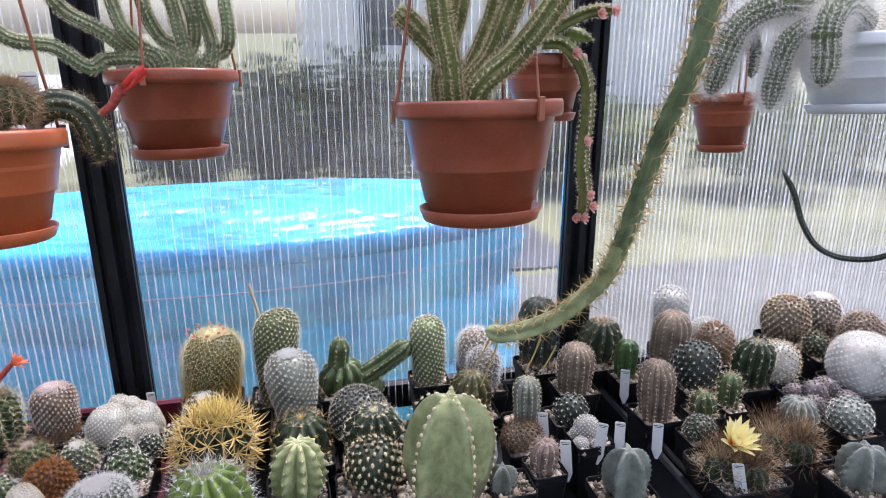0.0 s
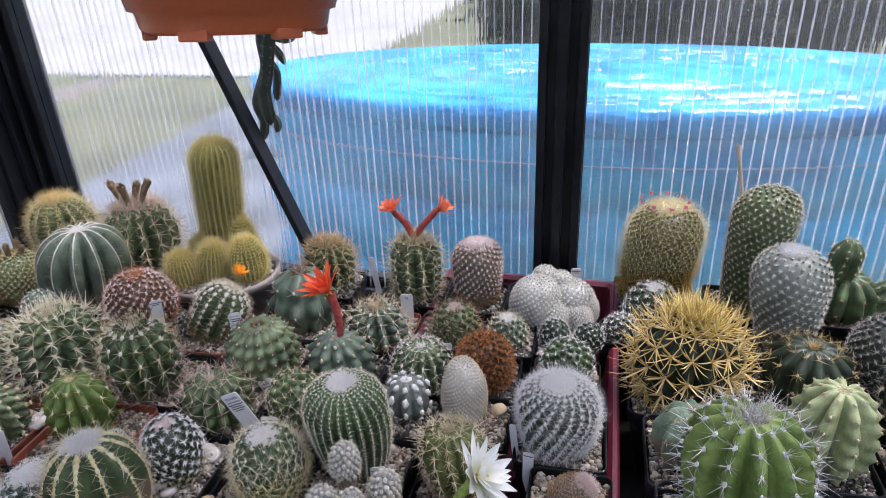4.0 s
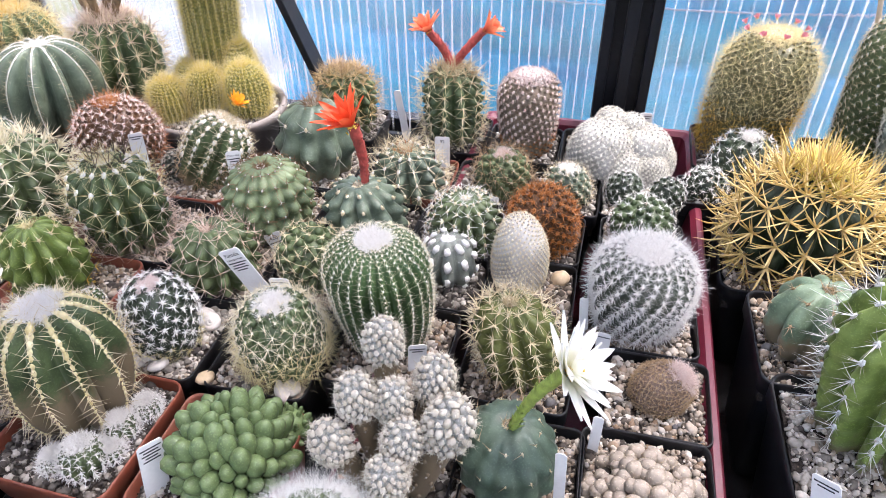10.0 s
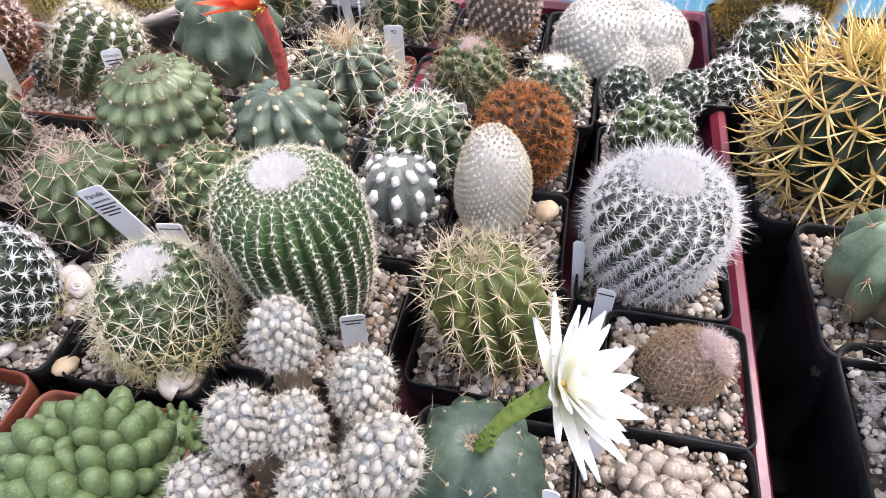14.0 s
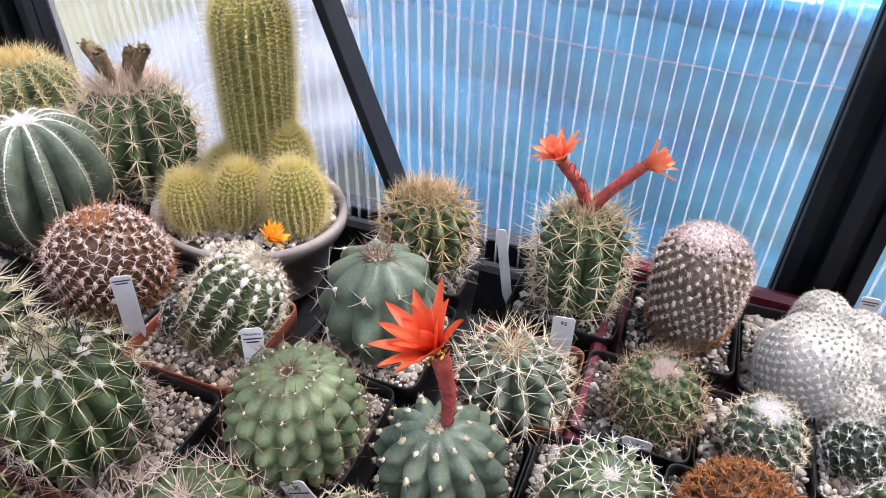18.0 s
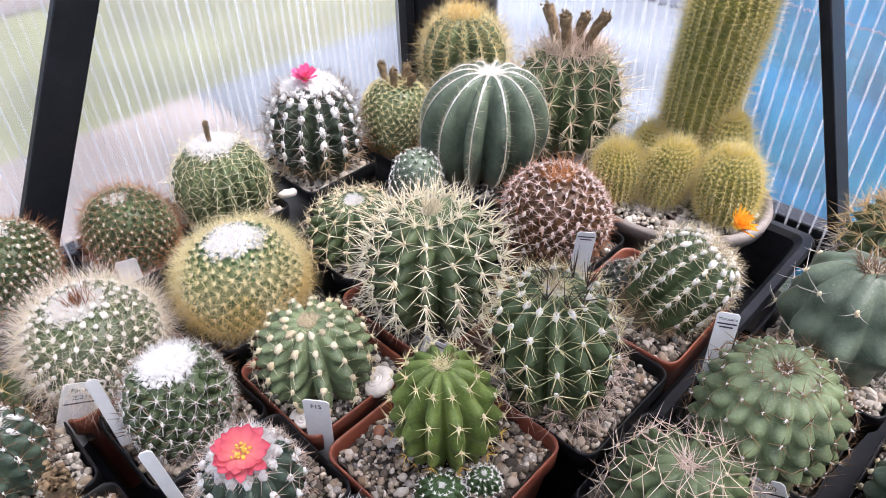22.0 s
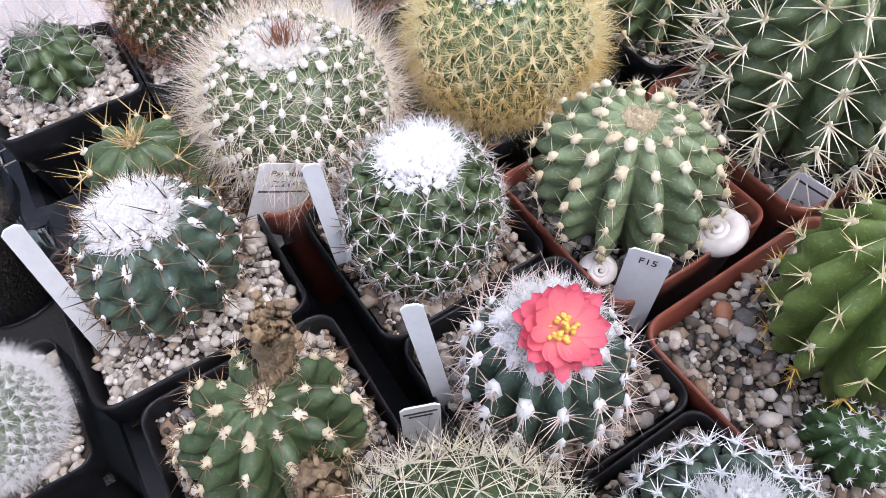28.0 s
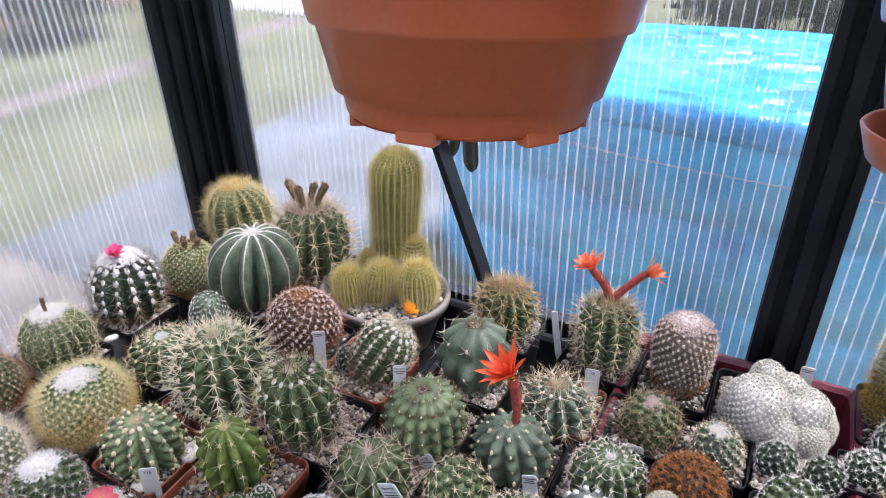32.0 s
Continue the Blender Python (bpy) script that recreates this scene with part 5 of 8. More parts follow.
plant_l45 = potted("green short columnar cactus with straw spines", -0.301, 0.628, 0.0263, 0.0631, (-0.304, 0.628, 0.072), BLACK, GRAVEL, True, skin_name="moss", shape="column", ribs=13, dep=0.24, na=9, rad=(9, 9, 20), sp="cream", wl=2.2, wc="cream", chin=0.05, lean=(-0.012, 0.0), cen=(2, 11), old=("tan", 0.25))
plant_l46 = potted("dark cactus with white starry spines among white shells", -0.541, 0.597, 0.0222, 0.056, (-0.545, 0.6, 0.076), BLACK, GRIT, True, skin_name="dark", ribs=0, na=170, tub=2.6, rad=(18, 4.5, 8), sp="white", wl=2.0, cap=("blush", 0.3, 3), old=("flax", 0.3))
plant_l47 = potted("bristly cactus with a white woolly crown", -0.455, 0.599, 0.0265, 0.0569, (-0.465, 0.599, 0.070), BLACK, GRAVEL, True, skin_name="green", shape="globe", ribs=0, na=230, tub=3.0, rad=(11, 12, 24), wl=1.4, cap=("white", 0.38, 5), old=("flax", 0.5), fat=0.65, crown_len=0.35, sp="ivory")
plant_l50 = potted("flat dark blue-green cactus with a large white flower", -0.297, 0.549, 0.0285, 0.05, (-0.292, 0.549, 0.072), BLACK, GRAVEL, True, skin_name="deep", shape="globe", ribs=13, dep=0.06, na=5, rad=(1, 7, 20), sp="tan", wl=1.6, wc="cream", chin=0.05)
plant_l51 = potted("small pinkish egg-shaped cactus leaning in its pot", -0.222, 0.625, 0.0168, 0.0330, (-0.217, 0.622, 0.066), BLACK, GRAVEL, True, skin_name="rosy", shape="egg", ribs=0, na=420, tub=1.2, rad=(12, 3.2, 20), sp="tan", wl=0.6, tilt=(0, 32), cap=("blush", 0.45, 6), fat=0.6)
plant_l53 = potted("golden-spined barrel cactus with long curved yellow spines", -0.121, 0.784, 0.0447, 0.0850, (-0.121, 0.784, 0.100), BLACK, GRAVEL, True, skin_name="dark", shape="globe", ribs=15, dep=0.22, na=6, rad=(10, 25, 12), cen=(3, 25), sp="honey", spc="honey", fat=2.5, wl=3.6, wc="tan", cap=("yellow", 0.42, 20), chin=0.06, bend=0.12)
plant_l54 = potted("green cactus with dry corky brown base", -0.128, 0.672, 0.029, 0.052, (-0.118, 0.672, 0.085), BLACK, GRAVEL, True, skin_name="waxy", shape="globe", ribs=8, dep=0.26, na=5, rad=(5, 7, 25), sp="tan", wl=2.2, wc="tan", cork=0.5, z=RIM + 0.02, height=0.108)
plant_l55 = potted("big green columnar cactus with grey starry spines", -0.098, 0.61, 0.041, 0.108, (-0.098, 0.585, 0.112), BLACK, GRIT, True, skin_name="lime", shape="column", ribs=12, dep=0.34, na=10, rad=(8, 9, 16), cen=(3, 14), sp="grey", fat=0.75, wl=3.0, wc="silver", chin=0.03, cap=("grey", 0.25, 6), cork=0.12, spc="silver", old=("grey", 0.12), z=RIM + 0.02, height=0.108)
plant_l56 = potted("white fluffy-haired globular cactus", -0.372, 0.462, 0.0300, 0.0680, (-0.372, 0.458, 0.072), BLACK, GRIT, True, skin_name="sage", ribs=0, na=420, tub=1.8, rad=(40, 12, 36), sp="white", wl=1.0, fat=0.16, cap=("white", 0.3, 4))
plant_l57 = potted("green cactus with white wool and pink buds", -0.272, 0.470, 0.0280, 0.0550, (-0.272, 0.470, 0.070), BLACK, GRIT, True, skin_name="green", shape="flat", ribs=0, na=110, tub=4.0, rad=(8, 11, 22), sp="tan", wl=6.5, wc="white", cap=("white", 0.35, 5))
plant_l58 = potted("tan-green ribbed cactus with pale felt and a corky base", -0.562, 0.535, 0.0360, 0.0920, (-0.552, 0.519, 0.088), BROWN, DUSK, True, skin_name="green", shape="globe", ribs=11, dep=0.24, na=26, rad=(3, 11, 20), sp="cream", wl=2.0, wc="flax", cap=("white", 0.3, 5), cork=0.58, chin=0.0, felt_long=1.3, woolly_top=1.4)
plant_l59 = potted("white woolly cactus in a pot beside the tray", -0.777, 0.381, 0.0172, 0.036, (-0.777, 0.376, 0.054), BLACK, GRIT, True, skin_name="sage", ribs=0, na=320, tub=1.6, rad=(40, 6, 46), sp="white", wl=1.4, fat=0.22)
plant_l60 = potted("bristly grey-green globe with mixed pale and dark spines", -0.654, 0.476, 0.034, 0.049, (-0.649, 0.461, 0.078), BLACK, GRAVEL, True, skin_name="green", shape="globe", ribs=0, na=200, tub=2.8, rad=(14, 12, 18), cen=(2, 9), sp="ivory", spc="black", wl=1.2, old=("straw", 0.3), fat=0.6)
plant_l61 = potted("dark cactus with white wool on its crown", -0.628, 0.541, 0.0235, 0.0423, (-0.630, 0.537, 0.066), BLACK, GRAVEL, True, skin_name="deep", ribs=0, na=130, tub=3.2, rad=(8, 6, 20), sp="white", wl=2.4, cap=("white", 0.6, 5))
plant_r1 = potted("golden-haired cylindrical cactus with a ring of pink flowers", -0.140, 0.962, 0.041, 0.1180, (-0.140, 0.947, 0.090), BLACK, DUSK, True, skin_name="olive", shape="column", ribs=0, na=760, tub=1.8, rad=(9, 12, 32), sp="flax", wl=0.7, wc="cream", cap=("pale", 0.45, 5), fat=0.4, old=("gold", 0.4))
plant_r2 = potted("dark club-shaped columnar cactus with white top", -0.045, 0.940, 0.0316, 0.1515, (-0.045, 0.949, 0.075), BLACK, DUSK, True, skin_name="leaf", shape="club", ribs=0, na=620, tub=2.0, rad=(8, 4.5, 18), sp="cream", wl=2.0, lean=(0.012, 0), wc="silver")
plant_r3 = potted("pale grey club-shaped cactus with silky spines", -0.016, 0.873, 0.0338, 0.1152, (-0.016, 0.873, 0.075), BLACK, DUSK, True, skin_name="grey", shape="club", ribs=0, na=420, tub=1.5, rad=(16, 4, 22), sp="ash", wl=1.0, cap=("silver", 0.4, 4), fat=0.8)
plant_r5a = potted("small white-spined cactus behind the golden barrel", -0.147, 0.896, 0.0245, 0.0491, (-0.147, 0.875, 0.060), BLACK, DUSK, True, skin_name="dark", ribs=0, na=110, tub=3, rad=(10, 6, 20), sp="white", wl=1.2, cap=("white", 0.3, 5))
plant_r5b = potted("tiny dark cactus with white spines", -0.177, 0.865, 0.0156, 0.0280, (-0.177, 0.865, 0.045), BLACK, DUSK, True, skin_name="dark", ribs=0, na=80, tub=2.2, rad=(10, 5, 20), sp="white", wl=0.9)
plant_r6 = potted("low dark cactus with clustered straw spines", -0.010, 0.803, 0.0394, 0.0551, (-0.011, 0.793, 0.084), BLACK, DUSK, True, skin_name="dark", shape="flat", ribs=12, dep=0.25, na=5, rad=(9, 10, 26), sp="straw", wl=2.2, wc="cream")
plant_r7 = potted("pale green deeply lobed cactus with felted edges", -0.018, 0.708, 0.035, 0.0800, (-0.018, 0.708, 0.076), BLACK, DUSK, True, skin_name="lobed", ribs=9, dep=0.42, na=8, rad=(2, 3, 30), sp="tan", wl=2.4, wc="cream", chin=0.05)
plant_r4 = potted("dark green clumping cactus with paddle arms", 0.056, 0.954, 0.0380, 0.0531, (0.056, 0.952, 0.080), BLACK, GRAVEL, False, skin_name="green", shape="globe", ribs=10, dep=0.3, na=5, rad=(6, 6, 26), sp="tan", wl=1.8, wc="cream")
plant_r8 = potted("dark silvery-spined dome cactus", 0.070, 0.828, 0.0380, 0.0684, (0.072, 0.847, 0.080), BLACK, GRAVEL, False, skin_name="black", ribs=0, na=320, tub=2.5, rad=(9, 5, 25), sp="grey", wl=0.9)
plant_r9 = potted("dark green cactus with white-spotted ribs", 0.083, 0.780, 0.0382, 0.0688, (0.083, 0.771, 0.075), BLACK, GRAVEL, False, skin_name="dark", ribs=14, dep=0.24, na=7, rad=(8, 9, 16), sp="ivory", wl=3.0, wc="cream")
plant_r10 = potted("bumpy cactus with cream felt tufts", 0.077, 0.715, 0.0323, 0.0581, (0.061, 0.699, 0.068), BLACK, GRAVEL, False, skin_name="dark", ribs=0, na=140, tub=3.4, rad=(9, 6, 20), sp="tan", wl=4.2, wc="cream")
plant_r11 = potted("large pale green star cactus with white-dotted rib edges", 0.152, 0.645, 0.0580, 0.1580, (0.155, 0.645, 0.120), BLACK, GRAVEL, False, skin_name="lobed", shape="globe", ribs=5, dep=0.4, na=17, rad=(0, 0, 0), wl=5.0, wc="cream", chin=0.0, sharp=0.9, cork=0.3, felt_long=1.0)
plant_r12 = potted("pale cream cylindrical cactus", 0.196, 0.951, 0.0266, 0.1115, (0.196, 0.951, 0.062), BLACK, GRAVEL, False, skin_name="sage", shape="column", ribs=0, na=420, tub=1.7, rad=(12, 3.4, 20), sp="ivory", wl=2.2, wc="ivory")
plant_r13a = potted("small pinkish long-haired columnar cactus", 0.279, 0.980, 0.0237, 0.0710, (0.279, 0.964, 0.058), BLACK, GRAVEL, False, skin_name="tan", shape="column", ribs=0, na=200, tub=2, rad=(12, 10, 30), sp="white", wl=0.8)
plant_r13b = potted("small pinkish long-haired rounded cactus", 0.281, 0.925, 0.0237, 0.0615, (0.281, 0.909, 0.058), BLACK, GRAVEL, False, skin_name="tan", shape="column", ribs=0, na=200, tub=2, rad=(12, 9, 30), sp="silver", wl=0.8)
plant_r14 = potted("small olive cactus with yellowish areoles", 0.240, 0.858, 0.0314, 0.0628, (0.240, 0.844, 0.070), BLACK, GRAVEL, False, skin_name="olive", ribs=12, dep=0.2, na=7, rad=(6, 6, 25), sp="tan", wl=1.7, wc="cream")
plant_r15 = potted("dark ribbed column with white areoles", 0.390, 0.975, 0.0332, 0.1194, (0.390, 0.955, 0.076), BLACK, GRAVEL, False, skin_name="black", shape="column", ribs=11, dep=0.22, na=9, rad=(5, 7, 30), sp="grey", wl=2.0, cen=(1, 11), spc="black")
plant_r16 = potted("tan ribbed short columnar cactus", 0.415, 0.873, 0.0289, 0.0811, (0.415, 0.873, 0.066), BLACK, GRAVEL, False, skin_name="tan", shape="column", ribs=16, dep=0.12, na=12, rad=(7, 4, 15), sp="pink", wl=1.1)
plant_r17 = potted("slim pale ribbed columnar cactus", 0.303, 0.784, 0.0192, 0.0845, (0.304, 0.796, 0.055), BLACK, GRAVEL, False, skin_name="grey", shape="column", ribs=12, dep=0.16, na=13, rad=(6, 4, 15), sp="cream", wl=1.0)
plant_r18 = potted("dark green cactus with pink-brown crown", 0.498, 0.962, 0.0390, 0.0781, (0.498, 0.950, 0.085), BLACK, GRAVEL, False, skin_name="dark", ribs=13, dep=0.24, na=7, rad=(7, 9, 25), sp="tan", wl=1.8, cap=("pink", 0.4, 6))
plant_r19 = potted("slim bright green columnar cactus", 0.513, 0.891, 0.0194, 0.0699, (0.513, 0.882, 0.050), BLACK, GRAVEL, False, skin_name="fresh", shape="column", ribs=7, dep=0.25, na=8, rad=(3, 4, 30), sp="tan", wl=1.0)
plant_r20 = potted("purple-brown ball with white tufts", 0.371, 0.786, 0.0225, 0.0451, (0.371, 0.796, 0.058), BLACK, GRAVEL, False, skin_name="black", ribs=0, na=100, tub=2.6, rad=(6, 3, 15), sp="grey", wl=1.8)
plant_r21 = potted("cluster of small white ball cacti", 0.379, 0.748, 0.0166, 0.0333, (0.379, 0.738, 0.056), BLACK, GRIT, False, skin_name="frost", ribs=0, na=200, tub=1.3, rad=(8, 2, 15), sp="white", wl=0.9)
plant_r22 = potted("grey four-ribbed star cactus", 0.371, 0.618, 0.0335, 0.0737, (0.371, 0.618, 0.075), BLACK, GRAVEL, False, skin_name="grey", shape="globe", ribs=5, dep=0.4, na=12, rad=(0, 0, 0), wl=1.0, wc="grey", sharp=0.9, cork=0.02)
plant_r23 = potted("tan ribbed column with pinkish crown", 0.500, 0.773, 0.0268, 0.0913, (0.500, 0.773, 0.062), BLACK, GRAVEL, False, skin_name="tan", shape="column", ribs=15, dep=0.16, na=14, rad=(7, 4, 15), sp="pink", wl=1.2)
plant_r24 = potted("rosy tan ribbed columnar cactus", 0.605, 0.916, 0.0325, 0.0976, (0.605, 0.898, 0.072), BLACK, GRAVEL, False, skin_name="tan", shape="column", ribs=15, dep=0.12, na=14, rad=(7, 4, 15), sp="pink", wl=1.2, cap=("pink", 0.5, 4))
plant_r25 = potted("white hairy column behind the others", 0.643, 0.977, 0.0284, 0.1138, (0.638, 0.961, 0.062), BLACK, GRAVEL, False, skin_name="frost", shape="column", ribs=0, na=300, tub=1.8, rad=(9, 6, 30), sp="silver", wl=0.8)
plant_r25b = potted("white hairy ball beside the wall", 0.718, 0.980, 0.0235, 0.0470, (0.718, 0.965, 0.056), BLACK, GRAVEL, False, skin_name="frost", ribs=0, na=200, tub=1.8, rad=(9, 5, 30), sp="silver", wl=0.8)
plant_r26 = potted("dark ball with rows of white tufts", 0.610, 0.843, 0.0339, 0.0746, (0.610, 0.825, 0.074), BLACK, GRAVEL, False, skin_name="black", ribs=0, na=150, tub=3.2, rad=(6, 4, 15), sp="grey", wl=2.2)
plant_r27 = potted("tan bristly globular cactus", 0.698, 0.918, 0.0294, 0.0647, (0.703, 0.904, 0.064), BLACK, GRAVEL, False, skin_name="tan", ribs=0, na=200, tub=2.4, rad=(7, 6, 20), sp="redbrown", wl=1.1)
plant_r28 = potted("green spotted column with pale spines", 0.698, 0.826, 0.0317, 0.0823, (0.686, 0.826, 0.070), BLACK, GRAVEL, False, skin_name="dark", shape="column", ribs=13, dep=0.22, na=8, rad=(6, 6, 20), sp="cream", wl=2.0, wc="cream")
plant_r29a = potted("slim green spiny column", 0.625, 0.778, 0.0173, 0.0552, (0.625, 0.765, 0.045), BLACK, GRAVEL, False, skin_name="leaf", shape="column", ribs=8, dep=0.25, na=7, rad=(6, 7, 30), sp="cream", wl=1.2)
plant_r29b = potted("small green spiny cactus", 0.570, 0.759, 0.0188, 0.0413, (0.570, 0.759, 0.048), BLACK, GRAVEL, False, skin_name="leaf", ribs=9, dep=0.25, na=5, rad=(6, 9, 30), sp="cream", wl=1.2)
plant_r30a = potted("pinkish bristly globe with red crown", 0.874, 0.968, 0.0385, 0.08, (0.874, 0.945, 0.095), BLACK, GRAVEL, False, skin_name="tan", ribs=0, na=260, tub=3.2, rad=(8, 6, 20), sp="cream", wl=1.2, cap=("redbrown", 0.3, 10))
plant_r30b = potted("pale bristly globe with pink-white crown", 0.957, 0.972, 0.034, 0.074, (0.957, 0.95, 0.08), BLACK, GRAVEL, False, skin_name="tan", ribs=0, na=240, tub=3, rad=(8, 6, 20), sp="white", wl=1.8, cap=("white", 0.55, 5))
plant_r30c = potted("pink-brown hairy globular cactus", 0.972, 0.892, 0.034, 0.068, (0.972, 0.868, 0.078), BLACK, GRAVEL, False, skin_name="tan", ribs=0, na=240, tub=3, rad=(8, 9, 25), sp="pink", wl=1.1)
plant_r30d = potted("small dark bristly ball", 0.878, 0.888, 0.0214, 0.0428, (0.878, 0.875, 0.050), BLACK, GRAVEL, False, skin_name="dark", ribs=0, na=110, tub=2.4, rad=(7, 5, 20), sp="tan", wl=1.0)
plant_r30f = potted("cream-coloured woolly ball cactus", 0.751, 0.831, 0.0322, 0.0645, (0.756, 0.837, 0.068), BLACK, GRAVEL, False, skin_name="frost", ribs=0, na=220, tub=2, rad=(9, 6, 30), sp="cream", wl=1.2, wc="cream")
plant_r31 = potted("large white woolly globular cactus", 0.865, 0.777, 0.0515, 0.0927, (0.869, 0.777, 0.100), BLACK, GRAVEL, False, skin_name="bleached", ribs=0, na=420, tub=0.0, rad=(14, 5, 25), sp="white", wl=0.6)
plant_r33 = potted("grey-green ribbed cactus with pale tufts", 0.685, 0.703, 0.0267, 0.0481, (0.685, 0.703, 0.060), BLACK, GRAVEL, False, skin_name="grey", ribs=13, dep=0.2, na=7, rad=(6, 5, 20), sp="grey", wl=1.6)
plant_r34 = potted("grey ball cactus with white tufts", 0.753, 0.680, 0.0266, 0.0478, (0.753, 0.676, 0.060), BLACK, GRAVEL, False, skin_name="grey", ribs=0, na=130, tub=2.6, rad=(8, 4, 20), sp="white", wl=1.2)
plant_r36 = potted("grey star cactus with folded ribs", 0.669, 0.570, 0.0334, 0.0600, (0.669, 0.570, 0.074), BLACK, GRAVEL, False, skin_name="grey", shape="flat", ribs=6, dep=0.4, na=8, rad=(0, 0, 0), wl=1.2, wc="grey", sharp=0.9)
plant_r37 = potted("small grey star cactus", 0.228, 0.665, 0.0210, 0.0378, (0.242, 0.665, 0.052), BLACK, GRAVEL, False, skin_name="grey", shape="flat", ribs=5, dep=0.4, na=8, rad=(0, 0, 0), wl=1.0, wc="grey", sharp=0.9)
plant_r38 = potted("small pinkish bristly column", 0.293, 0.692, 0.0190, 0.0456, (0.294, 0.688, 0.048), BLACK, GRAVEL, False, skin_name="rosy", shape="column", ribs=10, dep=0.2, na=7, rad=(6, 6, 25), sp="pink", wl=1.0)
plant_r39 = potted("low brown long-haired cactus", 0.285, 0.749, 0.0233, 0.0326, (0.285, 0.741, 0.055), BLACK, GRAVEL, False, skin_name="tan", shape="flat", ribs=0, na=120, tub=2.6, rad=(9, 9, 35), sp="brown", wl=0.9)
plant_r41 = potted("small tufted green cactus", 0.530, 0.705, 0.0196, 0.0354, (0.530, 0.705, 0.050), BLACK, GRAVEL, False, skin_name="dark", ribs=0, na=110, tub=2.2, rad=(7, 5, 20), sp="grey", wl=1.1)

# ---- flowers, clusters, tags, shells ----
ORANGE = petal_mat("orange", (0.75, 0.06, 0.02), (0.85, 0.13, 0.04))
SALMON = petal_mat("salmon", (0.7, 0.12, 0.06), (0.9, 0.28, 0.13))
CRIMSON = petal_mat("crimson", (0.82, 0.28, 0.24), (0.74, 0.08, 0.17))
PINK = petal_mat("pink", (0.75, 0.15, 0.3), (0.8, 0.08, 0.25))
WHITE = petal_mat("white", (0.75, 0.75, 0.55), (0.88, 0.87, 0.82))
AMBER = petal_mat("amber", (0.85, 0.3, 0.02), (0.95, 0.5, 0.02))
LEMON = petal_mat("lemon", (0.8, 0.12, 0.02), (0.9, 0.82, 0.4))
TUBE_RED = plain("flower_tube_red", (0.35, 0.06, 0.045), 0.6, vary=0.4, scale=200)
TUBE_GREEN = plain("flower_tube_green", (0.25, 0.32, 0.06), 0.6, vary=0.4, scale=260)
ANTHER = plain("anther_yellow", (0.75, 0.5, 0.08), 0.8, vary=0.3, scale=500)
DRY = plain("dried_flower", (0.22, 0.15, 0.08), 0.9, vary=0.5, scale=220, bump=0.8, dist=0.002)
PETALS = {}


def petal(length, width, curl, mat):
    key = (round(length, 4), round(width, 4), round(curl, 2), mat.name)
    blunt = width > length * 0.36
    if key not in PETALS:
        u = np.linspace(0, 1, 9) ** 0.8
        w = width / 2 * (np.sin(u ** 0.75 * math.pi) ** 0.7 * 0.9 + 0.12 * (1 - u))
        if blunt:
            w = width / 2 * (0.4 + 0.75 * np.sin(u * math.pi / 2)) * (1 - u ** 4) ** 0.5 + 0.0001
        rows = []
        for s in (-1, -0.45, 0, 0.45, 1):
            rows.append(np.stack([u * length, s * w, curl * length * u ** 2 + 0.12 * width * s * s], 1))
        v = np.concatenate(rows)
        f = [[r * 9 + i, r * 9 + i + 1, (r + 1) * 9 + i + 1, (r + 1) * 9 + i] for r in range(4) for i in range(8)]
        PETALS[key] = mesh_from("petal", v, np.array(f), mat)
    return PETALS[key]


def bloom(parent, centre, way, rings, mat, heart=0.004, label="", heart_mat=ANTHER):
    """An open flower at centre facing way; rings: (count, length, width, rise in degrees, curl)."""
    q = Vector(way).to_track_quat("Z", "Y").to_matrix().to_4x4()
    rng = np.random.default_rng(int(abs(centre[0]) * 1e5) % 9999)
    c = rng.normal(0, 0.5, (46, 3)) * heart
    c[:, 2] = abs(c[:, 2]) * 1.4
    v, f = blobs(c, np.full(46, heart * 0.2), rng, ICO1, 0.3)
    fl = child("flower", mesh_from("flower_heart", v, f, heart_mat), parent, label, at=Matrix.Translation(centre) @ q)
    for k, (n, ln, wd, rise, curl) in enumerate(rings):
        me = petal(ln, wd, curl, mat)
        for i in range(n):
            a = 360 / n * (i + 0.5 * (k % 2)) + rng.uniform(-7, 7)
            child("petal", me, fl, at=pose(0, 0, 0.0006 * k, 0, 0, a) @ pose(0, 0, 0, 0, -rise + rng.uniform(-8, 8), 0) @ Matrix.Diagonal((rng.uniform(0.88, 1.08), rng.uniform(0.85, 1.1), 1, 1)))
    return fl


def stalk(parent, pts, r0, r1, mat, name="flower_tube", scales=0):
    p = smooth_path(pts, 14)
    v, f = tube(p, lambda s, a: (r0 + (r1 - r0) * s) * (1 + 0.12 * np.sin(a * 4 + s * 40)), 10)
    o = child(name, mesh_from(name, v, f, mat), parent)
    rng = np.random.default_rng(int(abs(p[0][0]) * 1e5) % 999)
    q = np.array(p)[rng.integers(0, len(p), 90)]
    a = rng.uniform(0, 6.283, 90)
    w = np.stack([np.cos(a), np.sin(a), np.full(90, 0.15)], 1)
    d = w * 0.5 + (np.array(p[-1]) - np.array(p[0]))[None] / np.linalg.norm(np.array(p[-1]) - np.array(p[0])) + rng.normal(0, 0.2, (90, 3))
    d /= np.linalg.norm(d, axis=1)[:, None]
    v, f = needles(q + w * min(r0, r1) * 0.95, d, rng.uniform(0.003, 0.006, 90), np.full(90, 0.0007))
    child("tube_scale_coat", mesh_from("tube_scale_coat", v, f, mat, False), o, kind="stuff")
    return o


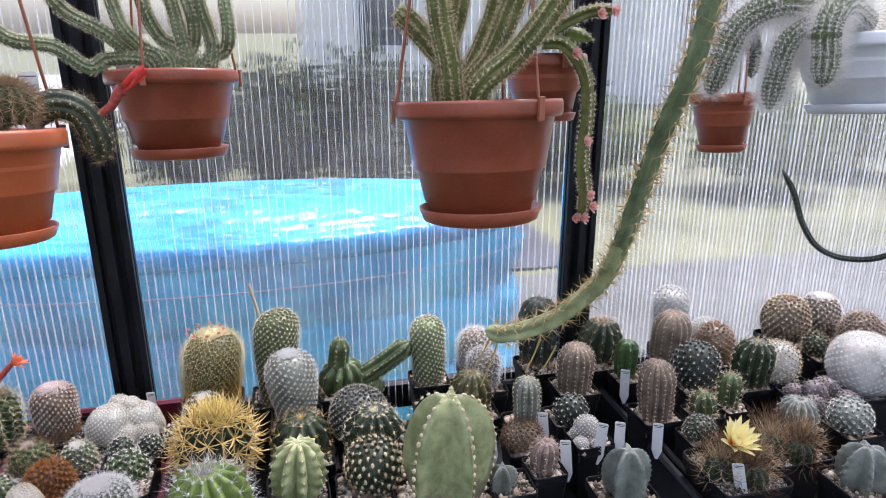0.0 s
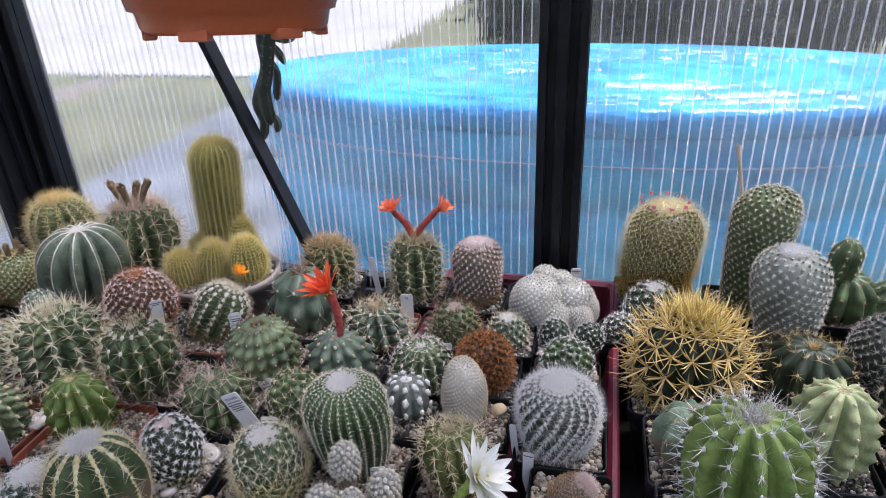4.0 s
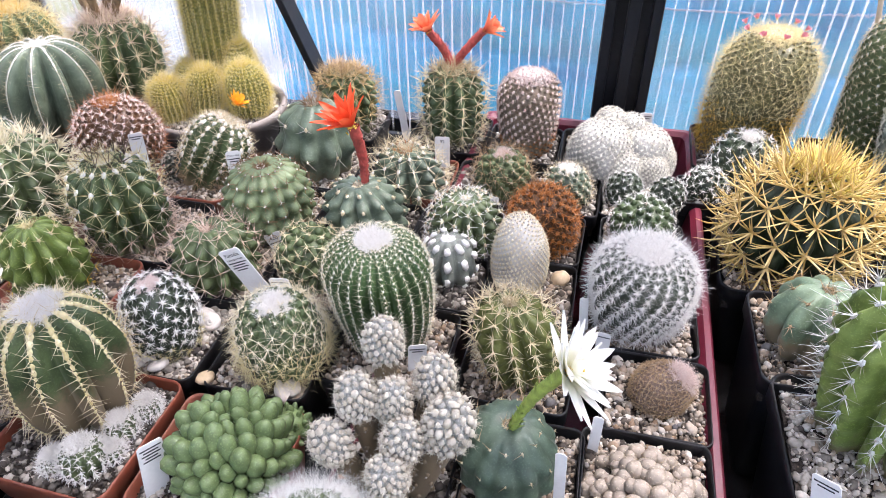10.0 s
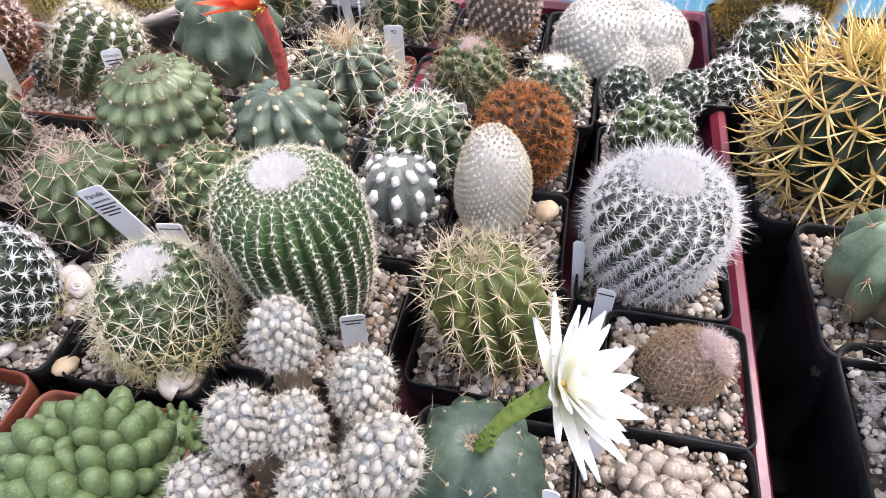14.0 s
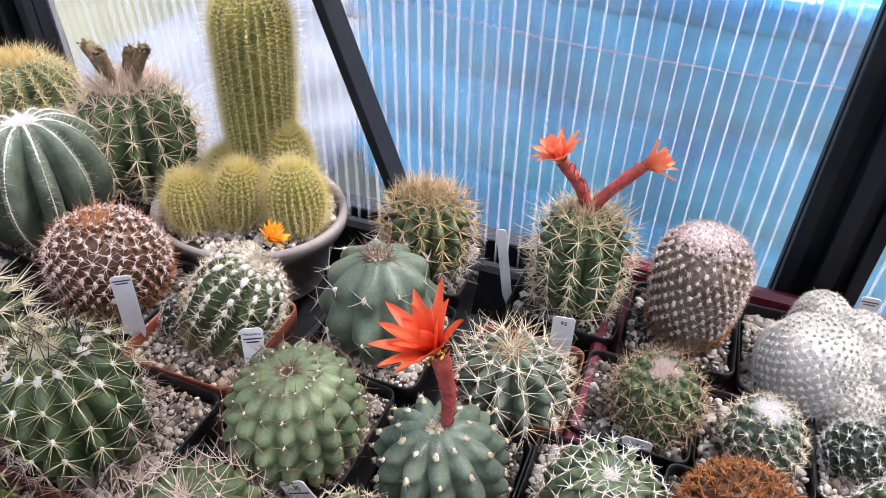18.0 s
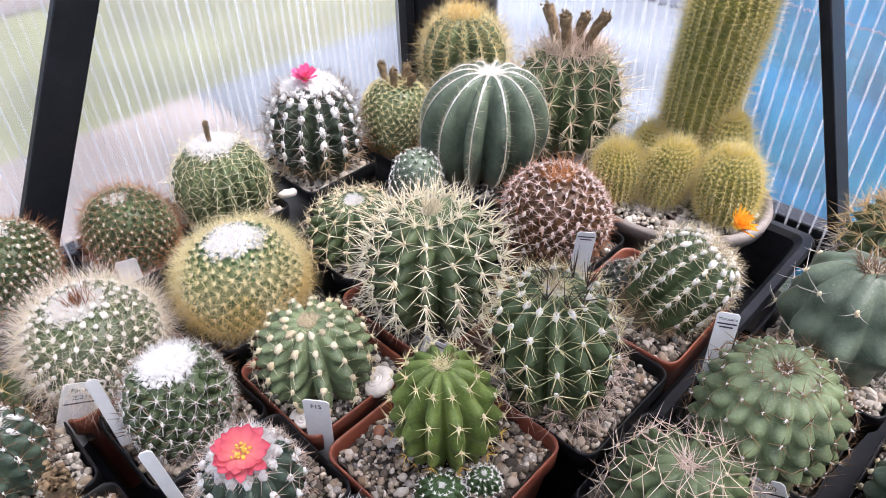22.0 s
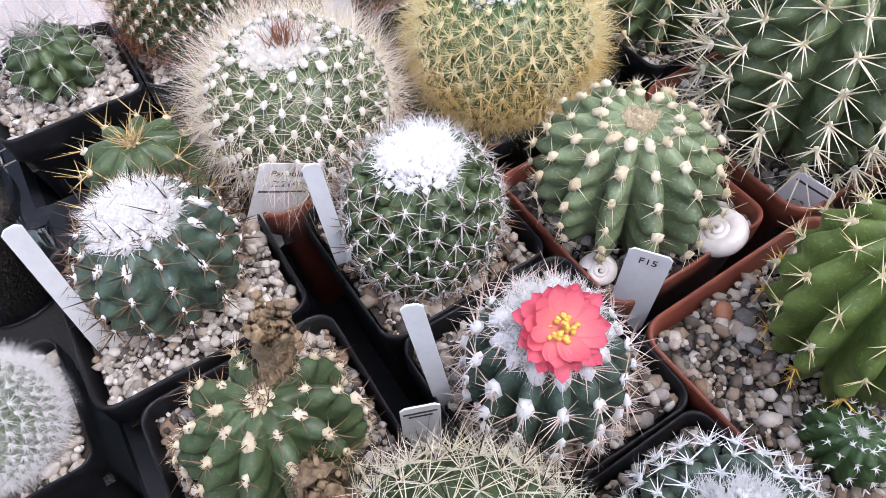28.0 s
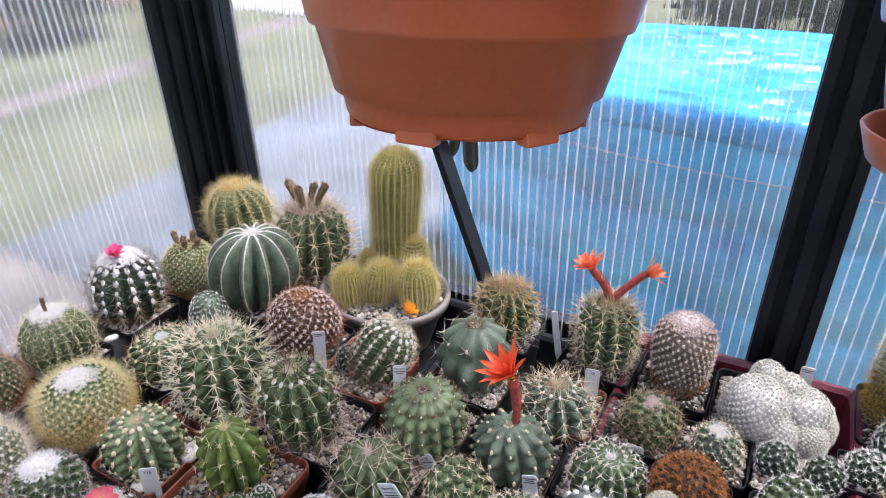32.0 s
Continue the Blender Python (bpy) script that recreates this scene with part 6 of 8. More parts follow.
def dried(parent, pts, r, label="dried brown flower"):
    """A withered, woolly flower stub with a ragged tip."""
    rng = np.random.default_rng(len(pts) + int(abs(pts[0][0]) * 1e5))
    p = smooth_path(pts, 14)
    v, f = tube(p, lambda s, a: r * (0.7 + 0.4 * s) * (1 + 0.16 * np.sin(a * 5 + s * 16) + 0.1 * np.sin(a * 9 - s * 30)), 22)
    pieces = [(v, np.concatenate([f[:, :3], f[:, [0, 2, 3]]]))]
    c = np.array(p[-1])[None] + rng.normal(0, r * 0.45, (60, 3))
    pieces.append(blobs(c, rng.uniform(0.1, 0.28, 60) * r, rng, ICO1, 0.5))
    n = 520
    at = np.array(p)[rng.integers(0, len(p), n)] + rng.normal(0, r * 0.5, (n, 3))
    way = rng.normal(0, 1, (n, 3)) + np.array([[0, 0, 0.4]])
    way /= np.linalg.norm(way, axis=1)[:, None]
    pieces.append(needles(at, way, r * rng.uniform(0.4, 0.95, n), np.full(n, 0.00018)))
    v, f = joined(pieces)
    return child("dried_flower", mesh_from("dried_flower", v, f, DRY), parent, label)


def snake(parent, pts, r, ribs, dep, skin_name, sp, count, length, steps=20, gap=0.0):
    """A long ribbed stem along points, with spine cushions on its ribs. Points are in the world."""
    m = parent.matrix_world.inverted()
    p = np.array(smooth_path([tuple(m @ Vector(q)) for q in pts], max(16, len(pts) * 7)))
    seg = np.concatenate([[0], np.cumsum(np.linalg.norm(np.diff(p, axis=0), axis=1))])
    n = max(24, ribs * 6)

    blunt = min(12.0, max(2.5, seg[-1] / (r * 1.6)))

    def width(s, a):
        g = np.abs(np.cos(ribs * a / 2)) ** (0.8 if ribs > 4 else 1.5) if ribs else 1.0
        return r * (1 - dep * (1 - g)) * min(1.0, 0.02 + math.sqrt(max(0, 1 - s) * blunt) * 0.98)
    v, f = tube(p, width, n)
    tip = p[-1]
    body = child("stem", mesh_from("stem", v, f, skin(skin_name, -0.4)), parent)
    rng = np.random.default_rng(int(abs(p[0][0] * 1e5 + p[0][2] * 1e4)) % 99999)
    ring = v.reshape(len(p), n, 3)
    spots, outs, ups = [], [], []
    gap = gap or max(0.0035, r * 0.55)
    along = np.arange(gap, seg[-1] * 0.995, gap)
    k = max(1, ribs or 8)
    for s in along:
        i = int(np.clip(np.searchsorted(seg, s), 1, len(p) - 1))
        t = p[i] - p[i - 1]
        t /= np.linalg.norm(t)
        for j in range(k):
            q = ring[i][int(round(j * n / k)) % n]
            w = q - p[i]
            spots.append(q)
            outs.append(w / (np.linalg.norm(w) + 1e-9))
            ups.append(t)
    spots, outs, ups = map(np.array, (spots, outs, ups))
    v, f = spines(spots, outs, ups, count, length / 1000, 56 if length > 14 else 38, 0.00028 if length < 8 else 0.0007 if gap > 0.01 else 0.00012, rng, 0.35)
    child("spine_coat", mesh_from("spine_coat", v, f, hair(sp), False), body, sp + " spines", kind="stuff")
    if length >= 3:
        v, f = blobs(spots, np.full(len(spots), 0.0015 if gap > 0.01 else min(0.0008, r * 0.08)), rng, ICO1, 0.3)
        child("areole_felt", mesh_from("areole_felt", v, f, wool("cream" if sp != "white" else "white")), body, kind="stuff")
    return body


def tuft(parent, centre, r):
    c = parent.matrix_world.inverted() @ Vector(centre)
    stem(parent, c[0], c[1], c[2] - r * 0.9, r, r * 1.7, "olive", "globe", 14, 0.15, 8, rad=(12, 11, 30), sp="tan", wl=1.6, wc="cream", seed=int(r * 1e4), cork=-0.3, name="stem")


def red_trumpet(parent, base, tip):
    m = parent.matrix_world.inverted()
    a, b = m @ Vector(base), m @ Vector(tip)
    d = b - a
    side = Vector((d.z, 0, -d.x)) * 0.06
    stalk(parent, [tuple(a), tuple(a + d * 0.35 + side), tuple(a + d * 0.6), tuple(a + d * 0.7)], 0.0026, 0.0058, TUBE_RED)
    bloom(parent, tuple(a + d * 0.66), tuple(d), ((8, 0.028, 0.0095, 78, 0.12), (7, 0.027, 0.009, 84, 0.1)), petal_mat("scarlet", (0.75, 0.1, 0.07), (0.7, 0.06, 0.05)), 0.002, "closed red trumpet flower")


def blossom(parent, at):
    m = parent.matrix_world.inverted()
    bloom(parent, tuple(m @ Vector(at)), (0.2, -0.8, 0.1), ((9, 0.010, 0.004, 30, 0.2), (7, 0.008, 0.004, 55, 0.2)), petal_mat("blush", (0.7, 0.3, 0.28), (0.82, 0.62, 0.55)), 0.002, "faded pink blossom")


def root(parent, a, b):
    v, f = tube(smooth_path([a, tuple((Vector(a) + Vector(b)) / 2 + Vector((0.003, 0.002, 0.002))), b], 8), 0.0013, 6, 0.4)
    child("aerial_root", mesh_from("aerial_root", v, f, plain("root_straw", (0.5, 0.4, 0.12), 0.8)), parent, "thin straw-coloured aerial root")


def stake(a, b):
    v, f = tube([a, b], 0.0022, 8)
    o = new("support_stake", mesh_from("support_stake", v, f, plain("stake_wood", (0.45, 0.38, 0.28), 0.8)))
    tagged(o, "thin pale wooden support stake in a pot", "stake")


def ball_cluster(parent, balls, skin_name, sp, na, tub, rad, wl, wc="white", cap=None, shape="globe"):
    """Heads (x, y, z, r, h) that grow together in one pot."""
    for i, (x, y, z, r, h) in enumerate(balls):
        stem(parent, x, y, z, r, h, skin_name, shape, 0, 0, na, rad=rad, sp=sp, wl=wl, wc=wc, tub=tub, seed=300 + i, cap=cap, cork=-0.1, name="head")


def bare_pot(label, px, py, size, mat=BLACK, stones=GRAVEL, **k):
    return potted(label, px, py, 0.006, 0.01, (px, py, size), mat, stones, True, plant=False, **k)


def lettering(parent, text, size, at, mat=INK):
    cu = bpy.data.curves.new("letters", "FONT")
    cu.body, cu.size, cu.align_x, cu.extrude = text, size, "CENTER", 0.00006
    tmp = bpy.data.objects.new("letters", cu)
    me = bpy.data.meshes.new_from_object(tmp)
    bpy.data.objects.remove(tmp)
    bpy.data.curves.remove(cu)
    me.materials.append(mat)
    child("lettering", me, parent, "printed dark lettering", at=at)


def tag(base, top, width, yaw, text="", bars=3):
    """A plastic plant tag from its foot in the gravel to its top edge, facing yaw."""
    b, t = Vector(base), Vector(top)
    up = (t - b).normalized()
    n = Vector((math.sin(radians(yaw)), -math.cos(radians(yaw)), 0))
    right = n.cross(up).normalized() * -1
    n = right.cross(up).normalized()
    m = Matrix((( -right.x, up.x, -n.x, b.x), (-right.y, up.y, -n.y, b.y), (-right.z, up.z, -n.z, b.z), (0, 0, 0, 1)))
    if m.determinant() < 0:
        m = m @ Matrix.Diagonal((-1, 1, 1, 1))
    ln = (t - b).length
    o = new("plant_tag")
    o.matrix_world = m
    tagged(o, "printed white plastic plant tag stuck in the gravel" if text or bars > 1 else "plain white plastic plant tag stuck in the gravel", "tag", "plant tags")
    bm = bmesh.new()
    hw = width / 2
    outl = [(-hw * 0.25, -0.02), (hw * 0.25, -0.02), (hw, -0.006), (hw, ln - 0.0015), (hw - 0.0015, ln), (-hw + 0.0015, ln), (-hw, ln - 0.0015), (-hw, -0.006)]
    lo = [bm.verts.new((x, y, -0.0003)) for x, y in outl]
    hi = [bm.verts.new((x, y, 0.0003)) for x, y in outl]
    bm.faces.new(lo[::-1])
    bm.faces.new(hi)
    for i in range(8):
        j = (i + 1) % 8
        bm.faces.new((lo[i], lo[j], hi[j], hi[i]))
    part("blade", bm, TAGMAT, o)
    y = ln - 0.002
    for line in text.split("|") if text else ():
        size = min(0.0042, width / (0.58 * len(line)))
        y -= size
        for side in (1, -1):
            lettering(o, line, size, pose(0, y, 0.0004 * side, 0, 0 if side > 0 else 180, 0))
        y -= size * 0.25
    for k in range(bars):
        y -= 0.0022
        if y < 0.002:
            break
        for side in (1, -1):
            bm = bmesh.new()
            w = hw * (0.85, 0.6, 0.75, 0.5, 0.7)[k % 5]
            box(bm, -w, y, 0.00032 * side, w, y + 0.0009, 0.00042 * side)
            part("print_line", bm, INK, o)
    return o


def snail(at, r, turn, label):
    """A coiled shell lying on its side."""
    pts, rad = [], []
    for i in range(60):
        u = i / 59
        a = u * 2.6 * 2 * math.pi
        q = r * 0.62 * math.exp(-1.6 * (1 - u)) * (1.0 if u > 0 else 0)
        pts.append((q * math.cos(a), q * math.sin(a), r * 0.42 * (1 - u)))
        rad.append(max(0.0006, q * 0.62))
    rad = np.array(rad)
    v, f = tube(pts, lambda s, a: rad[int(round(s * 59))] * np.ones_like(a), 14)
    o = new("snail_shell", mesh_from("snail_shell", v, f, SHELL))
    o.matrix_world = Matrix.Translation(at) @ pose(0, 0, r * 0.3, 25, 12, turn)
    tagged(o, label, "shell", "snail shells")


def fan_shell(at, r):
    u, w = np.meshgrid(np.linspace(0, 1, 12), np.linspace(-1.05, 1.05, 49))
    rr = r * u * (1 + 0.03 * np.cos(w * 36))
    x, y = rr * np.sin(w), rr * np.cos(w)
    z = r * 0.45 * np.sin(u * math.pi * 0.55) + 0.0006 * u * np.cos(w * 36)
    v = np.stack([x, y, z], 2).reshape(-1, 3)
    f = [[i * 12 + j, i * 12 + j + 1, (i + 1) * 12 + j + 1, (i + 1) * 12 + j] for i in range(48) for j in range(11)]
    o = new("fan_shell", mesh_from("fan_shell", v, np.array(f), plain("orange_shell", (0.6, 0.32, 0.17), 0.4, vary=0.4, scale=300)))
    o.matrix_world = Matrix.Translation(at) @ pose(0, 0, 0, 40, 10, 70)
    sol = o.modifiers.new("thickness", "SOLIDIFY")
    sol.thickness = 0.0008
    tagged(o, "small orange ribbed fan shell leaning in a pot", "shell")


def pebble(at, r, label):
    rng = np.random.default_rng(int(r * 1e6))
    col = (0.3, 0.12, 0.06) if "brown" in label else (0.8, 0.8, 0.78) if "white" in label else (0.5, 0.38, 0.24)
    v, f = blobs(np.zeros((1, 3)), np.array([r]), rng, ico(3), 0.12, 0.65)
    o = new("pebble", mesh_from("pebble", v, f, plain("pebble_" + label.split()[2], col, 0.5, vary=0.2, scale=150)))
    o.location = (at[0], at[1], at[2] + r * 0.3)
    tagged(o, label, "stone")


def hang_wire(parent, at, local=False):
    """A thin wire from a hook up to the underside of the roof."""
    bpy.context.view_layer.update()
    roof = EAVES + 0.05 + 0.55 * (WALL_Y + 0.03 - at[1]) / (WALL_Y + 0.03 - (SOUTH_Y + WALL_Y) / 2)
    m = parent.matrix_world.inverted()
    v, f = tube([tuple(m @ Vector(at)), tuple(m @ Vector((at[0], at[1], roof + 0.003)))], 0.0015, 6)
    child("wire", mesh_from("wire", v, f, BLACKWIRE), parent, "thin black wire from the roof")


def hanging_pot(centre, r, h, mat, label, saucer=True, oval=1.0, turn=0, wire=WIRE, tip=6.0):
    """A round pot on three straps that meet at a hook under the roof."""
    o = thing("hanging_pot", label, "hanging plant", pose(*centre, 0, 0, turn), "hanging pots")
    prof = [(0.58, -h * 0.93), (0.62, -h * 0.9), (0.64, -h * 0.82), (0.68, -h * 0.81), (0.76, -h * 0.56), (0.79, -h * 0.55), (0.8, -h * 0.53), (0.9, -0.016), (0.91, -0.0155), (0.985, -0.0145), (1.0, -0.011), (1.0, -0.003), (0.985, 0.0), (0.93, -0.001), (0.9, -0.008), (0.86, -0.03)]
    lean = Matrix.Rotation(radians(-tip), 4, Vector((math.cos(radians(-turn)), math.sin(radians(-turn)), 0)))
    v, f = lofted(round_rings([(r * a, z) for a, z in prof], 64, 1.0, oval))
    child("pot", mesh_from("pot", v, f, mat), o, at=lean)
    v, f = lofted(round_rings([(r * 0.6, -h * 0.929), (0.001, -h * 0.93)], 64, 1.0, oval))
    child("pot_base", mesh_from("pot_base", v, f, mat), o, at=lean)
    v, f = lofted(round_rings([(r * 0.89, -0.013), (r * 0.6, -0.011), (r * 0.3, -0.01), (0.0005, -0.01)], 40, 1.0, oval))
    child("soil", mesh_from("soil", v, f, SOIL), o, at=lean)
    if saucer:
        v, f = lofted(round_rings([(0.001, -h * 0.99), (r * 0.64, -h * 0.99), (r * 0.7, -h * 0.97), (r * 0.755, -h * 0.87), (r * 0.745, -h * 0.862), (r * 0.73, -h * 0.87), (r * 0.67, -h * 0.955), (0.001, -h * 0.96)], 56, 1.0, oval))
        child("saucer", mesh_from("saucer", v, f, mat), o, at=lean)
    else:
        for k in range(6):
            a = k * math.pi / 3
            bm = bmesh.new()
            box(bm, -0.009, -0.004, -h * 0.96, 0.009, 0.004, -h * 0.9, 0.001)
            part("foot", bm, mat, o, at=lean @ pose(r * 0.56 * math.cos(a), r * 0.56 * oval * math.sin(a), 0, 0, 0, math.degrees(a) + 90))
    top = Vector((0, 0, 0.5))
    for k in range(3):
        a = k * 2 * math.pi / 3 - math.pi / 2
        foot = Vector((r * 0.985 * math.cos(a), r * 0.985 * oval * math.sin(a), -0.002))
        foot = lean @ foot
        bm = bmesh.new()
        box(bm, -0.0032, -0.0015, -0.016, 0.0032, 0.0015, 0.004, 0.0006)
        part("clip", bm, wire, o, at=Matrix.Translation(foot + Vector((0.0035 * math.cos(a), 0.0035 * math.sin(a), 0))) @ pose(0, 0, 0, 0, 0, math.degrees(a) + 90))
        v, f = tube([tuple(foot), tuple(foot.lerp(top, 0.5)), tuple(top)], 0.0015, 6)
        child("strap", mesh_from("strap", v, f, wire), o)
    v, f = tube(smooth_path([(0, 0, 0.495), (0, 0, 0.56), (0.015, 0, 0.585), (0.028, 0, 0.565)], 14), 0.0025, 7)
    child("hook", mesh_from("hook", v, f, BLACKWIRE), o)
    hang_wire(o, (centre[0] + 0.02 * math.cos(radians(turn)), centre[1] + 0.02 * math.sin(radians(turn)), centre[2] + 0.575), True)
    bpy.context.view_layer.update()
    return o

# ---- flowers and offsets of the collection ----


def crown(o, x, y, h):
    """The top of a plant at x, y in its pot's own frame."""
    return Vector((x - o.location.x, y - o.location.y, h - 0.0095))


c = crown(plant_l26, -0.447, 0.746, 0.052)
stalk(plant_l26, [c, c + Vector((0.0, 0, 0.025)), c + Vector((-0.004, -0.002, 0.052))], 0.0028, 0.0046, TUBE_RED)
bloom(plant_l26, c + Vector((-0.004, -0.002, 0.051)), (-0.5, -0.35, 1), ((11, 0.031, 0.0085, 52, -0.15), (8, 0.026, 0.008, 68, -0.05)), ORANGE, 0.004, "open orange-red flower on a tall tube")
c = crown(plant_l30, -0.417, 0.919, 0.078)
stalk(plant_l30, [c, c + Vector((-0.008, -0.002, 0.018)), c + Vector((-0.021, -0.006, 0.036))], 0.004, 0.0038, TUBE_RED)
bloom(plant_l30, c + Vector((-0.021, -0.006, 0.035)), (-0.5, -0.2, 1), ((9, 0.021, 0.0075, 46, -0.2), (7, 0.018, 0.007, 64, 0)), SALMON, 0.0025, "salmon-red tubular flower")
stalk(plant_l30, [c, c + Vector((0.01, 0.003, 0.016)), c + Vector((0.027, 0.009, 0.035))], 0.004, 0.0036, TUBE_RED)
bloom(plant_l30, c + Vector((0.026, 0.0085, 0.034)), (1, 0.3, 0.6), ((8, 0.022, 0.0075, 58, -0.12), (6, 0.018, 0.007, 72, 0)), SALMON, 0.0025, "half-closed salmon flower")
bloom(plant_l20, crown(plant_l20, -0.69, 0.531, 0.054), (0.45, -0.1, 0.9), ((20, 0.0134, 0.0055, 10, 0.06), (18, 0.012, 0.005, 22, 0.1)), CRIMSON, 0.0042, "open crimson flower with yellow heart")
bloom(plant_l5, crown(plant_l5, -0.932, 0.752, 0.087), (0.2, -0.1, 1), ((11, 0.013, 0.005, 25, 0.1), (9, 0.011, 0.0045, 50, 0.1)), PINK, 0.0025, "small bright pink flower")
bloom(plant_l23, crown(plant_l23, -0.602, 0.83, 0.063), (0.6, 0.2, 0.8), ((13, 0.014, 0.0042, 40, 0.0), (11, 0.012, 0.004, 60, 0.0)), AMBER, 0.0035, "small orange-yellow flower")
c = crown(plant_l50, -0.297, 0.549, 0.045)
stalk(plant_l50, [c, c + Vector((0.003, -0.002, 0.015)), c + Vector((0.011, -0.003, 0.036)), c + Vector((0.023, -0.005, 0.058))], 0.0021, 0.0034, TUBE_GREEN)
bloom(plant_l50, c + Vector((0.023, -0.005, 0.058)), (0.8, -0.12, 0.6), ((13, 0.027, 0.0082, 14, 0.12), (11, 0.026, 0.0082, 34, 0.1), (8, 0.021, 0.007, 56, 0.0)), WHITE, 0.0035, "large open creamy white flower")
for k in range(9):
    a = k * 0.7
    bloom(plant_r1, crown(plant_r1, -0.139 + 0.024 * math.cos(a), 0.952 + 0.024 * math.sin(a), 0.126), (math.cos(a), math.sin(a), 1.2), ((6, 0.0052, 0.0024, 55, 0),), petal_mat("dusty", (0.6, 0.22, 0.26), (0.72, 0.33, 0.37)), 0.001, "tiny pink flower")
for (dx, dy, lx, ly, ln) in ((-0.012, 0, -0.012, 0, 0.028), (0.004, -0.008, 0.0, -0.006, 0.03), (0.014, 0.004, 0.014, 0.004, 0.03), (0.0, 0.01, 0.004, 0.006, 0.022), (-0.018, 0.008, -0.014, 0.006, 0.018)):
    b = crown(plant_l9, -0.803 + dx, 0.929 + dy, 0.096)
    dried(plant_l9, [b, b + Vector((lx * 0.4, ly * 0.4, ln * 0.5)), b + Vector((lx, ly, ln))], 0.0042)
for (dx, dy, ln) in ((-0.009, 0, 0.016), (0.006, -0.004, 0.018), (0.002, 0.01, 0.014), (0.013, 0.004, 0.012)):
    b = crown(plant_l6, -0.913 + dx, 0.828 + dy, 0.062)
    dried(plant_l6, [b, b + Vector((dx * 0.3, dy * 0.3, ln * 0.5)), b + Vector((dx * 0.5, dy * 0.5, ln))], 0.0032)
b = crown(plant_l4, -0.931, 0.66, 0.064)
dried(plant_l4, [b, b + Vector((0, 0, 0.01)), b + Vector((0.001, 0, 0.021))], 0.0018)
b = crown(plant_l19, -0.726, 0.462, 0.042)
dried(plant_l19, [b, b + Vector((-0.001, 0.003, 0.01)), b + Vector((-0.001, 0.005, 0.024))], 0.0054)
b = crown(plant_l19, -0.7, 0.458, 0.034)
dried(plant_l19, [b, b + Vector((0.005, 0.001, 0.004)), b + Vector((0.012, 0.002, 0.01))], 0.006)
b = crown(plant_l21, -0.653, 0.627, 0.056)
dried(plant_l21, [b, b + Vector((0.0, 0.002, 0.004)), b + Vector((0.0, 0.003, 0.008))], 0.0036)
for k in range(7):
    b = crown(plant_l22, -0.634 + 0.012 * math.cos(k * 0.9), 0.695 + 0.012 * math.sin(k * 0.9), 0.079)
    rg = np.random.default_rng(k)
    v, f = needles(np.repeat(np.array(b)[None], 5, 0), (lambda d: d / np.linalg.norm(d, axis=1)[:, None])(rg.normal(0, 0.6, (5, 3)) + np.array([[0.3 * math.cos(k), 0.3 * math.sin(k), 1.0]])), np.full(5, 0.019), np.full(5, 0.0005))
    child("crown_spine_tuft", mesh_from("crown_spine_tuft", v, f, hair("black"), False), plant_l22, "black crown spines", kind="stuff")

rg = np.random.default_rng(31)
b = np.array(crown(plant_l11, -0.845, 0.521, 0.0542))[None] + rg.normal(0, 0.0035, (90, 3)) * np.array([[1, 1, 0.2]])
d = rg.normal(0, 0.3, (90, 3)) + np.array([[0, 0, 1.0]])
v, f = needles(b, d / np.linalg.norm(d, axis=1)[:, None], rg.uniform(0.006, 0.014, 90), np.full(90, 0.00028))
child("crown_tuft", mesh_from("crown_tuft", v, f, hair("redbrown"), False), plant_l11, "red-brown crown spines", kind="stuff")

# offsets that share a pot
stem(plant_l18, -0.853 - plant_l18.location.x + 0.006, 0.455 - plant_l18.location.y, -0.0095, 0.025, 0.04, "green", "flat", 9, 0.28, 4, rad=(5, 12, 28), sp="straw", wl=2.8, wc="cream", seed=81, chin=0.08, name="offset")
for x, y, r, h in ((-0.63, 0.597, 0.0127, 0.0178), (-0.62, 0.6185, 0.0085, 0.014)):
    stem(plant_l21, x - plant_l21.location.x, y - plant_l21.location.y, -0.0085, r, h, "fresh", "flat", 13, 0.2, 6, rad=(6, 2.2, 25), sp="white", wl=0.9, seed=82, chin=0.05, name="offset")
stem(plant_l23, -0.659 - plant_l23.location.x + 0.01, 0.7915 - plant_l23.location.y, -0.0095, 0.0135, 0.026, "black", "globe", 0, 0, 90, rad=(9, 3, 15), sp="grey", wl=0.7, tub=2.0, seed=83, name="offset")
for x, y, r, h in ((-0.231, 0.905, 0.026, 0.043), (-0.25, 0.88, 0.02, 0.03), (-0.272, 0.884, 0.017, 0.024), (-0.224, 0.884, 0.016, 0.026), (-0.262, 0.93, 0.017, 0.046), (-0.282, 0.905, 0.014, 0.034), (-0.243, 0.914, 0.016, 0.05), (-0.215, 0.902, 0.013, 0.03)):
    stem(plant_l32a, x - plant_l32a.location.x, y - plant_l32a.location.y, -0.0095, r, h, "frost", "flat", 0, 0, 300, rad=(15, 3.2, 12), sp="ash", wl=1.9, wc="ash", fat=0.7, tub=1.1, seed=84, name="head")
stem(plant_l35a, -0.2107 - plant_l35a.location.x, 0.8422 - plant_l35a.location.y, -0.0095, 0.0138, 0.029, "dark", "globe", 0, 0, 80, rad=(9, 4, 15), fat=0.5, sp="white", wl=0.9, tub=2.0, seed=85, name="head")

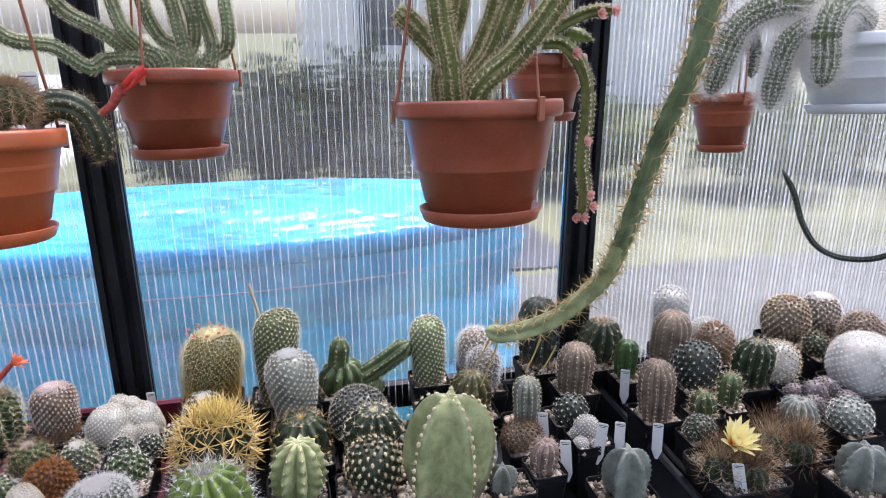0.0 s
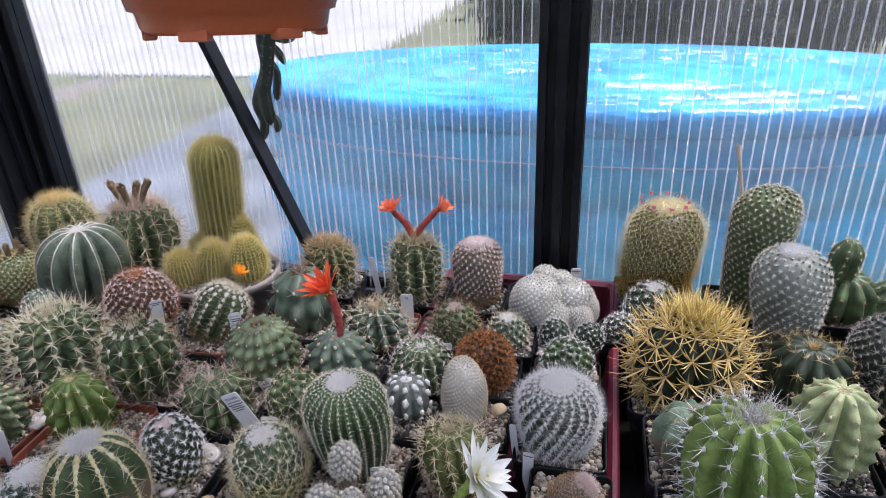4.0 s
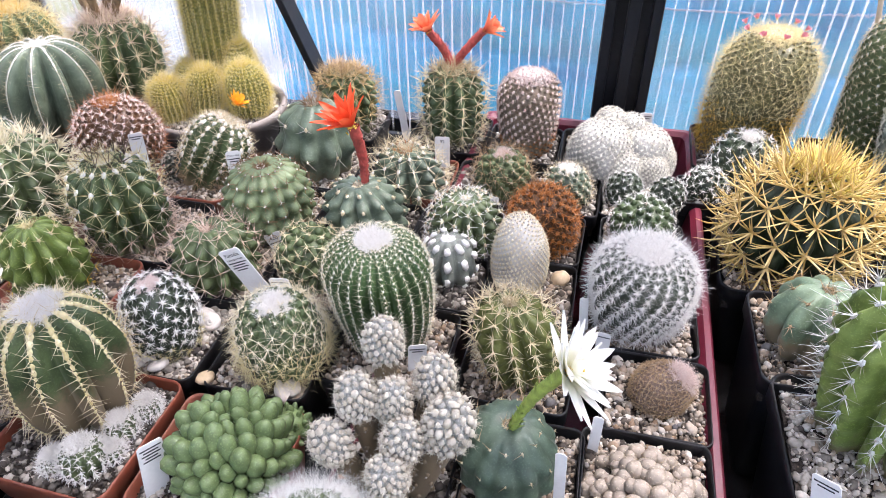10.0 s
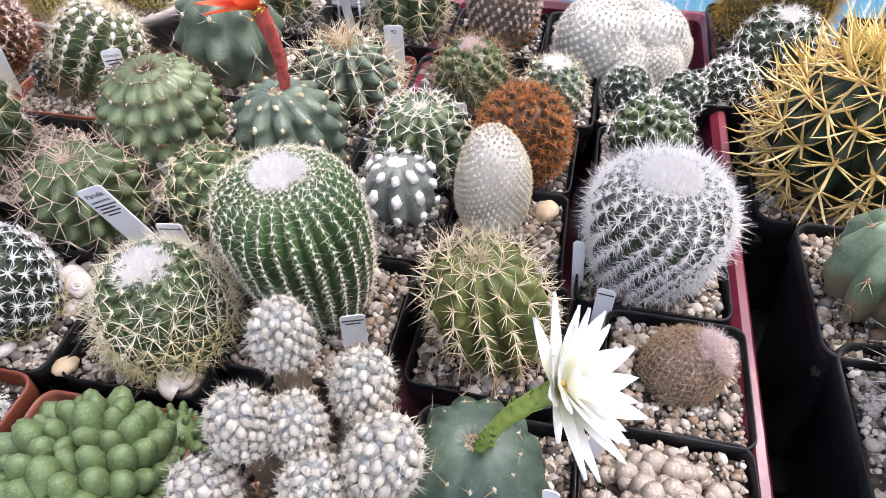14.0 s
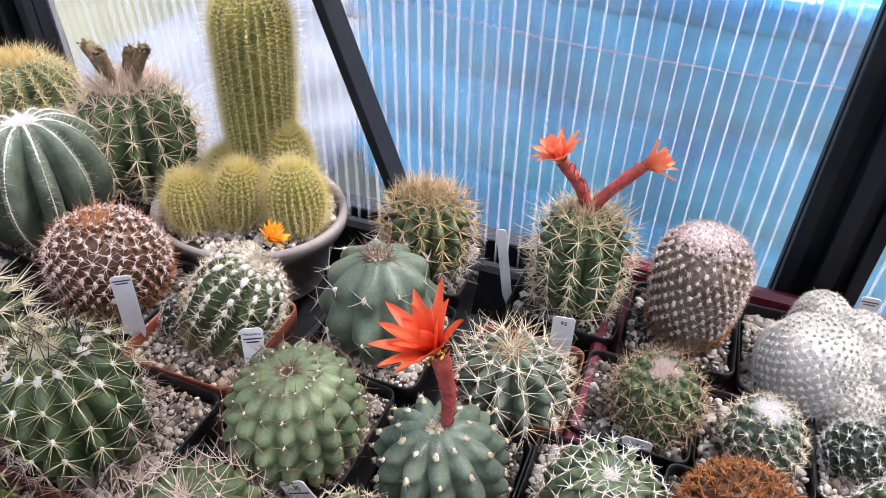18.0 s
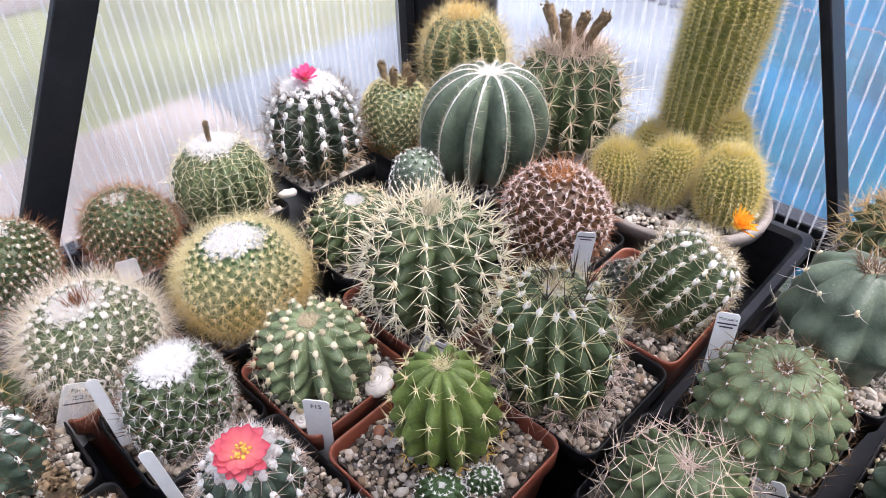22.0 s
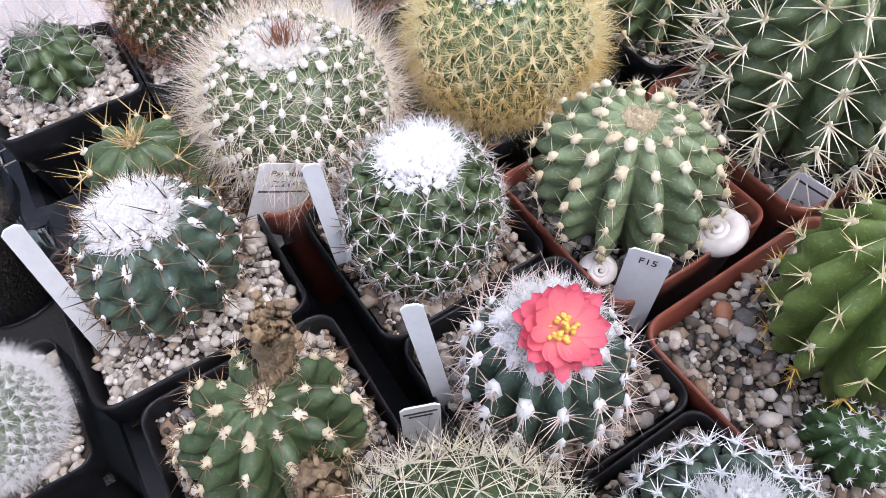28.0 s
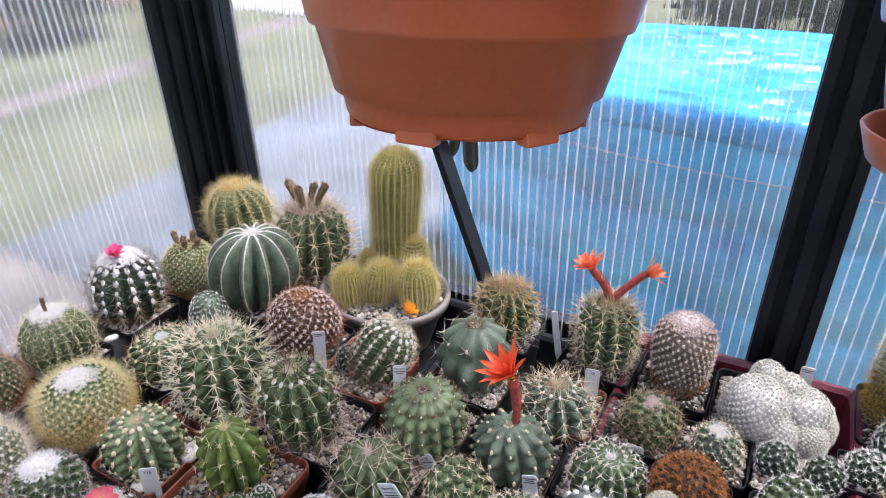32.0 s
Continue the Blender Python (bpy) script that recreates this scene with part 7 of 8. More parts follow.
for x, y, r, h in ((-0.535, 0.497, 0.0125, 0.022), (-0.528, 0.523, 0.0095, 0.016), (-0.522, 0.54, 0.008, 0.014), (-0.552, 0.494, 0.008, 0.013), (-0.525, 0.508, 0.007, 0.01)):
    stem(plant_l58, x - plant_l58.location.x, y - plant_l58.location.y, -0.0085, r, h, "leaf", "globe", 14, 0.15, 8, rad=(9, 4.5, 30), sp="white", wl=1.2, wc="white", seed=int(r * 1e5), cap=("white", 0.5, 3), cork=-0.2, name="offset")

# golden column with pups in an oval clay bowl
gold = thing("potted_cactus", "golden-haired columnar cactus with four pups in a clay bowl", "cactus", pose(-0.69, 0.922, RIM + 0.004), "potted cacti on the bench")
child("pot", round_pot(0.077, GREYPOT, 0.07, 1.06, 0.9), gold, "oval grey clay bowl")
rg = np.random.default_rng(77)
child("gravel", pebbles(0.145, 0.03, (-0.01, 0.01), GRIT, rg, True, 1.06, 0.9, grain=0.0018, circle=True), gold, kind="stuff")
v, f = lofted(round_rings([(0.07, -0.009), (0.001, -0.009)], 30, 1.06, 0.9))
child("soil", mesh_from("soil", v, f, SOIL), gold)
for x, y, r, h, sh in ((-0.693, 0.955, 0.028, 0.174, "column"), (-0.716, 0.889, 0.019, 0.046, "globe"), (-0.689, 0.906, 0.0195, 0.055, "globe"), (-0.662, 0.945, 0.0185, 0.068, "globe"), (-0.64, 0.917, 0.022, 0.058, "globe"), (-0.708, 0.925, 0.016, 0.05, "globe")):
    tall = r > 0.025
    stem(gold, x + 0.69, y - 0.922, -0.0095, r, h, "moss", sh, 24, 0.07, 46 if tall else 17, rad=(10, 8, 20), cen=(4, 12), sp="yellow", spc="flax", wl=1.3, wc="pale", seed=int(r * 1e5), cap=("yellow", 0.3, 10), cork=-0.2, name="head", fat=0.36, chin=0.0, lean=(0.009, 0.0) if tall else (0, 0), old=("honey", 0.3) if tall else None)

# green cluster of plump tubercles
plump = bare_pot("cluster of plump smooth green cactus tubercles in a brown pot", -0.46, 0.518, 0.08, BROWN, DUSK)
rg = np.random.default_rng(12)
for (x, y, r, h, n) in ((-0.449, 0.518, 0.0275, 0.044, 96), (-0.43, 0.547, 0.0115, 0.02, 34)):
    p, out, up, vv = sites("flat", r, h, 0, n, 0, (0, 0), rg)
    core = child("head", stem_mesh("flat", r * 0.93, h * 0.95, 0, 0, 5, 0, 0, (0, 0), skin("plump", -0.4)), plump, at=pose(x + 0.46, y - 0.518, -0.0095))
    for k in range(n):
        s = r * rg.uniform(0.13, 0.23)
        b = ICO2[0] * s * np.array([1, 1.12, 2.4])
        b[:, 2] = np.where(b[:, 2] > 0, b[:, 2] * 0.9, b[:, 2])
        q = Vector(out[k] + 0.35 * up[k] + np.array([0, 0, 0.35])).to_track_quat("Z", "Y").to_matrix()
        b = b @ np.array(q).T
        child("tubercle", mesh_from("tubercle", b, ICO2[1], MATS["skin_plump-0.4"]), core, at=pose(*(p[k] * 0.97)))

# grey many-headed cluster
many = bare_pot("many-headed cactus of knobbly grey-white heads", -0.356, 0.527, 0.07, BLACK, DUSK)
HEADS = (((-0.368, 0.557, 0.847), 0.0105), ((-0.374, 0.527, 0.836), 0.0105), ((-0.356, 0.532, 0.832), 0.0098), ((-0.338, 0.553, 0.83), 0.0112), ((-0.383, 0.508, 0.82), 0.0105), ((-0.346, 0.516, 0.822), 0.0104), ((-0.324, 0.529, 0.826), 0.0132), ((-0.35, 0.5, 0.812), 0.0106))
for i, (c, r) in enumerate(HEADS):
    top = Vector((c[0] + 0.356, c[1] - 0.527, c[2] - RIM))
    foot = Vector((top.x * 0.3, top.y * 0.3, -0.0095))
    d = top - foot
    ln = d.length + r * 1.1
    stem(many, foot.x, foot.y, foot.z, r * 0.6, ln - r * 1.3, "tan", "column", 0, 0, 40, rad=(0, 0, 0), wl=1.2, wc="grey", tub=1.6, seed=500 + i, cork=0.9, name="woody_stem", axis=d)
    q = top - d.normalized() * r * 1.25
    stem(many, q.x, q.y, q.z, r * 0.74, r * 2.0, "frost", "egg", 0, 0, 96, rad=(7, 1.8, 35), sp="ash", wl=r * 330, wc="dun", tub=r * 220, seed=540 + i, cork=-0.3, name="head", axis=d + Vector((0, 0, d.length * 0.4)), fat=0.6, felt_long=1.05)

# tan cluster of tiny balls
tiny = bare_pot("dense cushion of tiny tan ball-shaped cactus heads", -0.222, 0.554, 0.074, BLACK, GRAVEL)
rg = np.random.default_rng(4)
k = 0
for i in range(104):
    a, q = i * 2.39996 + rg.uniform(-0.25, 0.25), math.sqrt((i + 0.5) / 104)
    x, y = 0.031 * q * math.cos(a) * 1.04, 0.030 * q * math.sin(a)
    r = rg.choice((0.0028, 0.0034, 0.004, 0.0046, 0.0052))
    z = -0.009 + 0.019 * (1 - q * q) + rg.uniform(-0.002, 0.003)
    stem(tiny, x, y - 0.004, z, r, r * 1.9, "dusty", "globe", 0, 0, 16, tub=0.3, rad=(0, 0, 0), wl=0.45, wc="cream", seed=700 + i % 12, cork=-0.3, name="head")

# paddle arms of the dark clump, further back
for pts in (((0.05, 0.955, 0.8), (0.054, 0.955, 0.828), (0.056, 0.955, 0.85)), ((0.08, 0.95, 0.775), (0.12, 0.947, 0.8), (0.15, 0.945, 0.822), (0.165, 0.943, 0.835)), ((0.1, 0.94, 0.76), (0.115, 0.935, 0.78))):
    bpy.context.view_layer.update()
    snake(plant_r4, [Vector(p) for p in pts], 0.0165, 7, 0.26, "green", "cream", 6, 4.5, gap=0.008)
balls = bare_pot("cluster of small rosy tan ball cacti", 0.77, 0.754, 0.095, BLACK, DUSK)
ball_cluster(balls, [(-0.03, -0.02, -0.009, 0.015, 0.026), (0.0, -0.03, -0.009, 0.013, 0.022), (0.03, -0.02, -0.009, 0.016, 0.026), (-0.012, 0.0, -0.005, 0.018, 0.034), (0.02, 0.008, -0.006, 0.015, 0.03), (-0.03, 0.02, -0.009, 0.015, 0.024), (0.03, 0.028, -0.009, 0.014, 0.024)], "mauve", "grey", 70, 1.6, (6, 1.5, 15), 0.7)
ball_cluster(plant_r21, [(-0.017, -0.012, -0.009, 0.009, 0.016), (-0.014, 0.012, -0.009, 0.008, 0.016), (0.006, -0.019, -0.009, 0.009, 0.014)], "frost", "white", 120, 0.9, (7, 1.4, 15), 0.8)
# tangle of woolly dry stems with a yellow and red flower
wild = bare_pot("low tangle of curly brownish spines under a yellow flower", 0.535, 0.63, 0.1, BLACK, DUSK)
wildb = bare_pot("low tangle of curly brownish spines", 0.63, 0.66, 0.09, BLACK, DUSK)
for o, n in ((wild, 4), (wildb, 4)):
    for i in range(n):
        a = i * 1.6
        stem(o, 0.026 * math.cos(a), 0.026 * math.sin(a), -0.0095, 0.02, 0.03, "dark", "flat", 9, 0.25, 5, rad=(7, 24, 35), sp="brown" if i % 2 else "tan", wl=1.2, wc="tan", seed=900 + i, bend=0.25, name="head")
bloom(wild, Vector((-0.012, 0.0, 0.035)), (0.1, -0.45, 0.9), ((14, 0.04, 0.011, 42, 0.02), (11, 0.036, 0.01, 58, 0.02)), LEMON, 0.005, "open yellow flower with a red throat")

# long-spined cactus in a clear plastic beaker beside the trough
CLEAR = plain("clear_plastic", (0.9, 0.92, 0.93), 0.08, vary=0.03, scale=20)
CLEAR.node_tree.nodes["Principled BSDF"].inputs["Transmission Weight"].default_value = 1.0
CLEAR.node_tree.nodes["Principled BSDF"].inputs["IOR"].default_value = 1.1
beaker = thing("potted_cactus", "slim cactus with long grey spines in a clear plastic beaker", "cactus", pose(-0.928, 0.364, TOP + 0.084), "potted cacti on the bench")
v, f = lofted(round_rings([(0.001, -0.0825), (0.029, -0.0825), (0.034, -0.004), (0.0365, -0.003), (0.037, 0.0), (0.0355, 0.0005), (0.033, -0.003), (0.0282, -0.081), (0.001, -0.081)], 48))
child("pot", mesh_from("pot", v, f, CLEAR), beaker, "clear plastic beaker")
v, f = lofted(round_rings([(0.026, -0.0805), (0.0305, -0.03), (0.02, -0.027), (0.001, -0.026)], 40))
child("soil", mesh_from("soil", v, f, SOIL), beaker)
stem(beaker, 0, 0, -0.03, 0.0105, 0.155, "pale", "column", 9, 0.2, 7, rad=(2, 18, 20), sp="grey", cen=(1, 58), spc="grey", fat=2.0, wl=2.2, wc="tan", seed=61, cork=-0.2)

# plant tags
tag((-0.813, 0.488, 0.756), (-0.810, 0.502, 0.786), 0.022, 81, "Parodia|Z.214", 1)
tag((-0.777, 0.503, 0.756), (-0.777, 0.501, 0.815), 0.006, 74, "", 0)
tag((-0.795, 0.415, 0.756), (-0.796, 0.418, 0.823), 0.006, 103, "", 0)
tag((-0.703, 0.578, 0.756), (-0.702, 0.579, 0.793), 0.014, 37, "F15", 0)
tag((-0.709, 0.505, 0.756), (-0.711, 0.499, 0.823), 0.006, 64, "", 0)
tag((-0.702, 0.492, 0.756), (-0.702, 0.493, 0.785), 0.012, 69, "", 2)
tag((-0.704, 0.664, 0.756), (-0.700, 0.666, 0.772), 0.016, 24, "", 1)
tag((-0.831, 0.787, 0.756), (-0.833, 0.786, 0.773), 0.012, 34, "", 2)
tag((-0.902, 0.567, 0.756), (-0.902, 0.567, 0.782), 0.014, 69, "", 0)
tag((-0.607, 0.568, 0.756), (-0.606, 0.569, 0.804), 0.02, 34, "", 5)
tag((-0.607, 0.592, 0.756), (-0.605, 0.593, 0.777), 0.012, 29, "", 1)
tag((-0.484, 0.645, 0.756), (-0.510, 0.641, 0.812), 0.018, 2, "Parodia|catamarcensis", 4)
tag((-0.478, 0.651, 0.756), (-0.482, 0.651, 0.783), 0.016, 0, "", 1)
tag((-0.506, 0.708, 0.756), (-0.516, 0.707, 0.776), 0.016, 6, "4,50", 1)
tag((-0.672, 0.77, 0.77), (-0.668, 0.769, 0.814), 0.012, 40, "", 2)
tag((-0.568, 0.757, 0.77), (-0.571, 0.763, 0.812), 0.012, 30, "Matucana", 2)
tag((-0.414, 0.862, 0.756), (-0.414, 0.862, 0.791), 0.014, 8, "92", 0)
tag((-0.356, 0.803, 0.756), (-0.357, 0.803, 0.772), 0.016, -2, "1,50", 1)
tag((-0.416, 0.710, 0.756), (-0.420, 0.709, 0.798), 0.012, 15, "", 3)
tag((-0.466, 0.916, 0.756), (-0.473, 0.914, 0.807), 0.007, 14, "", 0)
tag((-0.368, 0.611, 0.756), (-0.367, 0.611, 0.784), 0.012, 21, "", 2)
tag((-0.252, 0.653, 0.756), (-0.252, 0.653, 0.780), 0.009, -6, "", 1)
tag((-0.252, 0.575, 0.756), (-0.252, 0.575, 0.792), 0.006, -8, "", 0)
tag((-0.267, 0.536, 0.756), (-0.270, 0.536, 0.807), 0.006, -5, "", 0)
tag((-0.485, 0.492, 0.756), (-0.482, 0.498, 0.798), 0.014, 61, "", 5)
tag((-0.138, 0.545, 0.776), (-0.145, 0.551, 0.808), 0.014, -40, "", 2)
tag((-0.265, 0.674, 0.756), (-0.268, 0.674, 0.789), 0.006, -3, "", 0)
tag((-0.229, 0.968, 0.756), (-0.230, 0.968, 0.783), 0.012, 1, "", 2)
tag((0.491, 0.849, 0.756), (0.490, 0.850, 0.796), 0.014, -30, "", 2)
tag((0.382, 0.712, 0.756), (0.385, 0.711, 0.801), 0.014, -28, "", 2)
tag((0.412, 0.712, 0.756), (0.411, 0.713, 0.798), 0.014, -30, "", 2)
tag((0.325, 0.687, 0.756), (0.321, 0.689, 0.799), 0.014, -25, "", 2)
tag((0.519, 0.596, 0.756), (0.512, 0.602, 0.794), 0.014, -41, "", 2)
tag((0.466, 0.706, 0.756), (0.465, 0.707, 0.792), 0.014, -33, "", 2)
tag((0.324, 0.767, 0.756), (0.321, 0.768, 0.792), 0.014, -23, "", 2)
tag((0.241, 0.745, 0.756), (0.235, 0.747, 0.800), 0.014, -18, "", 2)
# shells and stones lying on the gravel
snail((-0.706, 0.623, 0.760), 0.0130, 294, "grey weathered snail shell lying on the gravel")
snail((-0.719, 0.578, 0.760), 0.0083, 9, "small pale snail shell beside a tag")
snail((-0.442, 0.574, 0.760), 0.0112, 72, "white banded snail shell on the gravel")
snail((-0.527, 0.621, 0.760), 0.0100, 77, "pinkish white snail shell in a pot")
snail((-0.562, 0.575, 0.760), 0.0106, 131, "white round snail shell in a pot")
snail((-0.541, 0.579, 0.760), 0.0094, 37, "white round snail shell in a pot")
snail((-0.579, 0.579, 0.760), 0.0094, 102, "white round snail shell in a pot")
snail((-0.914, 0.705, 0.760), 0.0094, 233, "white snail shell at a pot edge")
snail((-0.560, 0.616, 0.760), 0.0106, 186, "white snail shell beside the tray")
fan_shell((-0.383, 0.525, 0.760), 0.011)
pebble((-0.287, 0.721, 0.760), 0.0075, "smooth beige pebble on the gravel")
pebble((-0.683, 0.603, 0.760), 0.0035, "small round brown seed ball")
pebble((-0.272, 0.888, 0.765), 0.006, "small round white plastic cap")
pebble((-0.500, 0.571, 0.760), 0.006, "rounded tan stone on the gravel")
snail((-0.571, 0.570, 0.760), 0.0088, 102, "bleached white snail shell on the gravel")
snail((-0.556, 0.572, 0.760), 0.0100, 150, "bleached white snail shell on the gravel")
snail((-0.536, 0.572, 0.760), 0.0083, 212, "bleached white snail shell on the gravel")
snail((-0.521, 0.616, 0.760), 0.0100, 2, "bleached white snail shell on the gravel")
# hanging plants
basket_a = hanging_pot((-0.435, 0.64, 1.215), 0.09, 0.108, TERRA, "oval terracotta-coloured hanging pot with arching three-angled stems", saucer=False, oval=0.82, turn=33)
snake(basket_a, [(-0.397, 0.643, 1.185), (-0.380, 0.645, 1.220), (-0.393, 0.627, 1.243), (-0.429, 0.579, 1.283), (-0.448, 0.527, 1.309), (-0.472, 0.479, 1.327), (-0.480, 0.442, 1.344)], 0.0115, 3, 0.66, "sage", "cream", 4, 3, 13, 0.016)
snake(basket_a, [(-0.447, 0.638, 1.185), (-0.452, 0.637, 1.217), (-0.470, 0.612, 1.244), (-0.475, 0.583, 1.274), (-0.475, 0.557, 1.299), (-0.480, 0.540, 1.317), (-0.486, 0.521, 1.342)], 0.0125, 3, 0.66, "sage", "cream", 4, 3, 13, 0.016)
snake(basket_a, [(-0.456, 0.640, 1.185), (-0.465, 0.640, 1.231), (-0.465, 0.591, 1.258), (-0.474, 0.545, 1.278), (-0.481, 0.498, 1.295), (-0.487, 0.464, 1.311)], 0.0105, 3, 0.66, "sage", "cream", 4, 3, 13, 0.016)
basket_b = hanging_pot((-0.237, 0.592, 1.227), 0.0625, 0.09, TERRA, "round terracotta-coloured hanging pot of bristly cacti in red bloom", saucer=True, turn=10)
tuft(basket_b, (-0.259, 0.580, 1.255), 0.022)
tuft(basket_b, (-0.257, 0.548, 1.241), 0.014)
tuft(basket_b, (-0.204, 0.576, 1.249), 0.018)
tuft(basket_b, (-0.234, 0.599, 1.243), 0.02)
tuft(basket_b, (-0.282, 0.559, 1.248), 0.012)
snake(basket_b, [(-0.203, 0.618, 1.236), (-0.185, 0.622, 1.243), (-0.167, 0.625, 1.234), (-0.159, 0.627, 1.208), (-0.161, 0.626, 1.193)], 0.0125, 9, 0.2, "dark", "tan", 9, 8, 11, 0.0055)
red_trumpet(basket_b, (-0.264, 0.556, 1.257), (-0.254, 0.549, 1.332))
red_trumpet(basket_b, (-0.162, 0.626, 1.229), (-0.123, 0.631, 1.264))
snake(basket_b, [(-0.287, 0.557, 1.246), (-0.284, 0.559, 1.264), (-0.287, 0.557, 1.279), (-0.297, 0.553, 1.283), (-0.307, 0.548, 1.276)], 0.0035, 0, 0, "rosy", "white", 5, 4, 14)
basket_c = hanging_pot((-0.125, 0.845, 1.257), 0.073, 0.1, DARKTERRA, "round terracotta-coloured hanging pot of drooping furry stems", saucer=True, turn=-15)
snake(basket_c, [(-0.115, 0.830, 1.227), (-0.110, 0.823, 1.267), (-0.098, 0.834, 1.287), (-0.094, 0.824, 1.314), (-0.105, 0.833, 1.353)], 0.0074, 8, 0.3, "sage", "ivory", 7, 4.0, 26, 0.0042)
snake(basket_c, [(-0.123, 0.829, 1.227), (-0.122, 0.822, 1.270), (-0.141, 0.831, 1.276), (-0.164, 0.818, 1.300), (-0.175, 0.827, 1.329), (-0.177, 0.816, 1.362)], 0.0074, 8, 0.3, "sage", "ivory", 7, 4.0, 26, 0.0042)
snake(basket_c, [(-0.131, 0.828, 1.227), (-0.134, 0.821, 1.273), (-0.164, 0.828, 1.280), (-0.187, 0.815, 1.301), (-0.219, 0.819, 1.319), (-0.234, 0.805, 1.342)], 0.0074, 8, 0.3, "sage", "ivory", 7, 4.0, 26, 0.0042)
snake(basket_c, [(-0.139, 0.828, 1.227), (-0.145, 0.820, 1.268), (-0.188, 0.825, 1.271), (-0.204, 0.812, 1.263), (-0.236, 0.815, 1.285), (-0.269, 0.797, 1.292), (-0.295, 0.799, 1.313)], 0.0074, 8, 0.3, "sage", "ivory", 7, 4.0, 26, 0.0042)
snake(basket_c, [(-0.095, 0.830, 1.227), (-0.082, 0.824, 1.269), (-0.064, 0.834, 1.280), (-0.057, 0.824, 1.302), (-0.061, 0.834, 1.346)], 0.0074, 8, 0.3, "sage", "ivory", 7, 4.0, 26, 0.0042)
snake(basket_c, [(-0.099, 0.830, 1.227), (-0.088, 0.824, 1.264), (-0.099, 0.834, 1.258), (-0.106, 0.823, 1.281), (-0.114, 0.833, 1.321), (-0.121, 0.822, 1.364)], 0.0074, 8, 0.3, "sage", "ivory", 7, 4.0, 26, 0.0042)
snake(basket_c, [(-0.111, 0.830, 1.227), (-0.105, 0.823, 1.275), (-0.130, 0.832, 1.293), (-0.142, 0.820, 1.322), (-0.147, 0.830, 1.367)], 0.0074, 8, 0.3, "sage", "ivory", 7, 4.0, 26, 0.0042)
snake(basket_c, [(-0.092, 0.830, 1.227), (-0.077, 0.824, 1.275), (-0.079, 0.834, 1.297), (-0.086, 0.824, 1.330), (-0.086, 0.834, 1.363)], 0.0074, 8, 0.3, "sage", "ivory", 7, 4.0, 26, 0.0042)
basket_d = hanging_pot((0.173, 0.603, 1.24), 0.077, 0.112, DARKTERRA, "round terracotta-coloured hanging pot with upright spiny stems", saucer=True, turn=25)
snake(basket_d, [(0.152, 0.589, 1.210), (0.143, 0.583, 1.249), (0.140, 0.583, 1.275), (0.133, 0.585, 1.308), (0.129, 0.586, 1.343), (0.126, 0.587, 1.378)], 0.0098, 8, 0.3, "moss", "cream", 8, 5.5, 30, 0.004)
snake(basket_d, [(0.165, 0.600, 1.210), (0.162, 0.598, 1.250), (0.181, 0.593, 1.279), (0.195, 0.589, 1.313), (0.207, 0.584, 1.349), (0.219, 0.580, 1.384)], 0.0098, 8, 0.3, "moss", "cream", 8, 5.5, 30, 0.004)
snake(basket_d, [(0.163, 0.564, 1.210), (0.158, 0.548, 1.254), (0.184, 0.539, 1.281), (0.204, 0.532, 1.307), (0.220, 0.526, 1.332), (0.242, 0.516, 1.360)], 0.0098, 8, 0.3, "moss", "cream", 8, 5.5, 30, 0.004)
snake(basket_d, [(0.169, 0.628, 1.210), (0.167, 0.638, 1.247), (0.183, 0.634, 1.283), (0.197, 0.630, 1.323), (0.201, 0.629, 1.367)], 0.0098, 8, 0.3, "moss", "cream", 8, 5.5, 30, 0.004)
snake(basket_d, [(0.164, 0.615, 1.210), (0.160, 0.620, 1.258), (0.137, 0.625, 1.284), (0.117, 0.629, 1.306), (0.102, 0.632, 1.320)], 0.0098, 8, 0.3, "moss", "cream", 8, 5.5, 30, 0.004)
snake(basket_d, [(0.156, 0.638, 1.210), (0.149, 0.653, 1.246), (0.154, 0.652, 1.283), (0.164, 0.650, 1.319), (0.171, 0.648, 1.368)], 0.0098, 8, 0.3, "moss", "cream", 8, 5.5, 30, 0.004)
basket_e = hanging_pot((0.335, 0.86, 1.27), 0.056, 0.085, DARKTERRA, "small terracotta-coloured hanging pot with a trailing flowering stem", saucer=True, turn=5)
snake(basket_e, [(0.309, 0.802, 1.288), (0.335, 0.792, 1.285), (0.358, 0.782, 1.252), (0.364, 0.779, 1.205), (0.361, 0.780, 1.148), (0.367, 0.778, 1.104), (0.366, 0.778, 1.063)], 0.0088, 4, 0.5, "moss", "blush", 10, 5, 22, 0.0065)
snake(basket_e, [(0.313, 0.812, 1.291), (0.337, 0.802, 1.311), (0.367, 0.789, 1.324), (0.391, 0.777, 1.324)], 0.0088, 4, 0.5, "moss", "blush", 10, 5, 22, 0.0065)
snake(basket_e, [(0.326, 0.817, 1.291), (0.348, 0.808, 1.298), (0.373, 0.797, 1.291)], 0.009, 4, 0.35, "light", "blush", 8, 5, 22, 0.0065)
blossom(basket_e, (0.359, 0.771, 1.171))
blossom(basket_e, (0.366, 0.767, 1.103))
blossom(basket_e, (0.361, 0.769, 1.073))
blossom(basket_e, (0.370, 0.765, 1.088))
blossom(basket_e, (0.379, 0.761, 1.323))
blossom(basket_e, (0.365, 0.768, 1.320))
blossom(basket_e, (0.341, 0.779, 1.275))
blossom(basket_e, (0.352, 0.774, 1.072))
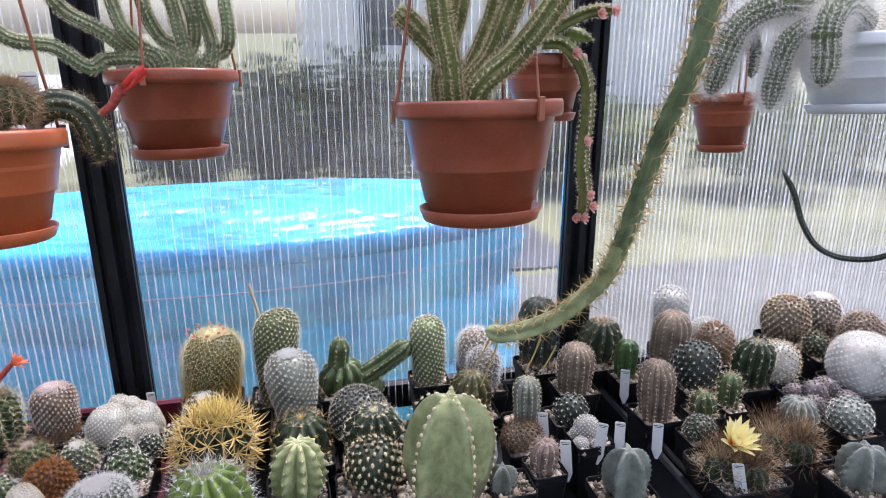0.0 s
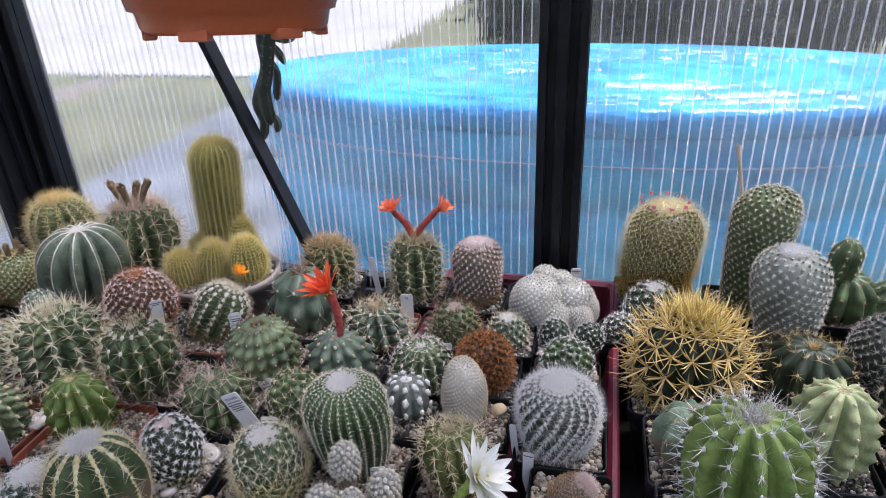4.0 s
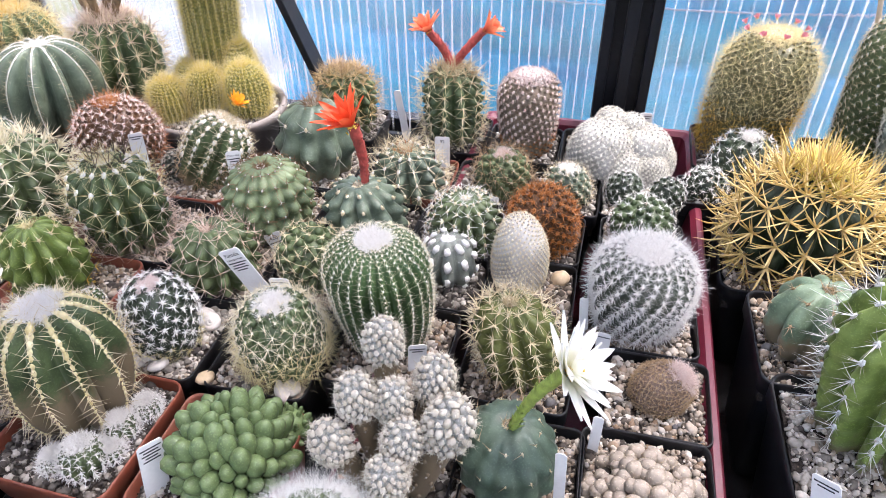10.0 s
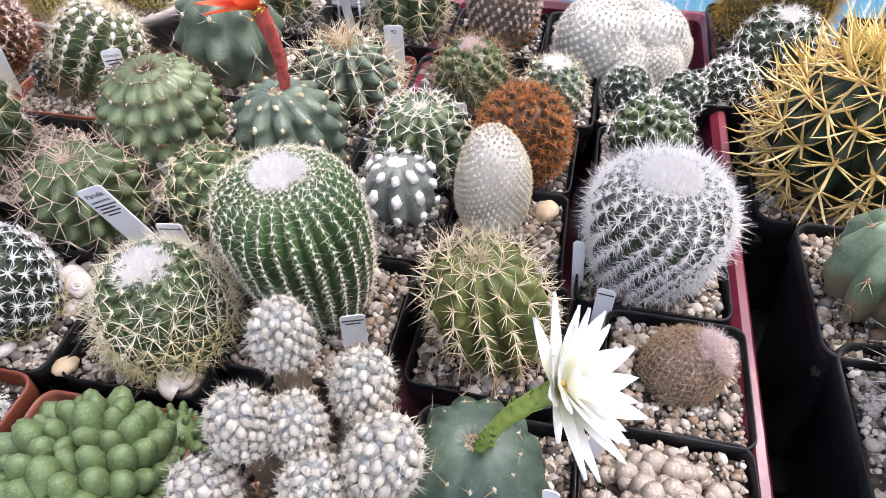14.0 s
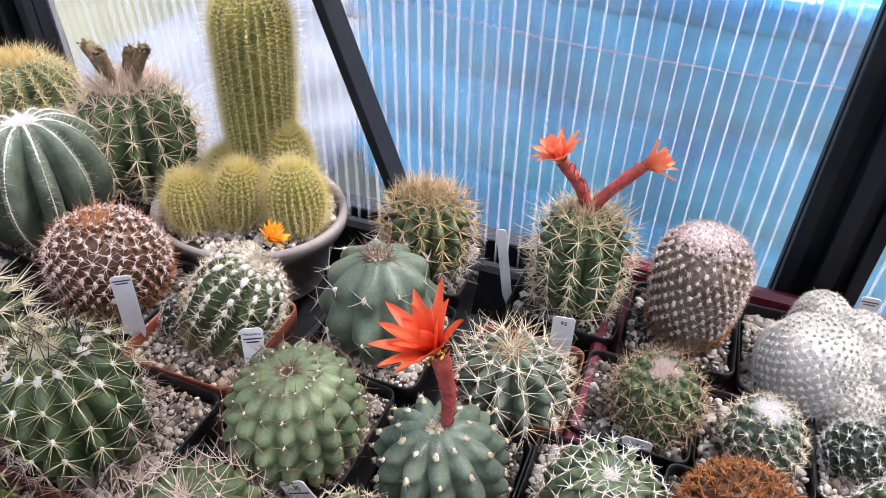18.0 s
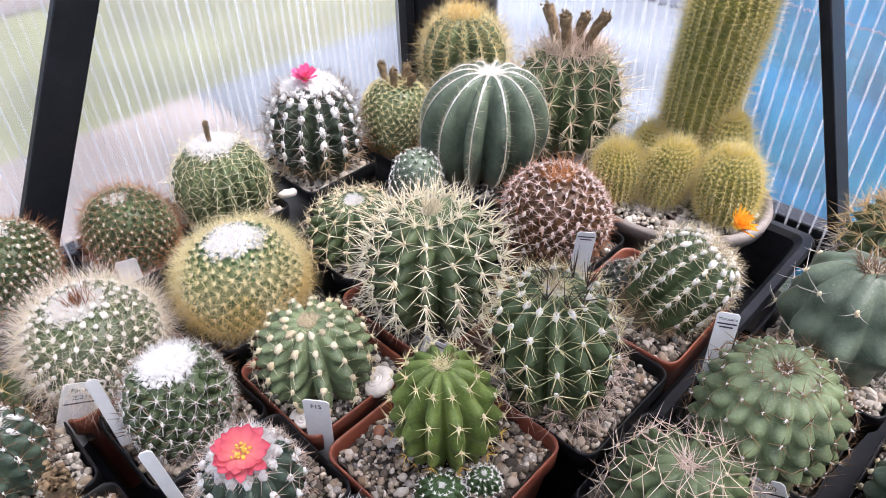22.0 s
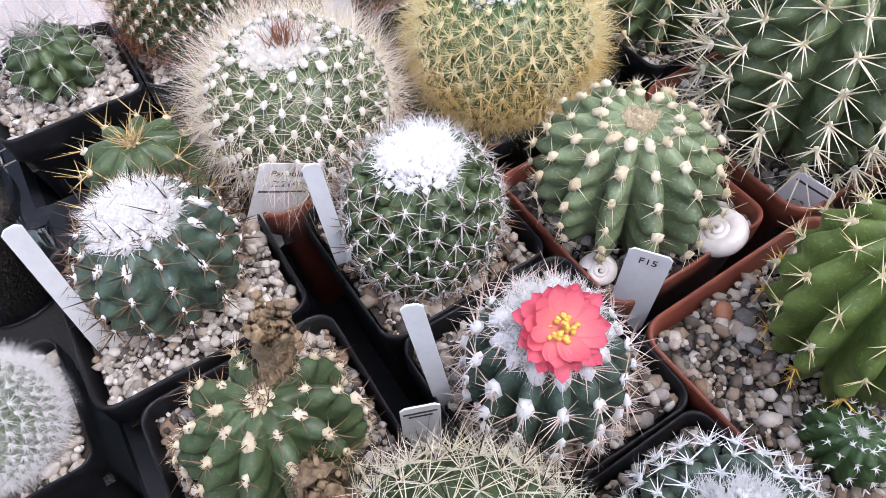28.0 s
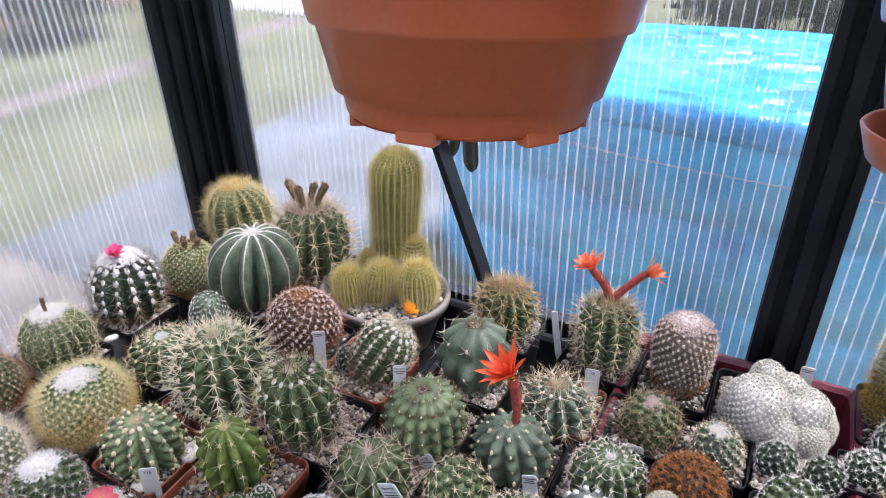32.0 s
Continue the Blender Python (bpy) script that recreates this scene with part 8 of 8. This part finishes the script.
basket_f = hanging_pot((-0.5, 0.835, 1.217), 0.08, 0.1, DARKPOT, "dark grey hanging pot of tangled blackish stems", saucer=True, turn=40, wire=BLACKWIRE)
snake(basket_f, [(-0.475, 0.797, 1.223), (-0.459, 0.777, 1.247), (-0.530, 0.786, 1.266), (-0.499, 0.805, 1.238)], 0.0042, 6, 0.2, "black", "grey", 4, 2.4, 26)
snake(basket_f, [(-0.533, 0.734, 1.232), (-0.519, 0.767, 1.252), (-0.573, 0.771, 1.263), (-0.594, 0.724, 1.253)], 0.0042, 6, 0.2, "black", "grey", 4, 2.4, 26)
snake(basket_f, [(-0.511, 0.784, 1.237), (-0.490, 0.772, 1.261), (-0.507, 0.774, 1.280), (-0.491, 0.806, 1.259)], 0.0042, 6, 0.2, "black", "grey", 4, 2.4, 26)
snake(basket_f, [(-0.512, 0.803, 1.236), (-0.469, 0.798, 1.259), (-0.501, 0.745, 1.271), (-0.585, 0.741, 1.253)], 0.0042, 6, 0.2, "black", "grey", 4, 2.4, 26)
snake(basket_f, [(-0.503, 0.761, 1.233), (-0.530, 0.789, 1.254), (-0.534, 0.783, 1.268), (-0.524, 0.795, 1.244)], 0.0042, 6, 0.2, "black", "grey", 4, 2.4, 26)
snake(basket_f, [(-0.511, 0.802, 1.223), (-0.495, 0.817, 1.246), (-0.473, 0.795, 1.258), (-0.580, 0.773, 1.242)], 0.0042, 6, 0.2, "black", "grey", 4, 2.4, 26)
snake(basket_f, [(-0.470, 0.808, 1.239), (-0.454, 0.786, 1.263), (-0.502, 0.803, 1.272), (-0.461, 0.803, 1.257)], 0.0042, 6, 0.2, "black", "grey", 4, 2.4, 26)
snake(basket_f, [(-0.421, 0.796, 1.222), (-0.406, 0.838, 1.242), (-0.418, 0.841, 1.257), (-0.416, 0.810, 1.235)], 0.0042, 6, 0.2, "black", "grey", 4, 2.4, 26)
snake(basket_f, [(-0.441, 0.815, 1.214), (-0.412, 0.765, 1.241), (-0.399, 0.814, 1.245), (-0.406, 0.820, 1.236)], 0.0042, 6, 0.2, "black", "grey", 4, 2.4, 26)
snake(basket_f, [(-0.548, 0.769, 1.220), (-0.536, 0.740, 1.246), (-0.557, 0.739, 1.258), (-0.551, 0.803, 1.225)], 0.0042, 6, 0.2, "black", "grey", 4, 2.4, 26)
snake(basket_f, [(-0.519, 0.785, 1.225), (-0.507, 0.767, 1.250), (-0.489, 0.773, 1.257), (-0.517, 0.789, 1.249)], 0.0042, 6, 0.2, "black", "grey", 4, 2.4, 26)
snake(basket_f, [(-0.512, 0.796, 1.240), (-0.502, 0.794, 1.264), (-0.502, 0.763, 1.281), (-0.491, 0.820, 1.249)], 0.0042, 6, 0.2, "black", "grey", 4, 2.4, 26)
snake(basket_f, [(-0.444, 0.803, 1.238), (-0.457, 0.804, 1.261), (-0.512, 0.821, 1.279), (-0.499, 0.803, 1.249)], 0.0042, 6, 0.2, "black", "grey", 4, 2.4, 26)
snake(basket_f, [(-0.423, 0.813, 1.238), (-0.419, 0.789, 1.262), (-0.402, 0.814, 1.278), (-0.445, 0.816, 1.251)], 0.0042, 6, 0.2, "black", "grey", 4, 2.4, 26)
snake(basket_f, [(-0.444, 0.842, 1.224), (-0.450, 0.830, 1.249), (-0.415, 0.839, 1.268), (-0.452, 0.791, 1.253)], 0.0042, 6, 0.2, "black", "grey", 4, 2.4, 26)
snake(basket_f, [(-0.472, 0.783, 1.239), (-0.461, 0.805, 1.260), (-0.475, 0.795, 1.278), (-0.473, 0.822, 1.244)], 0.0042, 6, 0.2, "black", "grey", 4, 2.4, 26)
snake(basket_f, [(-0.422, 0.781, 1.227), (-0.417, 0.783, 1.210), (-0.403, 0.790, 1.190), (-0.392, 0.795, 1.172)], 0.006, 6, 0.2, "black", "grey", 3, 1.2, 26)
snake(basket_f, [(-0.494, 0.810, 1.146), (-0.510, 0.801, 1.057), (-0.515, 0.798, 1.035), (-0.514, 0.799, 1.003)], 0.006, 6, 0.2, "black", "grey", 3, 1.2, 26)
snake(basket_f, [(-0.612, 1.003, 1.079), (-0.618, 0.999, 1.047), (-0.618, 0.999, 1.013), (-0.632, 0.991, 0.973), (-0.628, 0.994, 0.947), (-0.633, 0.991, 0.922)], 0.006, 6, 0.2, "black", "grey", 3, 1.2, 26)
snake(basket_f, [(-0.616, 1.000, 1.027), (-0.607, 1.005, 1.005), (-0.611, 1.003, 0.971)], 0.005, 6, 0.2, "black", "grey", 3, 1.2, 26)
snake(basket_f, [(-0.626, 0.995, 0.962), (-0.614, 1.001, 0.946), (-0.616, 1.000, 0.931)], 0.005, 6, 0.2, "black", "grey", 3, 1.2, 26)
snake(basket_f, [(-0.612, 1.002, 1.053), (-0.595, 1.011, 1.045), (-0.580, 1.018, 1.047)], 0.005, 6, 0.2, "black", "grey", 3, 1.2, 26)
snake(basket_f, [(-0.613, 1.002, 1.043), (-0.603, 1.007, 1.032), (-0.596, 1.010, 1.015)], 0.005, 6, 0.2, "black", "grey", 3, 1.2, 26)
basket_g = hanging_pot((0.66, 0.68, 1.295), 0.078, 0.088, WHITEPOT, "white plastic hanging pot of long white-haired tails", saucer=True, turn=0, wire=BLACKWIRE)
snake(basket_g, [(0.613, 0.659, 1.304), (0.572, 0.668, 1.325), (0.529, 0.678, 1.328), (0.504, 0.697, 1.307), (0.491, 0.706, 1.267), (0.485, 0.710, 1.229)], 0.0145, 14, 0.08, "leaf", "white", 12, 17, 40, 0.0042)
snake(basket_g, [(0.620, 0.652, 1.304), (0.576, 0.652, 1.310), (0.540, 0.657, 1.292), (0.533, 0.662, 1.256), (0.531, 0.664, 1.216)], 0.0125, 14, 0.08, "leaf", "white", 12, 17, 40, 0.0042)
snake(basket_g, [(0.624, 0.649, 1.310), (0.579, 0.636, 1.327), (0.558, 0.627, 1.304), (0.561, 0.626, 1.275), (0.562, 0.625, 1.243)], 0.0145, 14, 0.08, "leaf", "white", 12, 17, 40, 0.0042)
basket_h = hanging_pot((0.66, 0.93, 1.21), 0.05, 0.09, DARKTERRA, "small brown hanging pot near the wall", saucer=True, turn=0)
snake(basket_h, [(0.654, 0.909, 1.274), (0.667, 0.900, 1.298), (0.676, 0.893, 1.270), (0.676, 0.893, 1.234)], 0.011, 8, 0.2, "dark", "tan", 5, 4, 14)
# long spiny stem that hangs down into view, and a thin tail
trailing = thing("trailing_cactus", "long thick hanging cactus stem with stout pale spines", "cactus")
snake(trailing, [(0.339, 0.495, 1.361), (0.333, 0.499, 1.324), (0.325, 0.504, 1.272), (0.316, 0.522, 1.220), (0.307, 0.539, 1.156), (0.302, 0.550, 1.112), (0.299, 0.556, 1.098)], 0.0105, 4, 0.62, "sage", "straw", 6, 12, 30, 0.0135)
# this lower length has a paler skin to paint in sunlight falling on it
snake(trailing, [(0.301, 0.552, 1.108), (0.297, 0.564, 1.078), (0.291, 0.581, 1.053), (0.260, 0.607, 1.011), (0.216, 0.624, 0.991), (0.192, 0.631, 0.994)], 0.0108, 4, 0.5, "lobed", "straw", 6, 12, 30, 0.0125)
snake(basket_g, [(0.640, 0.604, 1.298), (0.672, 0.568, 1.220), (0.677, 0.562, 1.099), (0.654, 0.589, 1.058), (0.629, 0.616, 1.047), (0.607, 0.637, 1.055), (0.592, 0.651, 1.080), (0.580, 0.662, 1.119), (0.568, 0.672, 1.145)], 0.0035, 6, 0.15, "black", "grey", 4, 1.5, 40)
hang_wire(trailing, (0.339, 0.495, 1.361))
root(trailing, (0.199, 0.629, 0.989), (0.182, 0.634, 0.949))
root(trailing, (0.208, 0.626, 0.990), (0.189, 0.633, 0.925))
root(trailing, (0.248, 0.612, 0.986), (0.235, 0.617, 0.945))
root(trailing, (0.264, 0.605, 0.980), (0.252, 0.610, 0.950))
# tags in the hanging pots
tag((-0.416, 0.687, 1.212), (-0.416, 0.691, 1.250), 0.015, 0, "", 1)
tag((-0.206, 0.627, 1.231), (-0.206, 0.631, 1.269), 0.015, 0, "", 1)
tag((-0.176, 0.842, 1.265), (-0.176, 0.846, 1.303), 0.015, 0, "", 1)
# tall white column at the front edge of the bench
plant_l62 = potted("tall white-flecked broad-ribbed cactus with a woolly tip", -0.545, 0.36, 0.064, 0.235, (-0.545, 0.352, 0.1), BLACK, GRIT, True, skin_name="chalky", shape="column", ribs=6, dep=0.3, na=26, rad=(0, 0, 0), wl=1.8, wc="ash", chin=0.0, cork=-0.3, cap=("white", 0.16, 6))
# back supports
stake((-0.047, 0.960, 0.829), (-0.072, 0.960, 0.947))
